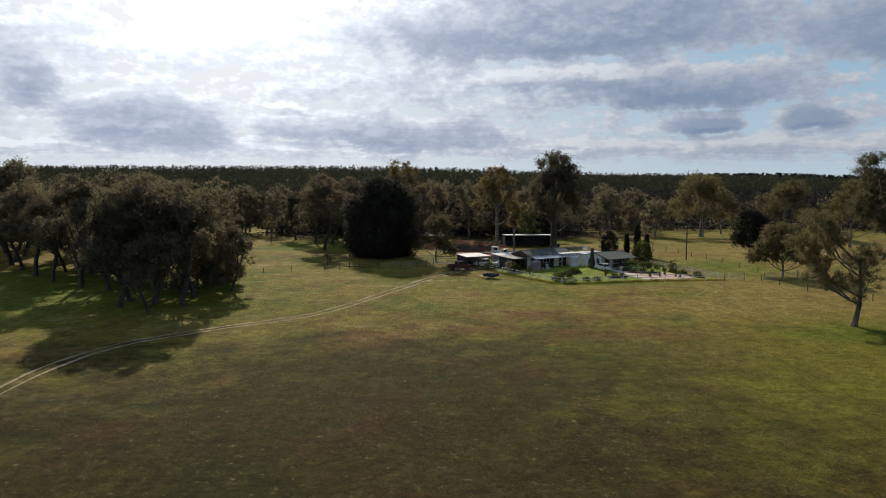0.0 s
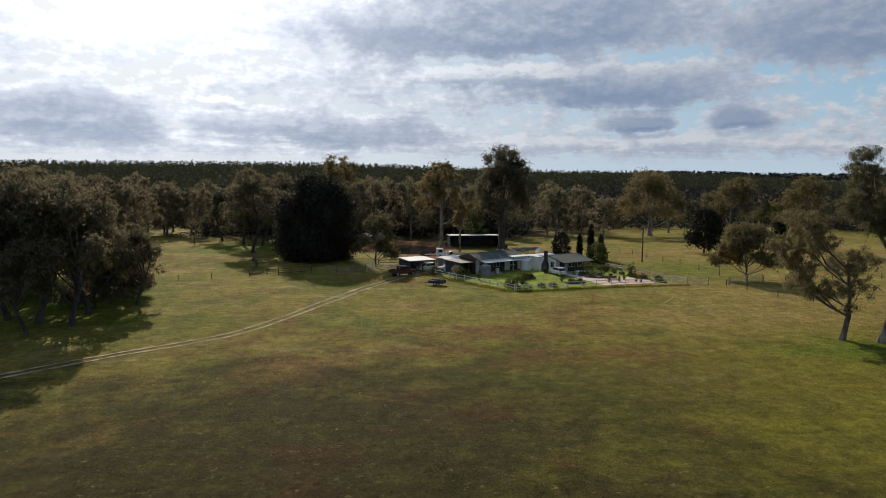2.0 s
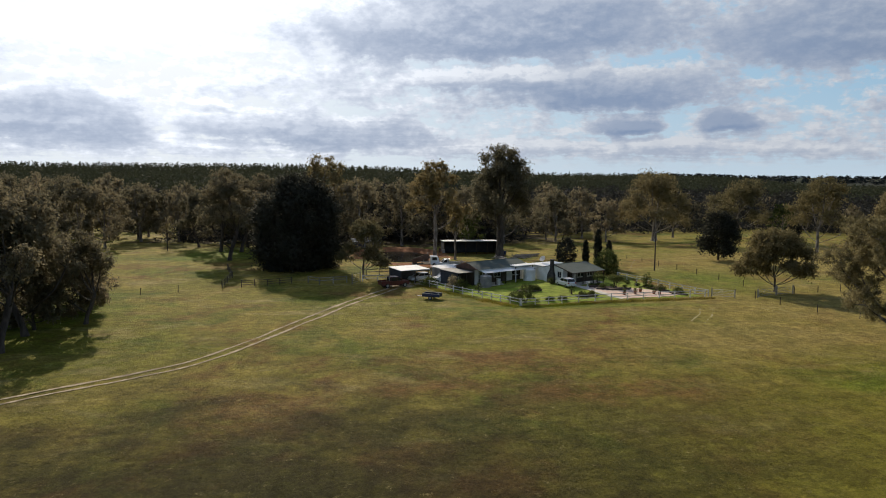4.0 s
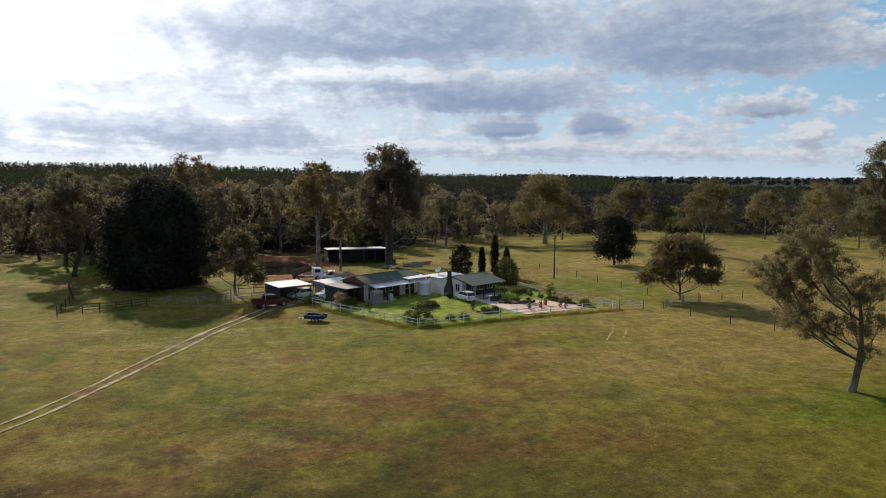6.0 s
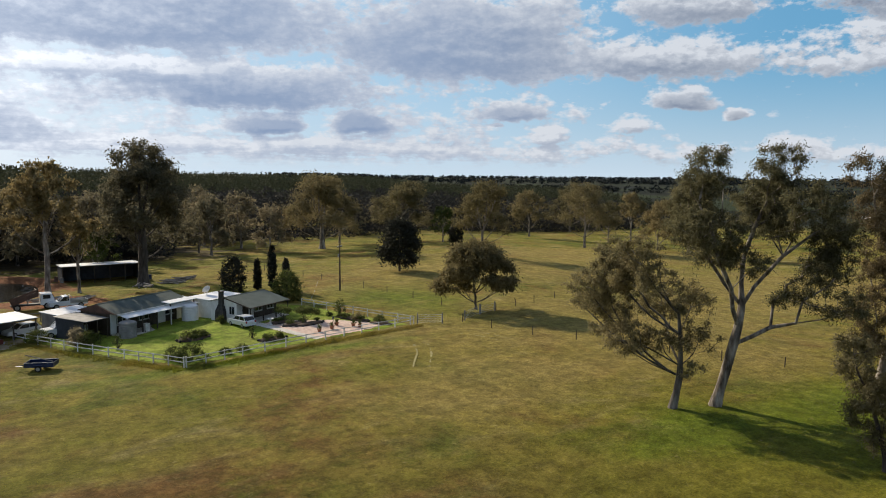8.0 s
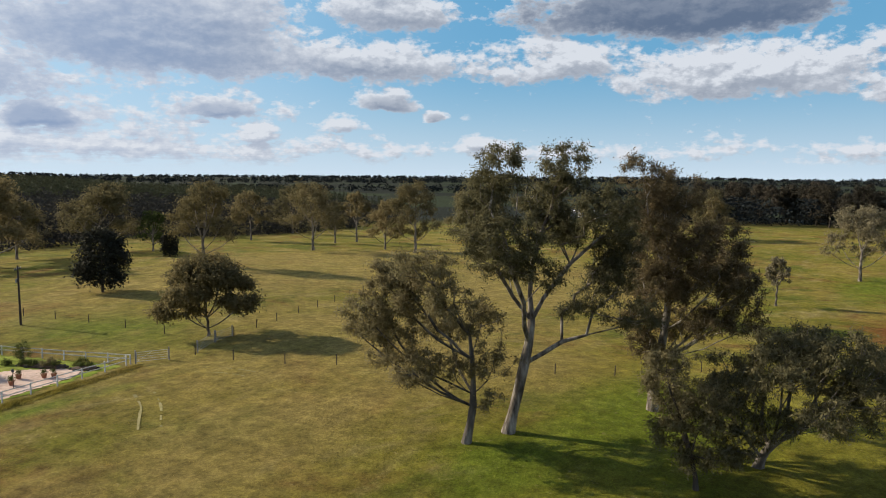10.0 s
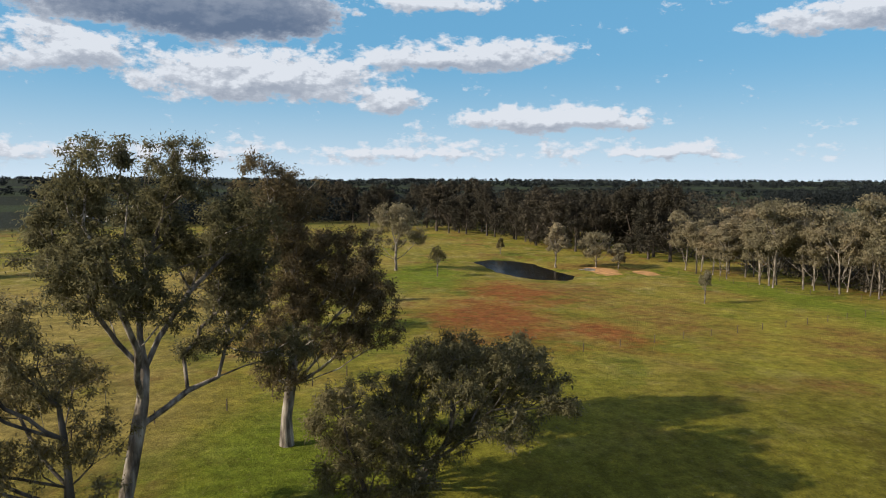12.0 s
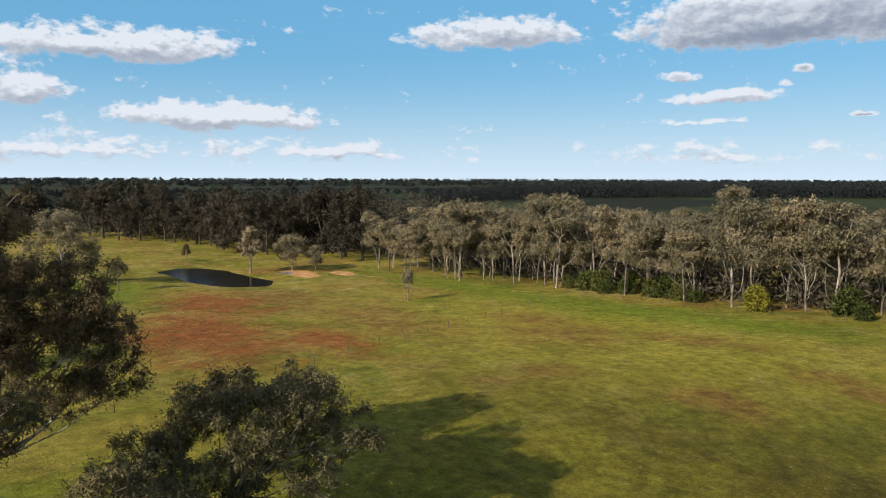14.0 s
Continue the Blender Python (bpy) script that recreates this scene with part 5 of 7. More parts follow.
WHITE_PAINT = tint("white_fence_paint", [(0.3, (0.46, 0.45, 0.42)), (0.7, (0.72, 0.71, 0.69))], 0.7, 2.5, 6, 0.15, 12, second=0.12, per_object=0.08)
STONE = tint("dark_stone", [(0.3, (0.020, 0.018, 0.017)), (0.7, (0.065, 0.058, 0.052))], 0.85, 3.0, 7, 0.8, 6, second=0.2, per_object=0.3)
GLASS_DARK = tint("dark_window_glass", [(0.3, (0.012, 0.014, 0.016)), (0.7, (0.03, 0.033, 0.036))], 0.08, 0.6, 2, spec=0.6)
GRAVEL = tint("pink_gravel", [(0.3, (0.47, 0.33, 0.265)), (0.55, (0.61, 0.455, 0.37)), (0.75, (0.70, 0.56, 0.48))], 0.95, 2.5, 9, 0.5, 14, second=0.12)
CONCRETE = tint("pale_concrete", [(0.3, (0.44, 0.41, 0.36)), (0.7, (0.60, 0.57, 0.51))], 0.9, 1.5, 7, 0.2, 14, second=0.12)
SOIL = tint("garden_soil", [(0.3, (0.045, 0.030, 0.022)), (0.7, (0.12, 0.082, 0.058))], 0.95, 3.0, 8, 0.8, 8, second=0.2)
CLAY_TRACK = tint("pale_clay_track", [(0.3, (0.17, 0.125, 0.065)), (0.5, (0.30, 0.235, 0.145)), (0.7, (0.42, 0.34, 0.23))], 0.95, 1.4, 9, 0.4, 9, second=0.2)
TERRACOTTA = tint("terracotta", [(0.3, (0.24, 0.10, 0.055)), (0.7, (0.36, 0.17, 0.10))], 0.85, 4.0, 6, 0.2, 15, second=0.15)
RED_PAINT = tint("dark_red_car_paint", [(0.3, (0.070, 0.010, 0.012)), (0.7, (0.105, 0.016, 0.018))], 0.28, 0.7, 3, spec=0.6)
WHITE_CAR = tint("white_car_paint", [(0.3, (0.66, 0.67, 0.69)), (0.7, (0.76, 0.77, 0.78))], 0.25, 0.7, 3, spec=0.6)
SILVER_CAR = tint("silver_white_car_paint", [(0.3, (0.55, 0.57, 0.60)), (0.7, (0.66, 0.68, 0.70))], 0.25, 0.7, 3, spec=0.6)
BLUE_PAINT = tint("blue_trailer_paint", [(0.3, (0.006, 0.014, 0.048)), (0.7, (0.014, 0.030, 0.085))], 0.45, 2.0, 5, second=0.25, spec=0.4)
RUBBER = tint("tyre_rubber", [(0.3, (0.014, 0.014, 0.014)), (0.7, (0.03, 0.03, 0.03))], 0.9, 5.0, 3)
STEEL = tint("dull_steel", [(0.3, (0.30, 0.30, 0.30)), (0.7, (0.46, 0.46, 0.45))], 0.4, 3.0, 4, metal=0.7)
LAMP_RED = tint("red_lamp_glass", [(0.3, (0.22, 0.012, 0.012)), (0.7, (0.30, 0.02, 0.02))], 0.2, 3.0, 2, spec=0.6)
LAMP_CLEAR = tint("clear_lamp_glass", [(0.3, (0.55, 0.56, 0.58)), (0.7, (0.68, 0.69, 0.70))], 0.15, 3.0, 2, spec=0.7)


def water_material():
    mat = tint("still_water", [(0.3, (0.005, 0.005, 0.005)), (0.7, (0.011, 0.010, 0.008))], 0.16, 0.4, 4, 0.05, 1.6, spec=0.08)
    return mat


WATER = water_material()


def side(profile, y0, y1, bm=None):
    """A closed outline of (x, z) swept along y."""
    bm = bm or bmesh.new()
    a = [bm.verts.new((x, y0, z)) for x, z in profile]
    b = [bm.verts.new((x, y1, z)) for x, z in profile]
    n = len(profile)
    bm.faces.new(a), bm.faces.new(b[::-1])
    for i in range(n):
        bm.faces.new((a[i], b[i], b[(i + 1) % n], a[(i + 1) % n]))
    bmesh.ops.recalc_face_normals(bm, faces=bm.faces)
    return bm


def window(wall, x, y, z, w, h, out=-1, along="x"):
    """A sashed window set on a wall face: frame, pane and sill; out is the side it faces."""
    def bx(a0, b0, z0, a1, b1, z1):
        return box(a0, b0, z0, a1, b1, z1) if along == "x" else box(b0, a0, z0, b1, a1, z1)
    p0 = x if along == "x" else y
    q = y if along == "x" else x
    fr = bx(p0 - w / 2, q + out * 0.05, z, p0 + w / 2, q - out * 0.02, z + 0.07)
    for a0, z0, a1, z1 in ((-w / 2, h - 0.07, w / 2, h), (-w / 2, 0.07, -w / 2 + 0.06, h - 0.07), (w / 2 - 0.06, 0.07, w / 2, h - 0.07), (-0.025, 0.07, 0.025, h - 0.07)):
        m2 = bx(p0 + a0, q + out * 0.05, z + z0, p0 + a1, q - out * 0.02, z + z1)
        me = bpy.data.meshes.new("tmp")
        m2.to_mesh(me), m2.free()
        fr.from_mesh(me)
        bpy.data.meshes.remove(me)
    win = part("window", fr, WHITE_PAINT, wall)
    part("pane", bx(p0 - w / 2 + 0.06, q + out * 0.02, z + 0.07, p0 + w / 2 - 0.06, q + out * 0.005, z + h - 0.07), GLASS_DARK, win)
    part("sill", bx(p0 - w / 2 - 0.05, q + out * 0.10, z - 0.06, p0 + w / 2 + 0.05, q, z), WHITE_PAINT, win)
    return win


def roof_slab(name, mat, parent, x0, x1, outline, thick=0.07, label=""):
    """A roof sheet that follows (y, z) points from front to back, a little thick."""
    up = list(outline)
    bm = prism([(y, z) for y, z in up] + [(y, z - thick) for y, z in up[::-1]], x0, x1)
    return part(name, bm, mat, parent, label)


# ---- main farmhouse ----
def build_main_house():
    g = terrain(20.4, 143.0)
    ob = thing("farmhouse", "long low farmhouse with green-grey roof and shaded verandah", "house", (20.4, 143.0, g), 31.0)
    L, zr, ze = 5.65, 3.55, 2.60
    # dark timber colour on the walls paints in the verandah's shade
    walls = part("wall", prism([(-2.0, -0.3), (2.9, -0.3), (2.9, 2.62), (0.0, zr - 0.12), (-2.0, 2.85)], -L + 0.15, L - 0.15), TIMBER, ob, "walls coloured dark for verandah shade")
    for x, w in ((-5.1, 0.8), (2.0, 1.4), (5.0, 0.8)):
        part("wall_panel", box(x - w / 2, -2.10, 0.1, x + w / 2, -2.02, 2.5), WHITE_WALL, walls, "white wall panel")
    part("end_wall", box(L - 0.14, -2.0, -0.3, L - 0.04, 2.9, 2.6), WHITE_WALL, ob)
    for x in (-3.8, -0.6, 3.4):
        window(walls, x, -2.0, 1.0, 1.5, 1.1)
    for x in (-2.3, 1.1, 4.4):
        d = part("door", box(x - 0.45, -2.06, 0.12, x + 0.45, -1.97, 2.12, 0.01), TIMBER, walls, "dark timber door")
        part("handle", tube((x + 0.35, -2.12, 1.05), (x + 0.35, -2.05, 1.05), 0.025), STEEL, d)
    roof_slab("roof", ROOF_GREEN, ob, -L, L, [(-3.3, ze), (0.0, zr), (3.3, ze)], 0.08, "green-grey sheet roof")
    part("ridge_cap", prism([(-0.18, zr - 0.02), (0.0, zr + 0.05), (0.18, zr - 0.02), (0.0, zr + 0.01)], -L - 0.02, L + 0.02), ROOF_GREEN, ob)
    part("fascia", box(-L, -3.36, ze - 0.16, L, -3.31, ze - 0.01), WHITE_PAINT, ob)
    ver = roof_slab("verandah_roof", ZINC, ob, -L + 0.4, L + 0.6, [(-4.45, 2.20), (-3.25, 2.44)], 0.05, "pale zinc verandah roof")
    for i in range(6):
        x = -L + 0.6 + i * 2.2
        p = part("post", box(x - 0.06, -4.36, -0.2, x + 0.06, -4.24, 2.18, 0.01), WHITE_PAINT if i in (0, 3) else TIMBER, ob)
    part("verandah_floor", box(-L + 0.3, -4.7, -0.25, L + 0.4, -2.05, 0.10), CONCRETE, ob)
    part("gable_end", prism([(-3.25, ze - 0.02), (0.0, zr - 0.05), (3.25, ze - 0.02)], -L - 0.12, -L - 0.02), RUSTY, ob, "red-brown sheet gable")
    # lean-to on the end
    roof_slab("lean_to_roof", GREY_SHEET, ob, -8.9, -L - 0.14, [(-2.2, 2.22), (3.3, 2.34)], 0.06, "weathered grey lean-to roof")
    part("lean_to_wall", box(-8.7, 2.9, -0.2, -5.8, 3.05, 2.25), DARK_WALL, ob)
    part("lean_to_wall", box(-8.7, -1.6, -0.2, -8.58, 2.9, 2.18), DARK_WALL, ob)
    for x in (-8.6, -7.2, -5.9):
        part("post", box(x - 0.05, -2.05, -0.2, x + 0.05, -1.95, 2.2), TIMBER, ob)
    return ob


build_main_house()


def build_east_house():
    g = terrain(33.0, 138.5)
    ob = thing("cottage", "small white cottage with grey gabled roof and dark stone chimney", "house", (33.05, 139.5, g), 28.5)
    L, zr = 3.7, 3.05
    walls = part("wall", prism([(-2.0, -0.3), (2.4, -0.3), (2.4, 2.38), (0.0, zr - 0.1), (-2.0, 2.50)], -L + 0.12, L - 0.12), WHITE_WALL, ob, "white rendered walls")
    # dark sheet added over the white front, verandah shade put in as colour
    part("front_wall", box(-2.6, -2.09, -0.2, L - 0.12, -2.02, 2.45), TIMBER, walls, "front wall coloured dark for verandah shade")
    window(walls, 0.2, -2.1, 0.9, 1.4, 1.1)
    window(walls, 2.4, -2.1, 0.9, 1.2, 1.1)
    window(walls, -L + 0.12, -1.2, 0.9, 0.9, 1.1, -1, "y")
    d = part("door", box(-1.6, -2.15, 0.1, -0.7, -2.095, 2.1, 0.01), WHITE_PAINT, walls, "white door")
    part("handle", tube((-0.82, -2.2, 1.05), (-0.82, -2.14, 1.05), 0.025), STEEL, d)
    roof_slab("roof", ROOF_GREEN, ob, -L, L, [(-4.35, 2.10), (0.0, zr), (2.7, 2.36)], 0.08, "green-grey sheet roof")
    part("ridge_cap", prism([(-0.18, zr - 0.02), (0.0, zr + 0.05), (0.18, zr - 0.02), (0.0, zr + 0.01)], -L - 0.02, L + 0.02), ROOF_GREEN, ob)
    part("gutter", box(-L, -4.45, 1.98, L, -4.36, 2.08, 0.01), TIMBER, ob)
    part("bargeboard", prism([(-4.35, 1.98), (-4.35, 2.08), (0.0, zr - 0.02), (0.0, zr - 0.16)], -L - 0.05, -L - 0.005), TIMBER, ob)
    for x in (-3.5, -1.2, 1.2, 3.5):
        part("post", box(x - 0.06, -4.25, -0.2, x + 0.06, -4.13, 2.06, 0.01), TIMBER, ob)
    part("verandah_floor", box(-L + 0.1, -4.3, -0.25, L - 0.1, -2.05, 0.08), CONCRETE, ob)
    # stepped chimney against the gable
    ch = bmesh.new()
    for z0, z1, w0, w1 in ((-0.3, 1.3, 0.72, 0.66), (1.3, 2.1, 0.66, 0.36), (2.1, 3.75, 0.33, 0.29)):
        q = [(-L + 0.1 - 0.75 * w0 - 0.1, -w0), (-L + 0.1, -w0), (-L + 0.1, w0), (-L + 0.1 - 0.75 * w0 - 0.1, w0)]
        r = [(-L + 0.1 - 0.75 * w1 - 0.1, -w1), (-L + 0.1, -w1), (-L + 0.1, w1), (-L + 0.1 - 0.75 * w1 - 0.1, w1)]
        a, b = [ch.verts.new((x, y + 0.4, z0)) for x, y in q], [ch.verts.new((x, y + 0.4, z1)) for x, y in r]
        ch.faces.new(a[::-1]), ch.faces.new(b)
        for i in range(4):
            ch.faces.new((a[i], a[(i + 1) % 4], b[(i + 1) % 4], b[i]))
    chim = part("chimney", ch, STONE, ob, "dark stone stepped chimney")
    part("chimney_cap", box(-L - 0.3, 0.06, 3.72, -L + 0.16, 0.74, 3.82, 0.02), STONE, chim)
    # white annexe behind
    annexe = part("annexe", box(-2.8, 2.4, -0.3, 2.6, 6.8, 2.15, 0.02), WHITE_WALL, ob, "white flat-roofed annexe")
    roof_slab("annexe_roof", ZINC, ob, -3.1, 2.9, [(2.3, 2.30), (7.1, 2.40)], 0.08, "white flat roof")
    roof_slab("link_roof", ZINC, ob, -7.6, -3.3, [(5.2, 2.42), (8.2, 2.52)], 0.08, "white flat roof")
    part("link_wall", box(-7.4, 7.6, -0.3, -3.4, 7.8, 2.45), WHITE_WALL, ob)
    for x in (-7.3, -3.5):
        part("post", box(x - 0.06, 5.4, -0.3, x + 0.06, 5.52, 2.4), TIMBER, ob)
    return ob


build_east_house()


def revolve(rows, sides=24, bm=None):
    """A turned body from (radius, height) rows."""
    bm = bm or bmesh.new()
    rings = []
    for r, z in rows:
        rings.append([bm.verts.new((r * math.cos(2 * math.pi * i / sides), r * math.sin(2 * math.pi * i / sides), z)) for i in range(sides)])
    for a, b in zip(rings, rings[1:]):
        for i in range(sides):
            bm.faces.new((a[i], a[(i + 1) % sides], b[(i + 1) % sides], b[i]))
    bm.faces.new(rings[0][::-1]), bm.faces.new(rings[-1])
    bmesh.ops.recalc_face_normals(bm, faces=bm.faces)
    return bm


def water_tank(label, x, y, r, h, mat):
    ob = thing("water_tank", label, "tank", on_ground(x, y))
    rows = [(r, -0.1)]
    for i in range(9):
        z = h * i / 9
        rows += [(r + 0.03, z + h * 0.02), (r, z + h * 0.07)]
    rows += [(r, h), (r * 0.5, h + 0.16), (0.25, h + 0.22)]
    part("tank", revolve(rows), mat, ob, smooth=False)
    part("lid", tube((0.0, 0, h + 0.2), (0.0, 0, h + 0.27), 0.28, sides=16), mat, ob)
    part("tap", tube((r, 0, 0.25), (r + 0.12, 0, 0.25), 0.03), STEEL, ob)


water_tank("pale round corrugated water tank beside a white annexe", 26.6, 141.6, 1.0, 1.9, ZINC)
water_tank("grey round corrugated water tank beside a verandah", 18.3, 136.6, 0.95, 1.8, GREY_SHEET)


def build_dish():
    ob = thing("satellite_dish", "white satellite dish on a short mast above a flat roof", "dish", (29.6, 144.6, terrain(29.6, 144.6) + 2.36), 200.0)
    part("mast", tube((0, 0, 0), (0, 0, 0.7), 0.04), STEEL, ob)
    rows = [(0.05, 0.0)] + [(0.78 * i / 6, 0.20 * (i / 6) ** 2) for i in range(1, 7)] + [(0.80, 0.235), (0.74, 0.215)] + [(0.78 * i / 6 - 0.02, 0.20 * (i / 6) ** 2 + 0.02) for i in range(5, 0, -1)]
    bm = revolve(rows, 24)
    bm.transform(pose(0, 0, 0.95, 62, 0, 0) @ Matrix.Scale(0.7, 4))
    part("reflector", bm, WHITE_PAINT, ob, smooth=True)
    part("arm", tube((0, -0.02, 0.78), (0, -0.55, 1.05), 0.02), STEEL, ob)
    part("receiver", tube((0, -0.5, 1.03), (0, -0.62, 1.08), 0.05), WHITE_PAINT, ob)


build_dish()


# ---- carport and sheds ----
def build_carport():
    ob = thing("carport", "open dark carport with a white flat roof", "carport", on_ground(6.4, 144.0), 24.0)
    roof_slab("roof", ZINC, ob, -2.7, 2.8, [(-2.1, 2.30), (2.9, 2.42)], 0.09, "white sheet roof")
    part("wall", box(-2.55, -1.9, -0.2, -2.45, 2.7, 2.24), DARK_WALL, ob, "dark sheet side wall")
    part("wall", box(-2.45, 2.6, -0.2, 2.65, 2.7, 2.30), DARK_WALL, ob, "dark sheet back wall")
    for x in (-2.4, 0.1, 2.6):
        part("post", box(x - 0.06, -1.95, -0.2, x + 0.06, -1.83, 2.24), TIMBER, ob)
    part("beam", box(-2.6, -2.0, 2.06, 2.7, -1.9, 2.22), TIMBER, ob)


build_carport()


def build_side_shed():
    ob = thing("side_shed", "small grey sheet shed with white roof beside a farmhouse", "shed", on_ground(13.2, 145.6), 31.0)
    part("wall", box(-2.4, -1.6, -0.2, 2.4, 1.6, 2.2, 0.02), GREY_SHEET, ob)
    roof_slab("roof", ZINC, ob, -2.6, 2.6, [(-1.8, 2.26), (1.8, 2.42)], 0.07, "white sheet roof")
    d = part("door", box(-0.9, -1.66, 0.0, 0.9, -1.59, 2.0), DARK_WALL, ob)
    part("handle", box(0.70, -1.70, 0.95, 0.76, -1.655, 1.15), STEEL, d)


build_side_shed()


def build_machinery_shed():
    ob = thing("machinery_shed", "long open-fronted machinery shed with white roof", "shed", on_ground(23.0, 190.4), 1.0)
    roof_slab("roof", ZINC, ob, -6.6, 6.6, [(-3.3, 3.25), (3.3, 2.95)], 0.1, "white sheet roof")
    part("wall", box(-6.4, 3.0, -0.3, 6.4, 3.12, 2.92), DARK_WALL, ob)
    for x in (-6.42, 6.3):
        part("wall", box(x, -3.0, -0.3, x + 0.12, 3.0, 3.05), DARK_WALL, ob)
    for i in range(6):
        x = -6.3 + i * 2.52
        part("post", tube((x, -3.0, -0.3), (x, -3.0, 3.14), 0.09), TIMBER, ob)
    part("beam", box(-6.5, -3.12, 3.02, 6.5, -3.0, 3.18), TIMBER, ob)


build_machinery_shed()


def far_shed(label, x, y, turn, length, wide, high):
    """A gabled farm shed: four sheet walls, a wide doorway and a pale roof."""
    ob = thing("farm_shed", label, "shed", on_ground(x, y), turn)
    part("wall", prism([(-wide / 2, -0.5), (wide / 2, -0.5), (wide / 2, high), (0.0, high * 1.3), (-wide / 2, high)], -length / 2, length / 2), GREY_SHEET, ob)
    roof_slab("roof", ZINC, ob, -length / 2 - 0.5, length / 2 + 0.5, [(-wide / 2 - 0.6, high * 0.98), (0.0, high * 1.36), (wide / 2 + 0.6, high * 0.98)], 0.12, "pale sheet roof")
    part("door", box(-2.0, -wide / 2 - 0.08, -0.2, 2.0, -wide / 2 - 0.01, high * 0.8), DARK_WALL, ob)


far_shed("long pale-roofed farm shed far across paddocks", 523.0, 282.0, -62, 20.0, 9.0, 4.5)
far_shed("small pale-roofed farm shed far across paddocks", 545.0, 270.0, -40, 12.0, 7.0, 4.0)


# ---- fences, gates and rails ----
def along(pts, gap):
    """Even stations along a line of plan points."""
    out = []
    for (xa, ya), (xb, yb) in zip(pts, pts[1:]):
        n = max(1, round(math.hypot(xb - xa, yb - ya) / gap))
        out += [(xa + (xb - xa) * i / n, ya + (yb - ya) * i / n) for i in range(n)]
    return out + [pts[-1]]


def bar(p, q, w, h):
    """A squared rail between two points."""
    p, q = Vector(p), Vector(q)
    d = q - p
    m = Matrix.Translation((p + q) / 2) @ d.to_track_quat("X", "Z").to_matrix().to_4x4()
    bm = bmesh.new()
    bmesh.ops.create_cube(bm, size=1.0, matrix=m @ Matrix.Diagonal((d.length, w, h, 1)))
    return bm


def fence(name, label, pts, gap, height, rails, mat, post=0.055, rail=(0.04, 0.11), seed=1, round_posts=False, wire=False):
    rng = random.Random(seed)
    ob = thing(name, label, "fence")
    st = [on_ground(x, y) for x, y in along(pts, gap)]
    for x, y, z in st:
        h = height * rng.uniform(0.95, 1.06)
        dx, dy = rng.uniform(-0.03, 0.03), rng.uniform(-0.03, 0.03)
        if round_posts:
            bm = tube((x, y, z - 0.2), (x + dx, y + dy, z + h), post, post * 0.9, 7)
        else:
            bm = box(x - post, y - post, z - 0.2, x + post, y + post, z + h, 0.008)
        part("post", bm, mat, ob)
    for a, b in zip(st, st[1:]):
        for k in rails:
            p, q = (a[0], a[1], a[2] + k * height), (b[0], b[1], b[2] + k * height)
            if wire:
                part("wire", tube(p, q, 0.003, sides=3), TIMBER, ob)
            else:
                j = rng.uniform(-0.02, 0.02)
                part("rail", bar((p[0], p[1], p[2] + j), (q[0], q[1], q[2] - j), *rail), mat, ob)
    return ob


fence("yard_fence", "white post-and-rail fence round a farmhouse lawn", [(7.2, 142.6), (12.6, 132.6), (16.2, 126.8), (20.4, 119.8)], 2.3, 1.05, (0.9, 0.5), WHITE_PAINT, 0.055, (0.035, 0.085))
fence("yard_fence", "white post-and-rail fence along a farmhouse garden", [(20.6, 119.7), (26.6, 120.9), (34.2, 122.2), (42.0, 123.8), (49.8, 125.4)], 2.3, 1.05, (0.9, 0.5), WHITE_PAINT, 0.055, (0.035, 0.085), seed=2)
fence("yard_fence", "white post-and-rail fence behind a gravel garden", [(50.4, 125.6), (46.4, 134.8), (42.9, 144.2)], 2.4, 1.05, (0.92, 0.55), WHITE_PAINT, 0.055, (0.035, 0.085), seed=3)
fence("rail_fence", "white rail fence between a gateway and a carport", [(-1.6, 144.6), (1.0, 144.9), (3.2, 145.2)], 2.2, 1.1, (0.92, 0.5), WHITE_PAINT, 0.07, seed=4)
fence("rail_fence", "dark timber rail fence across a paddock corner", [(-20.8, 139.7), (-16.8, 140.6), (-13.2, 142.7)], 2.4, 1.15, (0.92, 0.6, 0.3), TIMBER, 0.065, (0.03, 0.09), seed=5)
fence("rail_fence", "dark timber rail fence beside a paddock", [(-23.6, 138.6), (-24.2, 150.0), (-27.0, 160.0)], 2.6, 1.15, (0.92, 0.6, 0.3), TIMBER, 0.065, (0.03, 0.09), seed=6)
fence("rail_fence", "grey timber stock rails in the shade of a cypress", [(-10.6, 143.6), (-8.6, 141.6), (-4.2, 143.6)], 2.3, 1.2, (0.92, 0.55), GREY_TIMBER, 0.08, seed=7)
fence("rail_fence", "pale timber rail fence behind a carport", [(-1.0, 152.0), (6.0, 153.0), (13.0, 152.0)], 2.8, 1.15, (0.92, 0.5), GREY_TIMBER, 0.07, seed=8)
fence("wire_fence", "post-and-wire paddock fence across pasture", [(50.0, 200.0), (55.4, 173.3), (57.1, 160.2), (59.7, 148.9), (61.1, 135.0)], 6.4, 1.1, (0.9, 0.6, 0.3), TIMBER, 0.06, seed=9, round_posts=True, wire=True)
fence("wire_fence", "post-and-wire paddock fence below a round gum", [(65.2, 127.3), (74.6, 129.8), (87.0, 134.0), (107.2, 141.6), (150.0, 157.0), (200.0, 176.0)], 6.2, 1.1, (0.9, 0.6, 0.3), TIMBER, 0.06, seed=10, round_posts=True, wire=True)
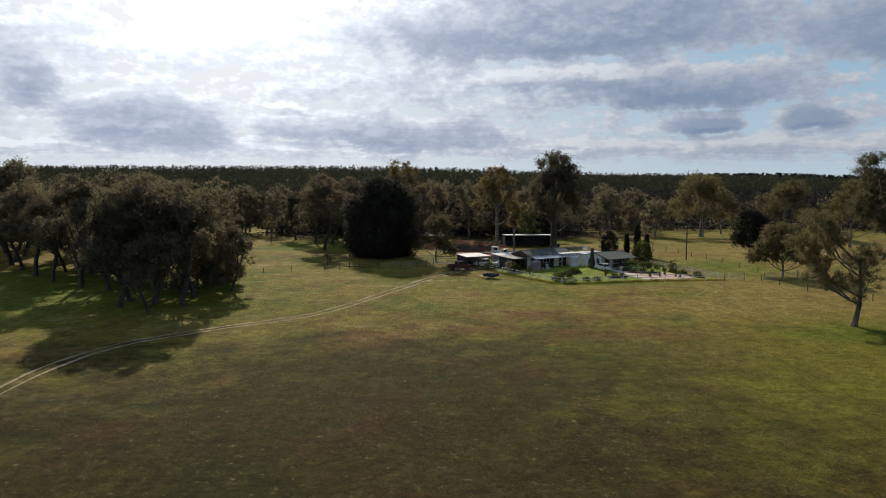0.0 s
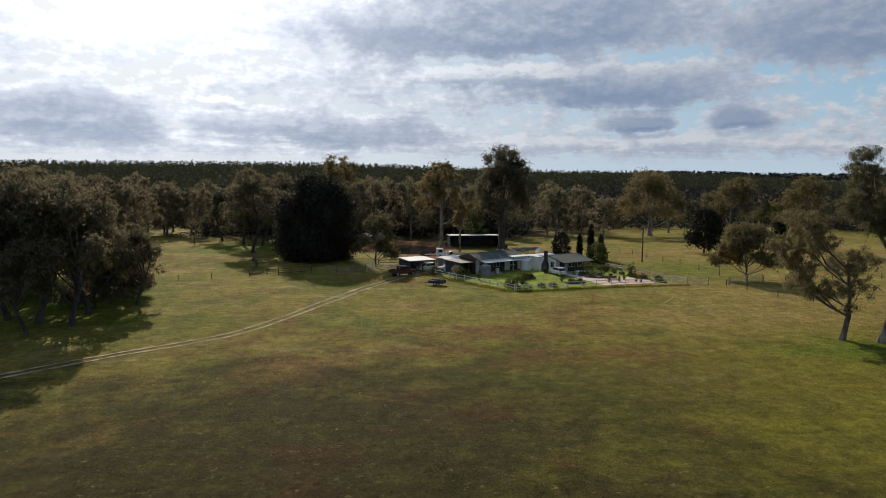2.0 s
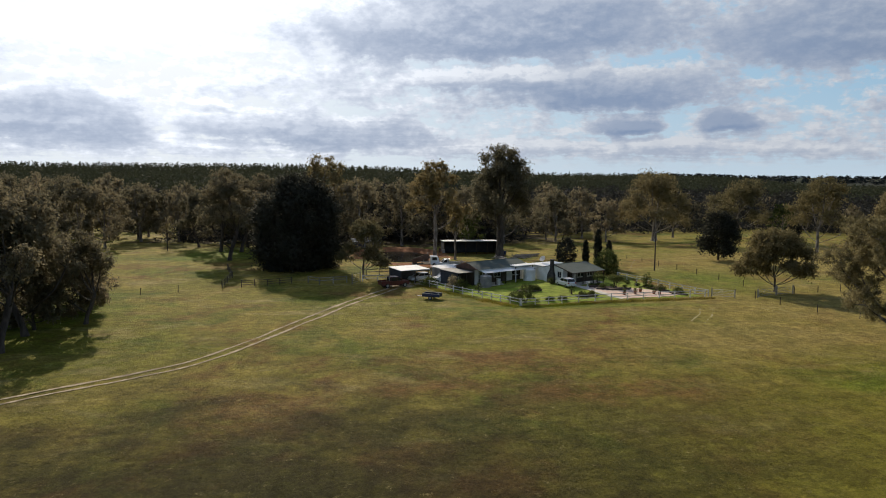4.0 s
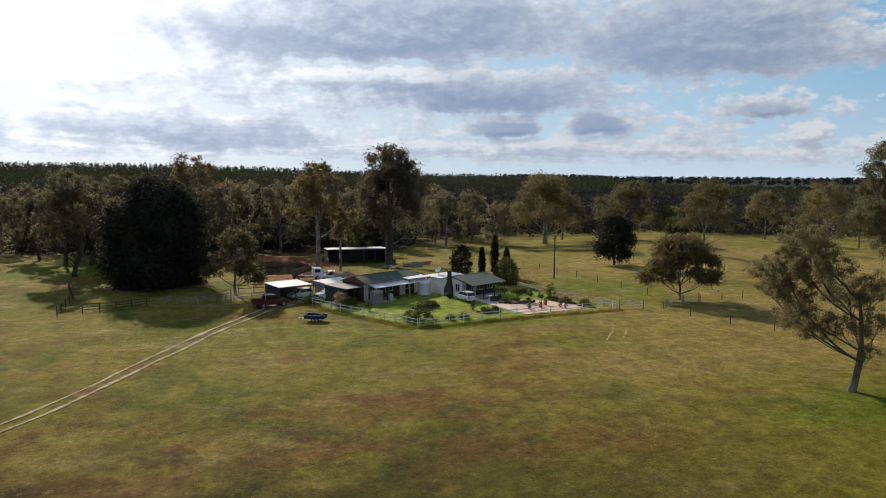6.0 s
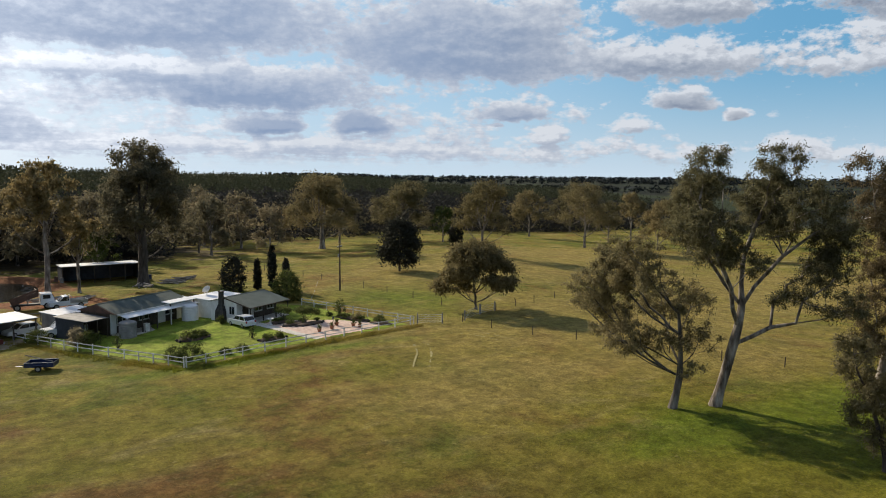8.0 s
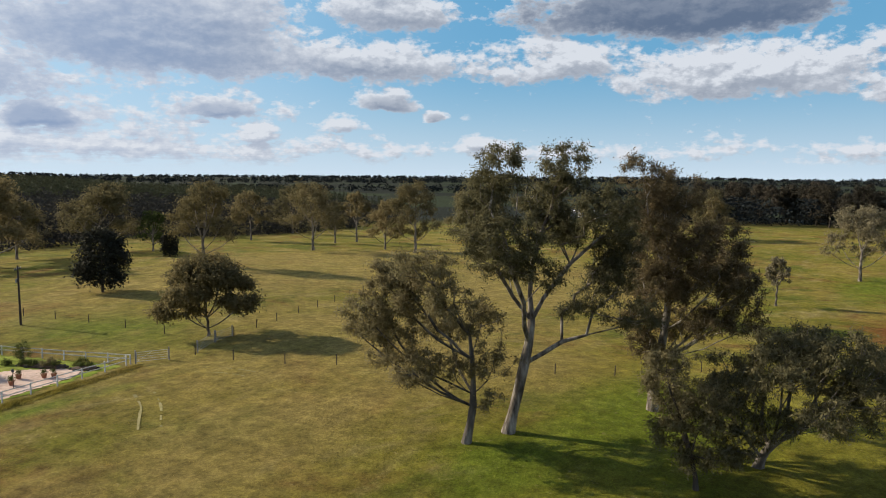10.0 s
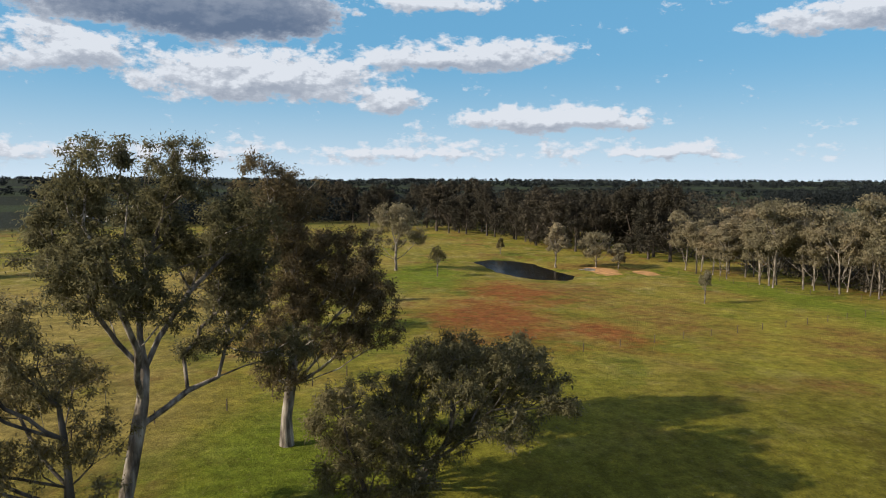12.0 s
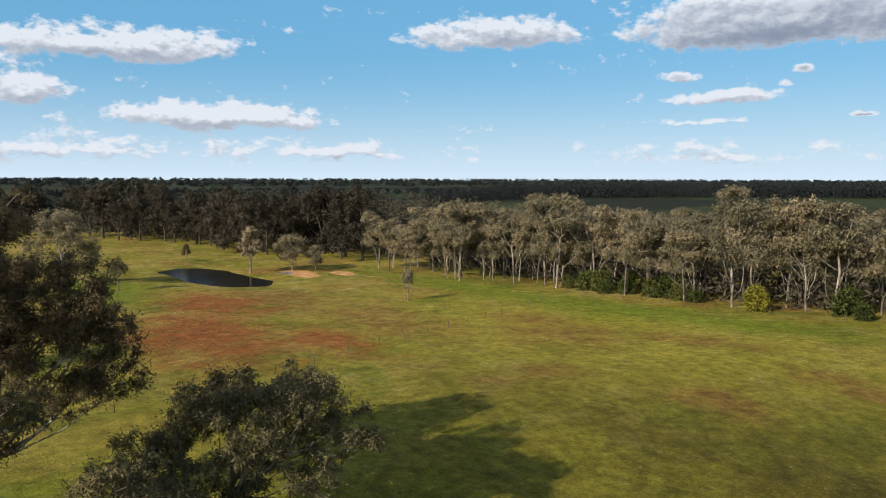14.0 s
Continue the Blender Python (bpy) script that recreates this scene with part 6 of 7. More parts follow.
fence("wire_fence", "post-and-wire fence passing a group of gums", [(56.6, 123.4), (57.4, 118.3), (59.2, 112.6), (61.9, 108.0), (68.0, 93.0), (75.0, 83.3), (88.7, 74.0), (97.5, 51.0), (106.0, 34.0), (117.3, 9.0), (130.0, -16.0)], 6.0, 1.1, (0.9, 0.6, 0.3), TIMBER, 0.06, seed=11, round_posts=True, wire=True)
fence("wire_fence", "post-and-wire paddock fence in front of a grove", [(-75.0, 124.0), (-50.0, 131.0), (-34.4, 133.4), (-29.5, 135.4)], 5.5, 1.1, (0.9, 0.6, 0.3), TIMBER, 0.055, seed=12, round_posts=True, wire=True)
fence("wire_fence", "post-and-wire fence along the edge of a wood", [(215.0, -6.0), (200.0, -13.5), (168.0, -15.5), (160.0, -21.5), (143.0, -27.0), (121.0, -26.0), (100.0, -25.0), (84.0, -27.5), (60.0, -29.0)], 6.0, 1.1, (0.9, 0.6, 0.3), TIMBER, 0.055, seed=13, round_posts=True, wire=True)


def gate(label, a, b, height=1.15, open_by=0.0, mat=None):
    mat = mat or STEEL
    ax, ay = a
    d = Vector((b[0] - ax, b[1] - ay))
    ob = thing("farm_gate", label, "gate", on_ground(ax, ay), math.degrees(math.atan2(d.y, d.x)) + open_by)
    w = d.length
    fr = tube((0, 0, 0.2), (w, 0, 0.2), 0.022)
    tube((0, 0, height), (w, 0, height), 0.022, bm=fr), tube((0, 0, 0.2), (0, 0, height), 0.022, bm=fr), tube((w, 0, 0.2), (w, 0, height), 0.022, bm=fr)
    part("gate_frame", fr, mat, ob)
    for k in (0.25, 0.5, 0.75):
        part("bar", tube((0, 0, 0.2 + (height - 0.2) * k), (w, 0, 0.2 + (height - 0.2) * k), 0.016), mat, ob)
    part("brace", tube((0, 0, 0.2), (w * 0.5, 0, height), 0.016), mat, ob)
    part("post", box(-0.16, -0.07, -0.3, -0.03, 0.07, height + 0.25, 0.01), GREY_TIMBER, ob)
    part("post", box(w + 0.03, -0.07, -0.3, w + 0.16, 0.07, height + 0.25, 0.01), GREY_TIMBER, ob)


gate("pale steel gate at a garden corner", (50.9, 125.3), (53.6, 123.9), mat=WHITE_PAINT)
gate("open steel gate below a round gum", (57.4, 124.0), (61.6, 126.4))
gate("steel gate beside a round gum", (61.9, 126.5), (64.8, 127.2))
gate("white timber gate beside a weeping gum", (-3.2, 141.9), (-2.0, 144.4), 1.5, mat=WHITE_PAINT)


def build_pole():
    ob = thing("power_pole", "timber power pole with crossarm and lamp bracket in pasture", "pole", on_ground(53.8, 154.2), 40.0)
    part("pole", tube((0, 0, -0.5), (0, 0, 7.7), 0.15, 0.10, 12), TIMBER, ob)
    part("crossarm", box(-0.9, -0.05, 7.2, 0.9, 0.05, 7.32), TIMBER, ob)
    for x in (-0.8, -0.3, 0.3, 0.8):
        part("insulator", tube((x, 0, 7.32), (x, 0, 7.48), 0.04), WHITE_PAINT, ob)
    part("box", box(-0.15, 0.1, 5.5, 0.15, 0.3, 6.0, 0.02), STEEL, ob)


build_pole()
st = thing("stay_wire", "pale guy wire staked in pasture behind a garden", "cable", on_ground(46.6, 149.2))
part("wire", tube((0, 0, 0), (2.2, 2.4, 2.4), 0.009, sides=5), STEEL, st)
part("stake", tube((0, 0, -0.2), (0.1, 0.1, 0.35), 0.04), STEEL, st)


# ---- surfaces laid on the ground ----
def draped(name, label, inside, x0, y0, x1, y1, step, lift, mat, category="", kind="structure"):
    """A skin over the ground wherever inside(x, y) holds."""
    nx, ny = int((x1 - x0) / step), int((y1 - y0) / step)
    verts, index, faces = [], {}, []
    for j in range(ny):
        for i in range(nx):
            x, y = x0 + (i + 0.5) * step, y0 + (j + 0.5) * step
            if inside(x, y):
                f = []
                for a, b in ((i, j), (i + 1, j), (i + 1, j + 1), (i, j + 1)):
                    if (a, b) not in index:
                        px, py = x0 + a * step, y0 + b * step
                        index[a, b] = len(verts)
                        verts.append((px, py, terrain(px, py) + lift))
                    f.append(index[a, b])
                faces.append(f)
    return tagged(new(name, mesh_of(name, verts, faces, mat, True)), label, category or name.replace("_", " "), kind=kind)


def in_poly(poly, x, y):
    hit = False
    for (xa, ya), (xb, yb) in zip(poly, poly[1:] + poly[:1]):
        if (ya > y) != (yb > y) and x < (xb - xa) * (y - ya) / (yb - ya) + xa:
            hit = not hit
    return hit


def rough_edge(x, y, k=0.5, f=0.8):
    return x + k * noise.noise((x * f, y * f, 4.0)), y + k * noise.noise((x * f, y * f, 9.0))


YARD = [(7.4, 142.8), (12.9, 132.8), (16.4, 126.9), (20.6, 120.1), (34.2, 122.5), (49.6, 125.7), (46.2, 134.7), (42.6, 144.6), (36.0, 150.0), (26.0, 148.0), (14.0, 146.0)]
COURT = [(33.4, 133.4), (34.6, 127.4), (36.2, 123.4), (44.0, 125.2), (46.4, 126.9), (45.4, 129.2), (42.2, 132.0), (38.4, 133.0), (35.2, 134.6)]
PATH_STRIP = [(31.6, 134.4), (33.2, 130.0), (34.9, 125.0), (35.9, 123.2), (36.7, 123.4), (35.6, 126.4), (34.2, 130.6), (33.0, 134.8)]
DRIVE = [(2.0, 138.4), (6.2, 137.8), (7.6, 140.4), (8.8, 142.6), (4.6, 142.2)]
draped("lawn", "mown bright green lawn round a farmhouse", lambda x, y: in_poly(YARD, *rough_edge(x, y, 0.35)) and not in_poly(COURT, x, y), 7, 119, 51, 151, 0.4, 0.03, LAWN)
draped("gravel_court", "pink gravel garden court", lambda x, y: in_poly(COURT, *rough_edge(x, y, 0.25, 1.5)), 32, 122, 48, 136, 0.2, 0.045, GRAVEL)
draped("garden_path", "pale concrete garden path", lambda x, y: in_poly(PATH_STRIP, x, y), 31, 122, 38, 136, 0.15, 0.06, CONCRETE)
draped("driveway", "pale gravel drive before a carport", lambda x, y: in_poly(DRIVE, *rough_edge(x, y, 0.6)), 0, 136, 10, 144, 0.3, 0.04, CLAY_TRACK)


def ruts(name, label, pts, gauge, width, seed, mat, broken=False):
    """Two worn wheel ruts that follow a line of plan points."""
    line = [Vector((x, y, 0)) for x, y in pts]
    fine = []
    n = len(line)
    for i in range(n - 1):
        p0, p1, p2, p3 = line[max(i - 1, 0)], line[i], line[i + 1], line[min(i + 2, n - 1)]
        k = max(2, int((p2 - p1).length / 0.5))
        for q in range(k):
            t = q / k
            fine.append(0.5 * ((2 * p1) + (p2 - p0) * t + (2 * p0 - 5 * p1 + 4 * p2 - p3) * t * t + (3 * p1 - p0 - 3 * p2 + p3) * t ** 3))
    verts, faces = [], []
    for s in (-1, 1):
        start = len(verts)
        for i, p in enumerate(fine):
            d = (fine[min(i + 1, len(fine) - 1)] - fine[max(i - 1, 0)]).normalized()
            nrm = Vector((-d.y, d.x, 0))
            w = width * (0.8 + 0.7 * noise.noise((p.x * 0.35 + s * 9, p.y * 0.35, seed)))
            c = p + nrm * s * (gauge / 2 + 0.12 * noise.noise((p.x * 0.2, p.y * 0.2, seed + 5)))
            for e in (-1, 1):
                v = c + nrm * e * w * (0.5 + 0.25 * noise.noise((p.x * 1.7, p.y * 1.7, e * 3 + s)))
                verts.append((v.x, v.y, terrain(v.x, v.y) + 0.05))
        for i in range(len(fine) - 1):
            a = start + 2 * i
            if not broken or noise.noise((verts[a][0] * 1.1, verts[a][1] * 1.1, seed)) > -0.12:
                faces.append((a, a + 1, a + 3, a + 2))
    tagged(new(name, mesh_of(name, verts, faces, mat, True)), label, "track", kind="structure")


ruts("farm_track", "pale two-rut clay farm track through pasture", [(3.4, 137.2), (0.2, 130.8), (-3.7, 123.2), (-6.8, 115.6), (-10.2, 107.8), (-13.4, 100.0), (-17.0, 93.4), (-21.4, 89.2),
     (-25.0, 86.4), (-29.0, 83.0), (-32.4, 79.6), (-35.2, 76.4), (-37.4, 71.4), (-38.4, 66.0), (-38.5, 60.5), (-38.4, 52.0), (-38.0, 40.0)], 1.35, 0.46, 1, CLAY_TRACK)
DRY = tint("flattened_dry_grass", [(0.3, (0.24, 0.215, 0.075)), (0.7, (0.36, 0.31, 0.14))], 0.95, 2.0, 8, 0.4, 8, second=0.2)
ruts("wheel_marks", "pale wheel marks pressed into pasture", [(40.2, 107.6), (41.6, 109.6), (43.6, 112.4), (45.4, 116.0)], 1.6, 0.26, 3, DRY, True)
ruts("wheel_marks", "faint pale wheel marks below a round gum", [(54.6, 112.6), (54.2, 115.4), (52.8, 118.6)], 1.6, 0.20, 4, DRY, True)


def pool(name, label, shape, cx, cy, rx, ry, z):
    """A level sheet of water out to a little past its shore."""
    bm = bmesh.new()
    ring = []
    for i in range(96):
        a = 2 * math.pi * i / 96
        r = 0.3
        while r < 1.6 and shape(cx + math.cos(a) * rx * r, cy + math.sin(a) * ry * r) < 1.02:
            r += 0.01
        ring.append(bm.verts.new((cx + math.cos(a) * rx * r, cy + math.sin(a) * ry * r, z)))
    bm.faces.new(ring)
    me = bpy.data.meshes.new(name)
    bm.to_mesh(me), bm.free()
    me.materials.append(WATER)
    tagged(new(name, me), label, "pond", kind="structure")


pool("water", "dark still farm pond in pasture", pond_shape, 224.0, 31.0, 30.0, 14.0, POND_Z)
pool("water", "dark reflecting dam between bare brown banks", dam_shape, 6.0, 184.0, 9.0, 14.0, DAM_Z)


# ---- garden ----
def shrub(label, x, y, h, w, seed, mat=None, leaves=1800, leaf=0.13, name="shrub", weep=False):
    rng, rs = random.Random(seed), np.random.RandomState(seed)
    ob = thing(name, label, "shrub", on_ground(x, y))
    pts = []
    for _ in range(44):
        a, u = rng.uniform(0, 2 * math.pi), rng.uniform(0, 1)
        r = w / 2 * math.sqrt(rng.uniform(0.1, 1)) * (1 - 0.5 * u * u)
        z = h * (0.18 + 0.72 * u * (1 - 0.45 * (2 * r / w) ** 2))
        if weep:
            r = w / 2 * rng.uniform(0.3, 0.85)
            z = h * (0.85 - 0.5 * (2 * r / w) ** 2 * rng.uniform(0.4, 1.2))
        pts.append((math.cos(a) * r, math.sin(a) * r, max(0.12, z)))
    wood = bmesh.new()
    for p in pts[:14]:
        tube((0, 0, -0.1), (p[0] * 0.8, p[1] * 0.8, p[2] * 0.9), 0.03, 0.012, 5, wood)
    part("stems", wood, BARK_DARK, ob)
    part("foliage", leaves_mesh("foliage", rs, pts, [max(0.16, w * 0.15 * rng.uniform(0.7, 1.3)) for _ in pts], leaves, leaf, mat or LEAF_SHRUB, 1.2 if weep else 0.1, 0.5, 0.8), None, ob)
    return ob


shrub("large rounded dark green shrub inside a white fence corner", 21.6, 121.6, 2.0, 3.4, 201, leaves=4200)
shrub("rounded green shrub inside a white fence", 20.2, 123.4, 1.5, 2.0, 202, leaves=1800)
shrub("spiky green shrub on a lawn", 23.6, 130.4, 1.2, 2.2, 203)
shrub("low green shrub on a lawn", 25.0, 131.0, 0.9, 2.0, 204)
shrub("low clipped shrub beside a fence", 25.4, 122.6, 0.7, 1.6, 205, leaves=1100)
shrub("low clipped shrub beside a fence", 27.2, 122.8, 0.8, 1.5, 206, leaves=1100)
shrub("low mounded shrub in an island bed", 31.0, 125.4, 0.8, 1.6, 207, leaves=1000)
shrub("low mounded shrub in an island bed", 32.3, 125.4, 0.9, 1.4, 208, leaves=1000)
shrub("loose grey-green shrub beside a fence", 12.8, 134.8, 2.5, 2.2, 209, LEAF_GREY, 2600)
shrub("full green shrub beside a fence", 14.0, 135.2, 1.9, 2.8, 210, leaves=2600)
shrub("dark bushy shrub behind a fence post", 9.4, 139.6, 1.7, 2.6, 211, leaves=2400)
shrub("weeping garden shrub spilling over gravel", 38.4, 132.4, 2.1, 3.2, 212, leaves=4200, weep=True, mat=LEAF_SHRUB)
shrub("weeping garden shrub beside a verandah", 36.4, 134.6, 2.0, 2.6, 213, leaves=2800, weep=True)
shrub("upright young garden tree behind gravel", 44.6, 135.2, 2.3, 1.8, 214, leaves=1500)
shrub("brown-tinged garden shrub before a fence", 45.0, 130.8, 1.1, 1.8, 215, LEAF_GUM, 1200)
shrub("green garden shrub before a fence", 47.0, 128.6, 1.0, 1.6, 216, leaves=1100)
shrub("thin young garden tree on a lawn", 16.4, 131.6, 1.9, 1.2, 217, leaves=420)
shrub("thin young garden tree beside a path", 29.8, 127.2, 1.5, 0.9, 218, leaves=380)
shrub("dark shrub against a stone chimney", 29.0, 136.4, 1.1, 1.2, 219, leaves=900)
for k, (x, y) in enumerate(((41.8, 136.4), (40.6, 137.6), (42.8, 134.6), (43.6, 133.2), (44.0, 132.0))):
    shrub("small dark hedge plant in a garden row", x, y, 0.8, 1.0, 230 + k, leaves=600)


def bed(label, x, y, rx, ry, turn, seed, plants=5):
    """A raised garden bed: rough stones round dark soil, low plants in it."""
    rng = random.Random(seed)
    ob = thing("garden_bed", label, "garden bed", on_ground(x, y), turn)
    soil = revolve([(1.0, 0.0), (0.9, 0.22), (0.5, 0.30)], 20)
    soil.transform(Matrix.Diagonal((rx, ry, 1, 1)))
    part("soil", soil, SOIL, ob)
    n = int(3.0 * (rx + ry))
    for i in range(n):
        a = 2 * math.pi * i / n
        s = bmesh.new()
        bmesh.ops.create_icosphere(s, subdivisions=1, radius=0.2, matrix=pose(math.cos(a) * rx, math.sin(a) * ry, 0.1, 0, 0, rng.uniform(0, 360)) @ Matrix.Diagonal((rng.uniform(0.9, 1.5), rng.uniform(0.7, 1.1), rng.uniform(0.7, 1.0), 1)))
        part("stone", s, STONE, ob)
    rs = np.random.RandomState(seed)
    pts = [(rng.uniform(-0.7, 0.7) * rx, rng.uniform(-0.7, 0.7) * ry, 0.45) for _ in range(plants)]
    for p in pts:
        part("foliage", leaves_mesh("foliage", rs, [p], [0.3], 130, 0.14, LEAF_SHRUB, -0.3, 0.4, 0.8), None, ob)


bed("island bed edged with stones on a lawn", 31.6, 125.5, 1.7, 0.9, 10, 301)
bed("stone-edged bed beside pink gravel", 36.6, 131.4, 1.9, 0.8, 25, 302, 6)
bed("stone-edged bed under a weeping shrub", 38.3, 130.6, 2.1, 0.7, 15, 303, 4)
bed("stone-edged bed before a verandah", 35.2, 133.0, 1.3, 0.7, 30, 304)
bed("long stone-edged bed before a white fence", 44.6, 131.4, 2.6, 0.7, -62, 305, 7)
bed("stone-edged bed at a gravel corner", 46.6, 127.4, 1.3, 0.7, -50, 306)
bed("stone-edged bed round a lawn shrub", 24.2, 130.7, 2.0, 1.1, 15, 307)


def pot(label, x, y, r, h, seed):
    ob = thing("plant_pot", label, "plant pot", on_ground(x, y, 0.04))
    part("pot", revolve([(r * 0.62, 0.0), (r * 0.9, h * 0.85), (r, h * 0.86), (r, h), (r * 0.86, h), (r * 0.8, h * 0.9)], 14), TERRACOTTA, ob)
    rs = np.random.RandomState(seed)
    part("plant", leaves_mesh("plant", rs, [(0, 0, h + r * 0.7)], [r * 1.1], 160, 0.16, LEAF_SHRUB, -0.4, 0.4, 1.0), None, ob)


for k, (x, y) in enumerate(((41.0, 128.6), (42.6, 127.2), (39.6, 127.0), (43.2, 126.6), (37.6, 126.2))):
    pot("terracotta pot with a small plant on gravel", x, y, 0.28, 0.42, 320 + k)


def bird_bath():
    ob = thing("bird_bath", "white stone bird bath beside a garden path", "bird bath", on_ground(33.8, 132.2, 0.05))
    part("pedestal", revolve([(0.26, 0.0), (0.24, 0.08), (0.12, 0.16), (0.10, 0.6), (0.18, 0.68)], 16), WHITE_PAINT, ob, smooth=True)
    part("bowl", revolve([(0.14, 0.66), (0.38, 0.78), (0.42, 0.84), (0.38, 0.84), (0.10, 0.75)], 20), WHITE_PAINT, ob, smooth=True)


bird_bath()


def garden_lamp(x, y):
    ob = thing("garden_post", "slim dark post with a small lantern on gravel", "post", on_ground(x, y))
    part("post", tube((0, 0, -0.1), (0, 0, 1.55), 0.03, 0.025), TIMBER, ob)
    part("lantern", box(-0.09, -0.09, 1.55, 0.09, 0.09, 1.78, 0.02), DARK_WALL, ob)
    part("cap", tube((0, 0, 1.78), (0, 0, 1.86), 0.13, 0.02, 8), DARK_WALL, ob)


garden_lamp(39.2, 125.8)


def bin_thing(x, y):
    ob = thing("wheelie_bin", "white plastic bin standing under a verandah", "bin", on_ground(x, y), 31)
    bm = side([(-0.26, 0.08), (0.26, 0.08), (0.30, 0.95), (-0.30, 0.95)], -0.28, 0.28)
    part("body", bm, WHITE_PAINT, ob)
    part("lid", box(-0.33, -0.31, 0.95, 0.33, 0.31, 1.02, 0.02), WHITE_PAINT, ob)
    for y2 in (-0.24, 0.2):
        part("wheel", tube((-0.26, y2, 0.1), (-0.26, y2 + 0.05, 0.1), 0.1, sides=12), RUBBER, ob)


bin_thing(20.6, 138.2)


# ---- vehicles ----
def wheel(parent, x, y, r, w=0.22):
    t = tube((x, y - w / 2, r), (x, y + w / 2, r), r, sides=20)
    bmesh.ops.bevel(t, geom=[e for e in t.edges if e.calc_length() < r * 0.5], offset=0.03, segments=1, affect="EDGES")
    wh = part("wheel", t, RUBBER, parent)
    part("rim", tube((x, y - w / 2 - 0.012, r), (x, y + w / 2 + 0.012, r), r * 0.6, sides=14), STEEL, wh)


def smooth_box(bm, off=0.06):
    bmesh.ops.bevel(bm, geom=list(bm.edges), offset=off, segments=2, affect="EDGES", profile=0.6)
    return bm


def hatchback(label, x, y, turn, paint):
    """A small five-door car; its nose points along local x."""
    ob = thing("car", label, "car", on_ground(x, y), turn)
    ob.matrix_basis = ob.matrix_basis @ Matrix.Scale(0.92, 4)
    body = smooth_box(side([(-2.05, 0.32), (2.05, 0.30), (2.12, 0.62), (1.95, 0.82), (0.95, 0.98), (-1.95, 1.02), (-2.10, 0.85)], -0.86, 0.86), 0.07)
    part("body", body, paint, ob, smooth=False)
    cab = smooth_box(side([(-1.92, 0.98), (1.02, 0.96), (0.25, 1.44), (-1.45, 1.48)], -0.74, 0.74), 0.06)
    part("window", cab, GLASS_DARK, ob, "dark car glass")
    part("roof", smooth_box(side([(-1.62, 1.45), (0.28, 1.42), (0.12, 1.52), (-1.40, 1.55)], -0.70, 0.70), 0.04), paint, ob)
    for s in (-1, 1):
        for x0, x1 in ((0.95, 0.20), (-0.55, -0.62), (-1.86, -1.48)):
            part("pillar", bar((x0, s * 0.755, 0.98), (x1, s * 0.70, 1.46), 0.04, 0.09), paint, ob)
        part("headlight", box(1.92, s * 0.55 - 0.18, 0.62, 2.11, s * 0.55 + 0.18, 0.78, 0.03), LAMP_CLEAR, ob)
        part("taillight", box(-2.12, s * 0.68 - 0.12, 0.70, -1.98, s * 0.68 + 0.12, 0.98, 0.03), LAMP_RED, ob)
        part("mirror", box(0.72, s * 0.94 - 0.08, 0.98, 0.86, s * 0.94 + 0.08, 1.10, 0.03), paint, ob)
        for xx in (-1.30, 1.32):
            wheel(ob, xx, s * 0.76, 0.32)
    part("bumper", smooth_box(box(2.02, -0.80, 0.30, 2.18, 0.80, 0.52), 0.04), paint, ob)
    part("bumper", smooth_box(box(-2.18, -0.80, 0.34, -2.04, 0.80, 0.58), 0.04), paint, ob)
    part("number_plate", box(-2.20, -0.25, 0.60, -2.12, 0.25, 0.72), WHITE_PAINT, ob)


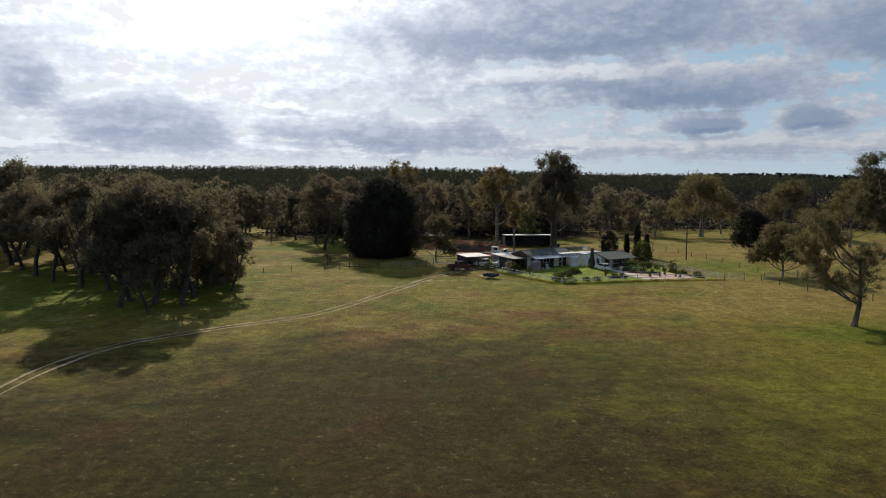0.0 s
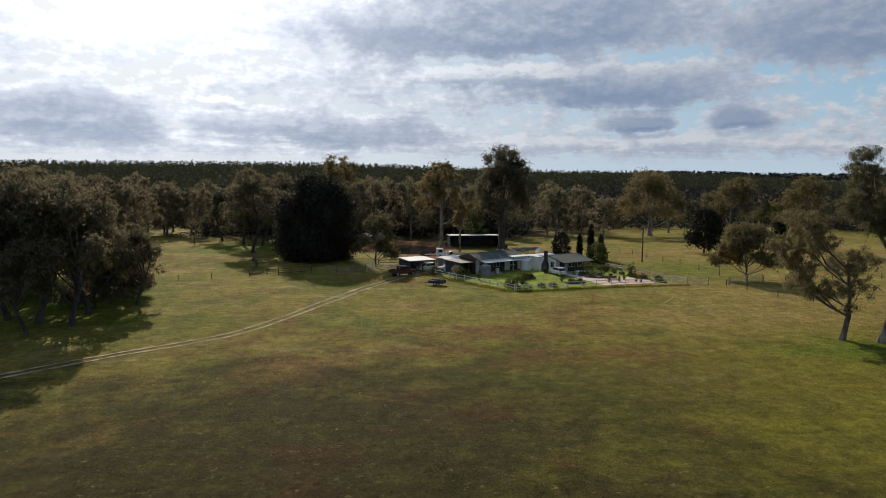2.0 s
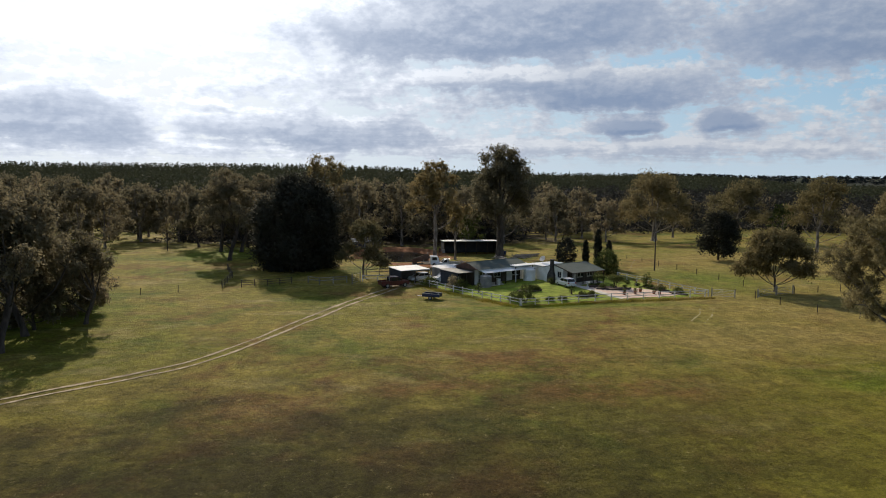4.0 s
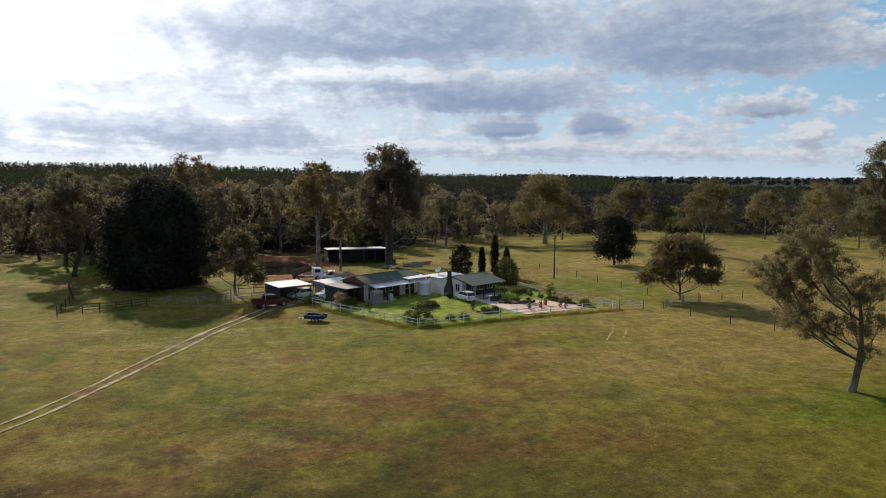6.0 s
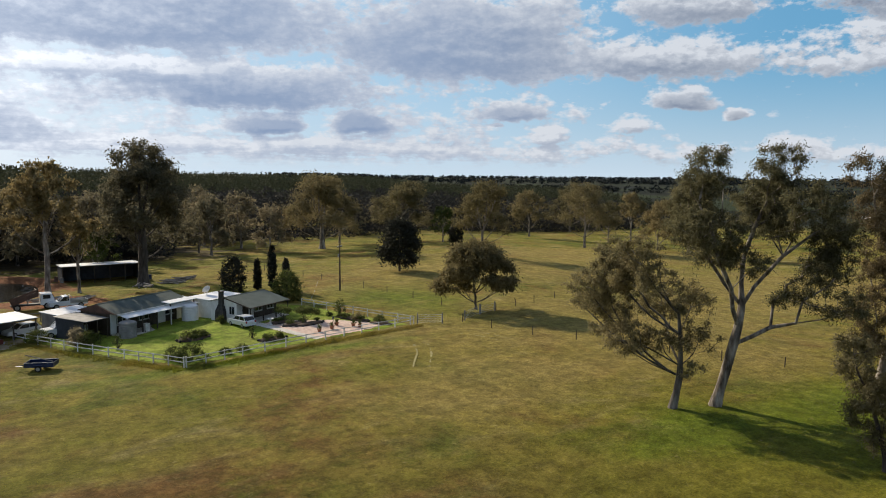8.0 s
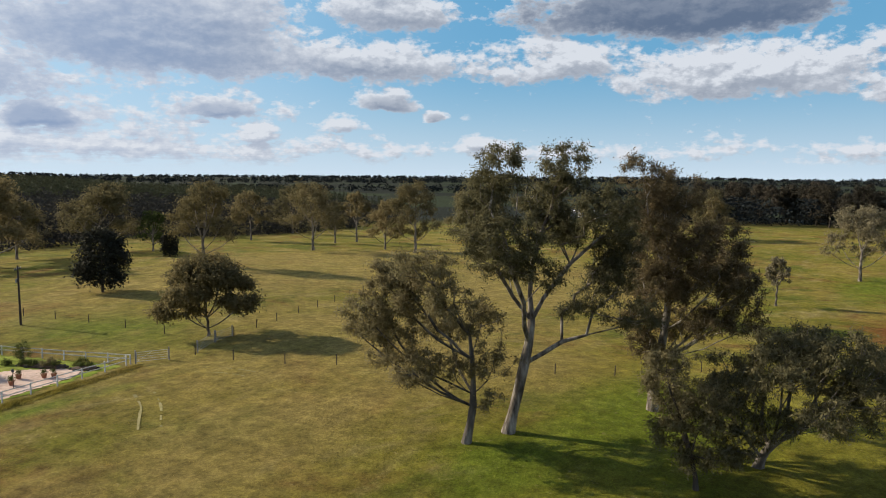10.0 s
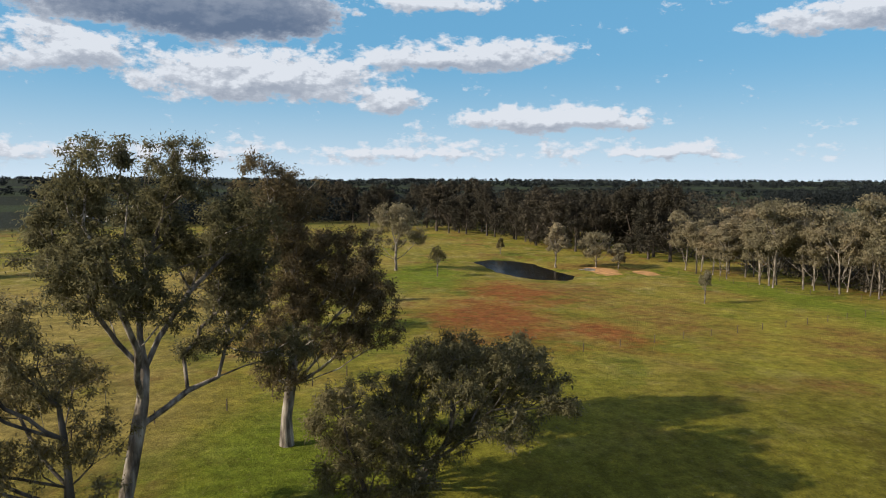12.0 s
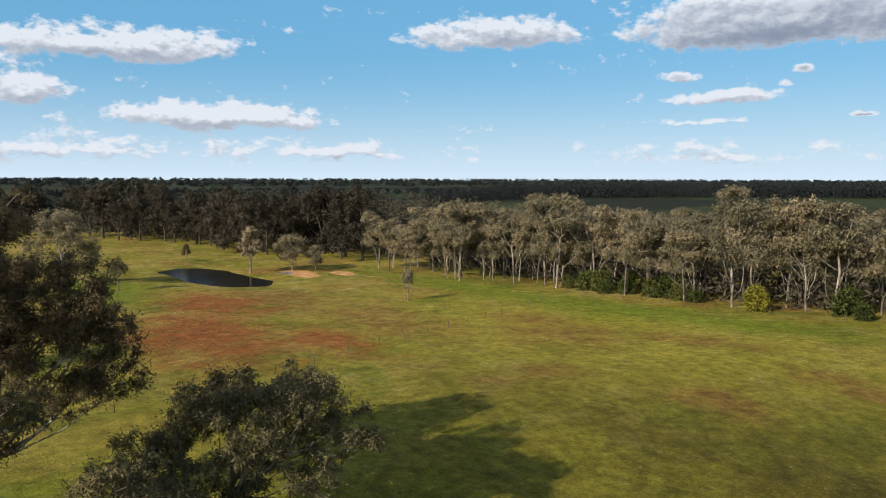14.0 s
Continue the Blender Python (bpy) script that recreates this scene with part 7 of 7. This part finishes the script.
def utility(label, x, y, turn, paint, tray=None, dual=True, name="utility_truck"):
    """A pickup: cab ahead, open tray behind; its nose points along local x."""
    ob = thing(name, label, "pickup", on_ground(x, y), turn)
    part("body", smooth_box(side([(-2.45, 0.45), (2.35, 0.42), (2.42, 0.75), (2.30, 1.00), (1.25, 1.10), (-0.95 if dual else -0.2, 1.10), (-0.95 if dual else -0.2, 0.72), (-2.45, 0.72)], -0.88, 0.88), 0.05), paint, ob)
    back = -0.95 if dual else -0.15
    part("window", smooth_box(side([(back, 1.08), (1.25, 1.06), (0.62, 1.66), (back + 0.1, 1.70)], -0.78, 0.78), 0.05), GLASS_DARK, ob, "dark cab glass")
    part("roof", smooth_box(side([(back + 0.04, 1.66), (0.66, 1.63), (0.52, 1.74), (back + 0.16, 1.78)], -0.76, 0.76), 0.04), paint, ob)
    for s in (-1, 1):
        for x0, x1 in ((1.20, 0.60), (0.18, 0.14), (back + 0.02, back + 0.08)):
            part("pillar", bar((x0, s * 0.80, 1.08), (x1, s * 0.75, 1.68), 0.04, 0.09), paint, ob)
        part("tray_side", box(-2.48, s * 0.88 - 0.03, 0.72, back - 0.06, s * 0.88 + 0.03, 1.14, 0.01), tray or paint, ob)
        part("headlight", box(2.24, s * 0.62 - 0.16, 0.76, 2.40, s * 0.62 + 0.16, 0.94, 0.02), LAMP_CLEAR, ob)
        part("taillight", box(-2.52, s * 0.80 - 0.07, 0.78, -2.44, s * 0.80 + 0.07, 1.08, 0.02), LAMP_RED, ob)
        for xx in (-1.55, 1.55):
            wheel(ob, xx, s * 0.80, 0.37, 0.24)
    part("tailgate", box(-2.51, -0.85, 0.74, -2.45, 0.85, 1.12, 0.01), tray or paint, ob)
    part("bumper", smooth_box(box(2.34, -0.86, 0.44, 2.54, 0.86, 0.66), 0.04), STEEL, ob)
    part("roll_bar", tube((back - 0.25, -0.75, 1.12), (back - 0.2, -0.72, 1.78), 0.035), STEEL, ob)
    part("roll_bar", tube((back - 0.25, 0.75, 1.12), (back - 0.2, 0.72, 1.78), 0.035), STEEL, ob)
    part("roll_bar", tube((back - 0.2, -0.74, 1.76), (back - 0.2, 0.74, 1.76), 0.035), STEEL, ob)
    return ob


hatchback("silver-white hatchback parked on a lawn beside a path", 30.7, 133.7, 106, SILVER_CAR)
hatchback("white hatchback parked inside a dark carport", 8.2, 145.0, 205, WHITE_CAR)
utility("dark red dual-cab pickup parked in tree shade", 3.6, 138.8, 24, RED_PAINT)
utility("white single-cab pickup parked on dry grass", 14.6, 160.4, 186, WHITE_CAR, STEEL, False)
utility("white pickup with a loaded tray beside a grey shed", 12.2, 142.0, 190, WHITE_CAR, STEEL, False)


def tip_truck():
    ob = thing("tip_truck", "white-cabbed tip truck with raised rusty tray", "truck", on_ground(10.4, 161.6), 2)
    part("chassis", box(-2.6, -0.45, 0.55, 2.3, 0.45, 0.78, 0.02), DARK_WALL, ob)
    cab = part("cab", smooth_box(side([(0.9, 0.6), (2.6, 0.6), (2.62, 1.4), (2.35, 2.15), (0.95, 2.2)], -0.95, 0.95), 0.06), WHITE_CAR, ob, "white cab")
    part("windscreen", side([(2.50, 1.45), (2.66, 1.45), (2.42, 2.08), (2.28, 2.08)], -0.82, 0.82), GLASS_DARK, cab)
    for s in (-1, 1):
        part("side_window", box(1.25, s * 0.955 - 0.012, 1.45, 2.15, s * 0.955 + 0.012, 2.0), GLASS_DARK, cab)
        for xx in (-1.9, 1.75):
            wheel(ob, xx, s * 0.85, 0.45, 0.28)
    tray = bmesh.new()
    for b in (box(-3.3, -1.0, 0.0, 0.2, 1.0, 0.08), box(-3.3, -1.0, 0.08, 0.2, -0.94, 0.62), box(-3.3, 0.94, 0.08, 0.2, 1.0, 0.62), box(0.12, -0.94, 0.08, 0.2, 0.94, 0.9)):
        me = bpy.data.meshes.new("tmp")
        b.to_mesh(me), b.free()
        tray.from_mesh(me)
        bpy.data.meshes.remove(me)
    tray.transform(Matrix.Translation((0.6, 0, 1.9)) @ pose(0, 0, 0, 0, -20, 0))
    part("tray", tray, RUSTY, ob, "raised rust-brown tray")
    part("ram", tube((-0.6, 0, 0.8), (-0.2, 0, 1.7), 0.07), STEEL, ob)


tip_truck()


def box_trailer():
    ob = thing("box_trailer", "blue box trailer with pole across it on grass", "trailer", on_ground(8.8, 126.9), -24)
    part("floor", box(-1.3, -0.75, 0.42, 1.3, 0.75, 0.48), BLUE_PAINT, ob)
    for y0 in (-0.75, 0.71):
        part("side_panel", box(-1.3, y0, 0.48, 1.3, y0 + 0.04, 0.86, 0.01), BLUE_PAINT, ob)
    for x0 in (-1.3, 1.26):
        part("end_panel", box(x0, -0.71, 0.48, x0 + 0.04, 0.71, 0.86, 0.01), BLUE_PAINT, ob)
    for y0 in (-0.75, 0.75):
        part("top_rail", tube((-1.3, y0, 0.88), (1.3, y0, 0.88), 0.025), STEEL, ob)
    part("drawbar", tube((-1.3, -0.5, 0.44), (-2.3, 0.0, 0.40), 0.04), BLUE_PAINT, ob)
    part("drawbar", tube((-1.3, 0.5, 0.44), (-2.3, 0.0, 0.40), 0.04), BLUE_PAINT, ob)
    for s in (-1, 1):
        part("mudguard", box(-0.42, s * 0.88 - 0.12, 0.62, 0.42, s * 0.88 + 0.12, 0.67, 0.02), BLUE_PAINT, ob)
        wheel(ob, 0.0, s * 0.88, 0.3, 0.18)


box_trailer()
pl = thing("timber_pole", "pale timber pole laid across a blue trailer", "pole", on_ground(8.8, 126.9, 0.95), -24)
part("pole", tube((-1.6, 0.5, 0.42), (1.2, -0.5, 0.0), 0.045, 0.035), GREY_TIMBER, pl)


# ---- farmyard clutter ----
def log_heap(label, x, y, n, size, seed):
    rng = random.Random(seed)
    ob = thing("log_heap", label, "log pile", on_ground(x, y), rng.uniform(0, 180))
    for i in range(n):
        a, c = rng.uniform(-0.6, 0.6), (rng.uniform(-size, size) * 0.6, rng.uniform(-size, size) * 0.5, 0.12 + 0.1 * i / n * size + rng.uniform(0, 0.25) * (i > n / 2))
        ln = size * rng.uniform(0.5, 1.0)
        part("log", tube((c[0] - math.cos(a) * ln, c[1] - math.sin(a) * ln, c[2]), (c[0] + math.cos(a) * ln, c[1] + math.sin(a) * ln, c[2] + rng.uniform(-0.1, 0.25)), rng.uniform(0.07, 0.14), 0.08, 7), GREY_TIMBER, ob)


log_heap("heap of grey logs and branches near a shed", 27.6, 176.4, 14, 1.9, 401)
log_heap("heap of grey branches under a huge gum", 32.6, 178.6, 16, 2.0, 402)
log_heap("heap of cut branches on dry grass", 17.6, 166.4, 12, 1.6, 403)
log_heap("heap of old timber beside a dam", 12.6, 167.4, 12, 1.8, 404)
log_heap("heap of timber offcuts near a shed", 36.0, 182.0, 12, 1.8, 405)
log_heap("heap of fallen branches on bare soil", 216.0, 12.0, 10, 2.0, 406)


def drum(x, y, k):
    ob = thing("steel_drum", "weathered steel drum beside a shed", "drum", on_ground(x, y))
    part("drum", revolve([(0.29, 0.0), (0.30, 0.29), (0.315, 0.30), (0.30, 0.31), (0.30, 0.59), (0.315, 0.60), (0.30, 0.61), (0.29, 0.88), (0.27, 0.88), (0.26, 0.86)], 18), (RUSTY, GREY_SHEET, BLUE_PAINT)[k % 3], ob)


for k, (x, y) in enumerate(((15.6, 186.0), (16.4, 185.6), (30.8, 186.2), (11.4, 147.6), (17.4, 148.4))):
    drum(x, y, k)


def small_tank_stand():
    ob = thing("old_shed", "old dark slab hut in trees beyond a dam", "shed", on_ground(-2.0, 200.0), 12)
    part("wall", box(-3.0, -2.0, -0.2, 3.0, 2.0, 2.2, 0.02), DARK_WALL, ob)
    roof_slab("roof", GREY_SHEET, ob, -3.3, 3.3, [(-2.3, 2.25), (0.0, 2.95), (2.3, 2.25)], 0.06, "grey sheet roof")
    part("door", box(-0.5, -2.06, 0.0, 0.5, -1.99, 1.95), TIMBER, ob)


small_tank_stand()


# ---- grass ----
def build_grass():
    """Tussocks over the nearer pasture: loose sheaves of single blades, thinning out with distance."""
    rs = np.random.RandomState(17)
    n = 54000
    x, y = rs.uniform(-60, 125, n), rs.uniform(10, 135, n)
    far = np.hypot((x - 32) / 92, (y - 70) / 64)
    keep = (rs.uniform(size=n) > (far - 0.35) * 1.5) & ~((x > 5) & (y > 118) & (x < 53))
    x, y = x[keep], y[keep]
    z = np.array([terrain(a, b) for a, b in zip(x, y)])
    n, k = len(x), 5
    h = rs.uniform(0.04, 0.11, (n, 1)) * np.where(rs.uniform(size=(n, 1)) < 0.06, 1.4, 1.0) * rs.uniform(0.6, 1.2, (n, k))
    a = rs.uniform(0, 2 * np.pi, (n, k))
    sp = rs.uniform(0.02, 0.30, (n, k))
    bx, by = x[:, None] + np.cos(a) * sp, y[:, None] + np.sin(a) * sp
    lean = rs.uniform(1.2, 2.6, (n, k)) * h
    w = rs.uniform(0.02, 0.05, (n, k))
    t = a + rs.normal(0, 0.8, (n, k))
    p = np.empty((n, k, 3, 3))
    nx, ny = -np.sin(t) * w, np.cos(t) * w
    p[..., 0, :] = np.stack([bx - nx, by - ny, np.broadcast_to(z[:, None] - 0.02, (n, k))], -1)
    p[..., 1, :] = np.stack([bx + nx, by + ny, np.broadcast_to(z[:, None] - 0.02, (n, k))], -1)
    p[..., 2, :] = np.stack([bx + np.cos(t) * lean, by + np.sin(t) * lean, z[:, None] + h], -1)
    flip = np.cross(p[..., 1, :] - p[..., 0, :], p[..., 2, :] - p[..., 0, :])[..., 2] < 0
    p[flip] = p[flip][:, [1, 0, 2]]
    me = bpy.data.meshes.new("grass")
    me.from_pydata(p.reshape(-1, 3).tolist(), [], np.arange(n * k * 3).reshape(-1, 3).tolist())
    me.materials.append(BLADES)
    me.polygons.foreach_set("use_smooth", [True] * (n * k))
    up = np.tile(np.array([0.0, 0.0, 1.0]), (n * k * 3, 1)) + rs.normal(0, 0.2, (n * k * 3, 3))
    up /= np.linalg.norm(up, axis=1)[:, None]
    me.normals_split_custom_set_from_vertices(up.tolist())
    tagged(new("grass", me), "tussocky dry and green pasture grass", "grass", kind="stuff")



def build_fringe():
    """Long unmown grass standing along the outside of the garden fence."""
    rs = np.random.RandomState(23)
    line = np.array([(7.0, 141.6), (12.2, 132.2), (15.8, 126.2), (20.4, 119.2), (26.6, 120.2), (34.2, 121.5), (42.0, 123.1), (50.6, 124.8)])
    seg = np.linalg.norm(np.diff(line, axis=0), axis=1)
    n, k = 4200, 4
    i = rs.choice(len(seg), n, p=seg * np.where(line[1:, 1] < 125, 1.0, 0.45) / (seg * np.where(line[1:, 1] < 125, 1.0, 0.45)).sum())
    p = line[i] + (line[i + 1] - line[i]) * rs.uniform(size=(n, 1))
    d = (line[i + 1] - line[i]) / seg[i][:, None]
    p = p + np.stack([d[:, 1], -d[:, 0]], 1) * np.abs(rs.normal(0.1, 0.55, (n, 1)))
    z = np.array([terrain(a, b) for a, b in p])
    lush = np.array([0.45 + 0.9 * noise.noise((a * 0.55, b * 0.55, 2.0)) for a, b in p])[:, None]
    h = rs.uniform(0.10, 0.30, (n, 1)) * np.clip(lush + 0.25, 0.15, 1.3) * rs.uniform(0.7, 1.2, (n, k))
    a = rs.uniform(0, 2 * np.pi, (n, k))
    bx, by = p[:, :1] + np.cos(a) * 0.12, p[:, 1:] + np.sin(a) * 0.12
    w = rs.uniform(0.03, 0.06, (n, k))
    v = np.empty((n, k, 3, 3))
    v[..., 0, :] = np.stack([bx + np.sin(a) * w, by - np.cos(a) * w, np.broadcast_to(z[:, None] - 0.02, (n, k))], -1)
    v[..., 1, :] = np.stack([bx - np.sin(a) * w, by + np.cos(a) * w, np.broadcast_to(z[:, None] - 0.02, (n, k))], -1)
    v[..., 2, :] = np.stack([bx + np.cos(a) * h * 0.7, by + np.sin(a) * h * 0.7, z[:, None] + h], -1)
    me = bpy.data.meshes.new("long_grass")
    me.from_pydata(v.reshape(-1, 3).tolist(), [], np.arange(n * k * 3).reshape(-1, 3).tolist())
    me.materials.append(BLADES)
    tagged(new("long_grass", me), "long unmown grass along a garden fence", "grass", kind="stuff")


build_grass()
build_fringe()
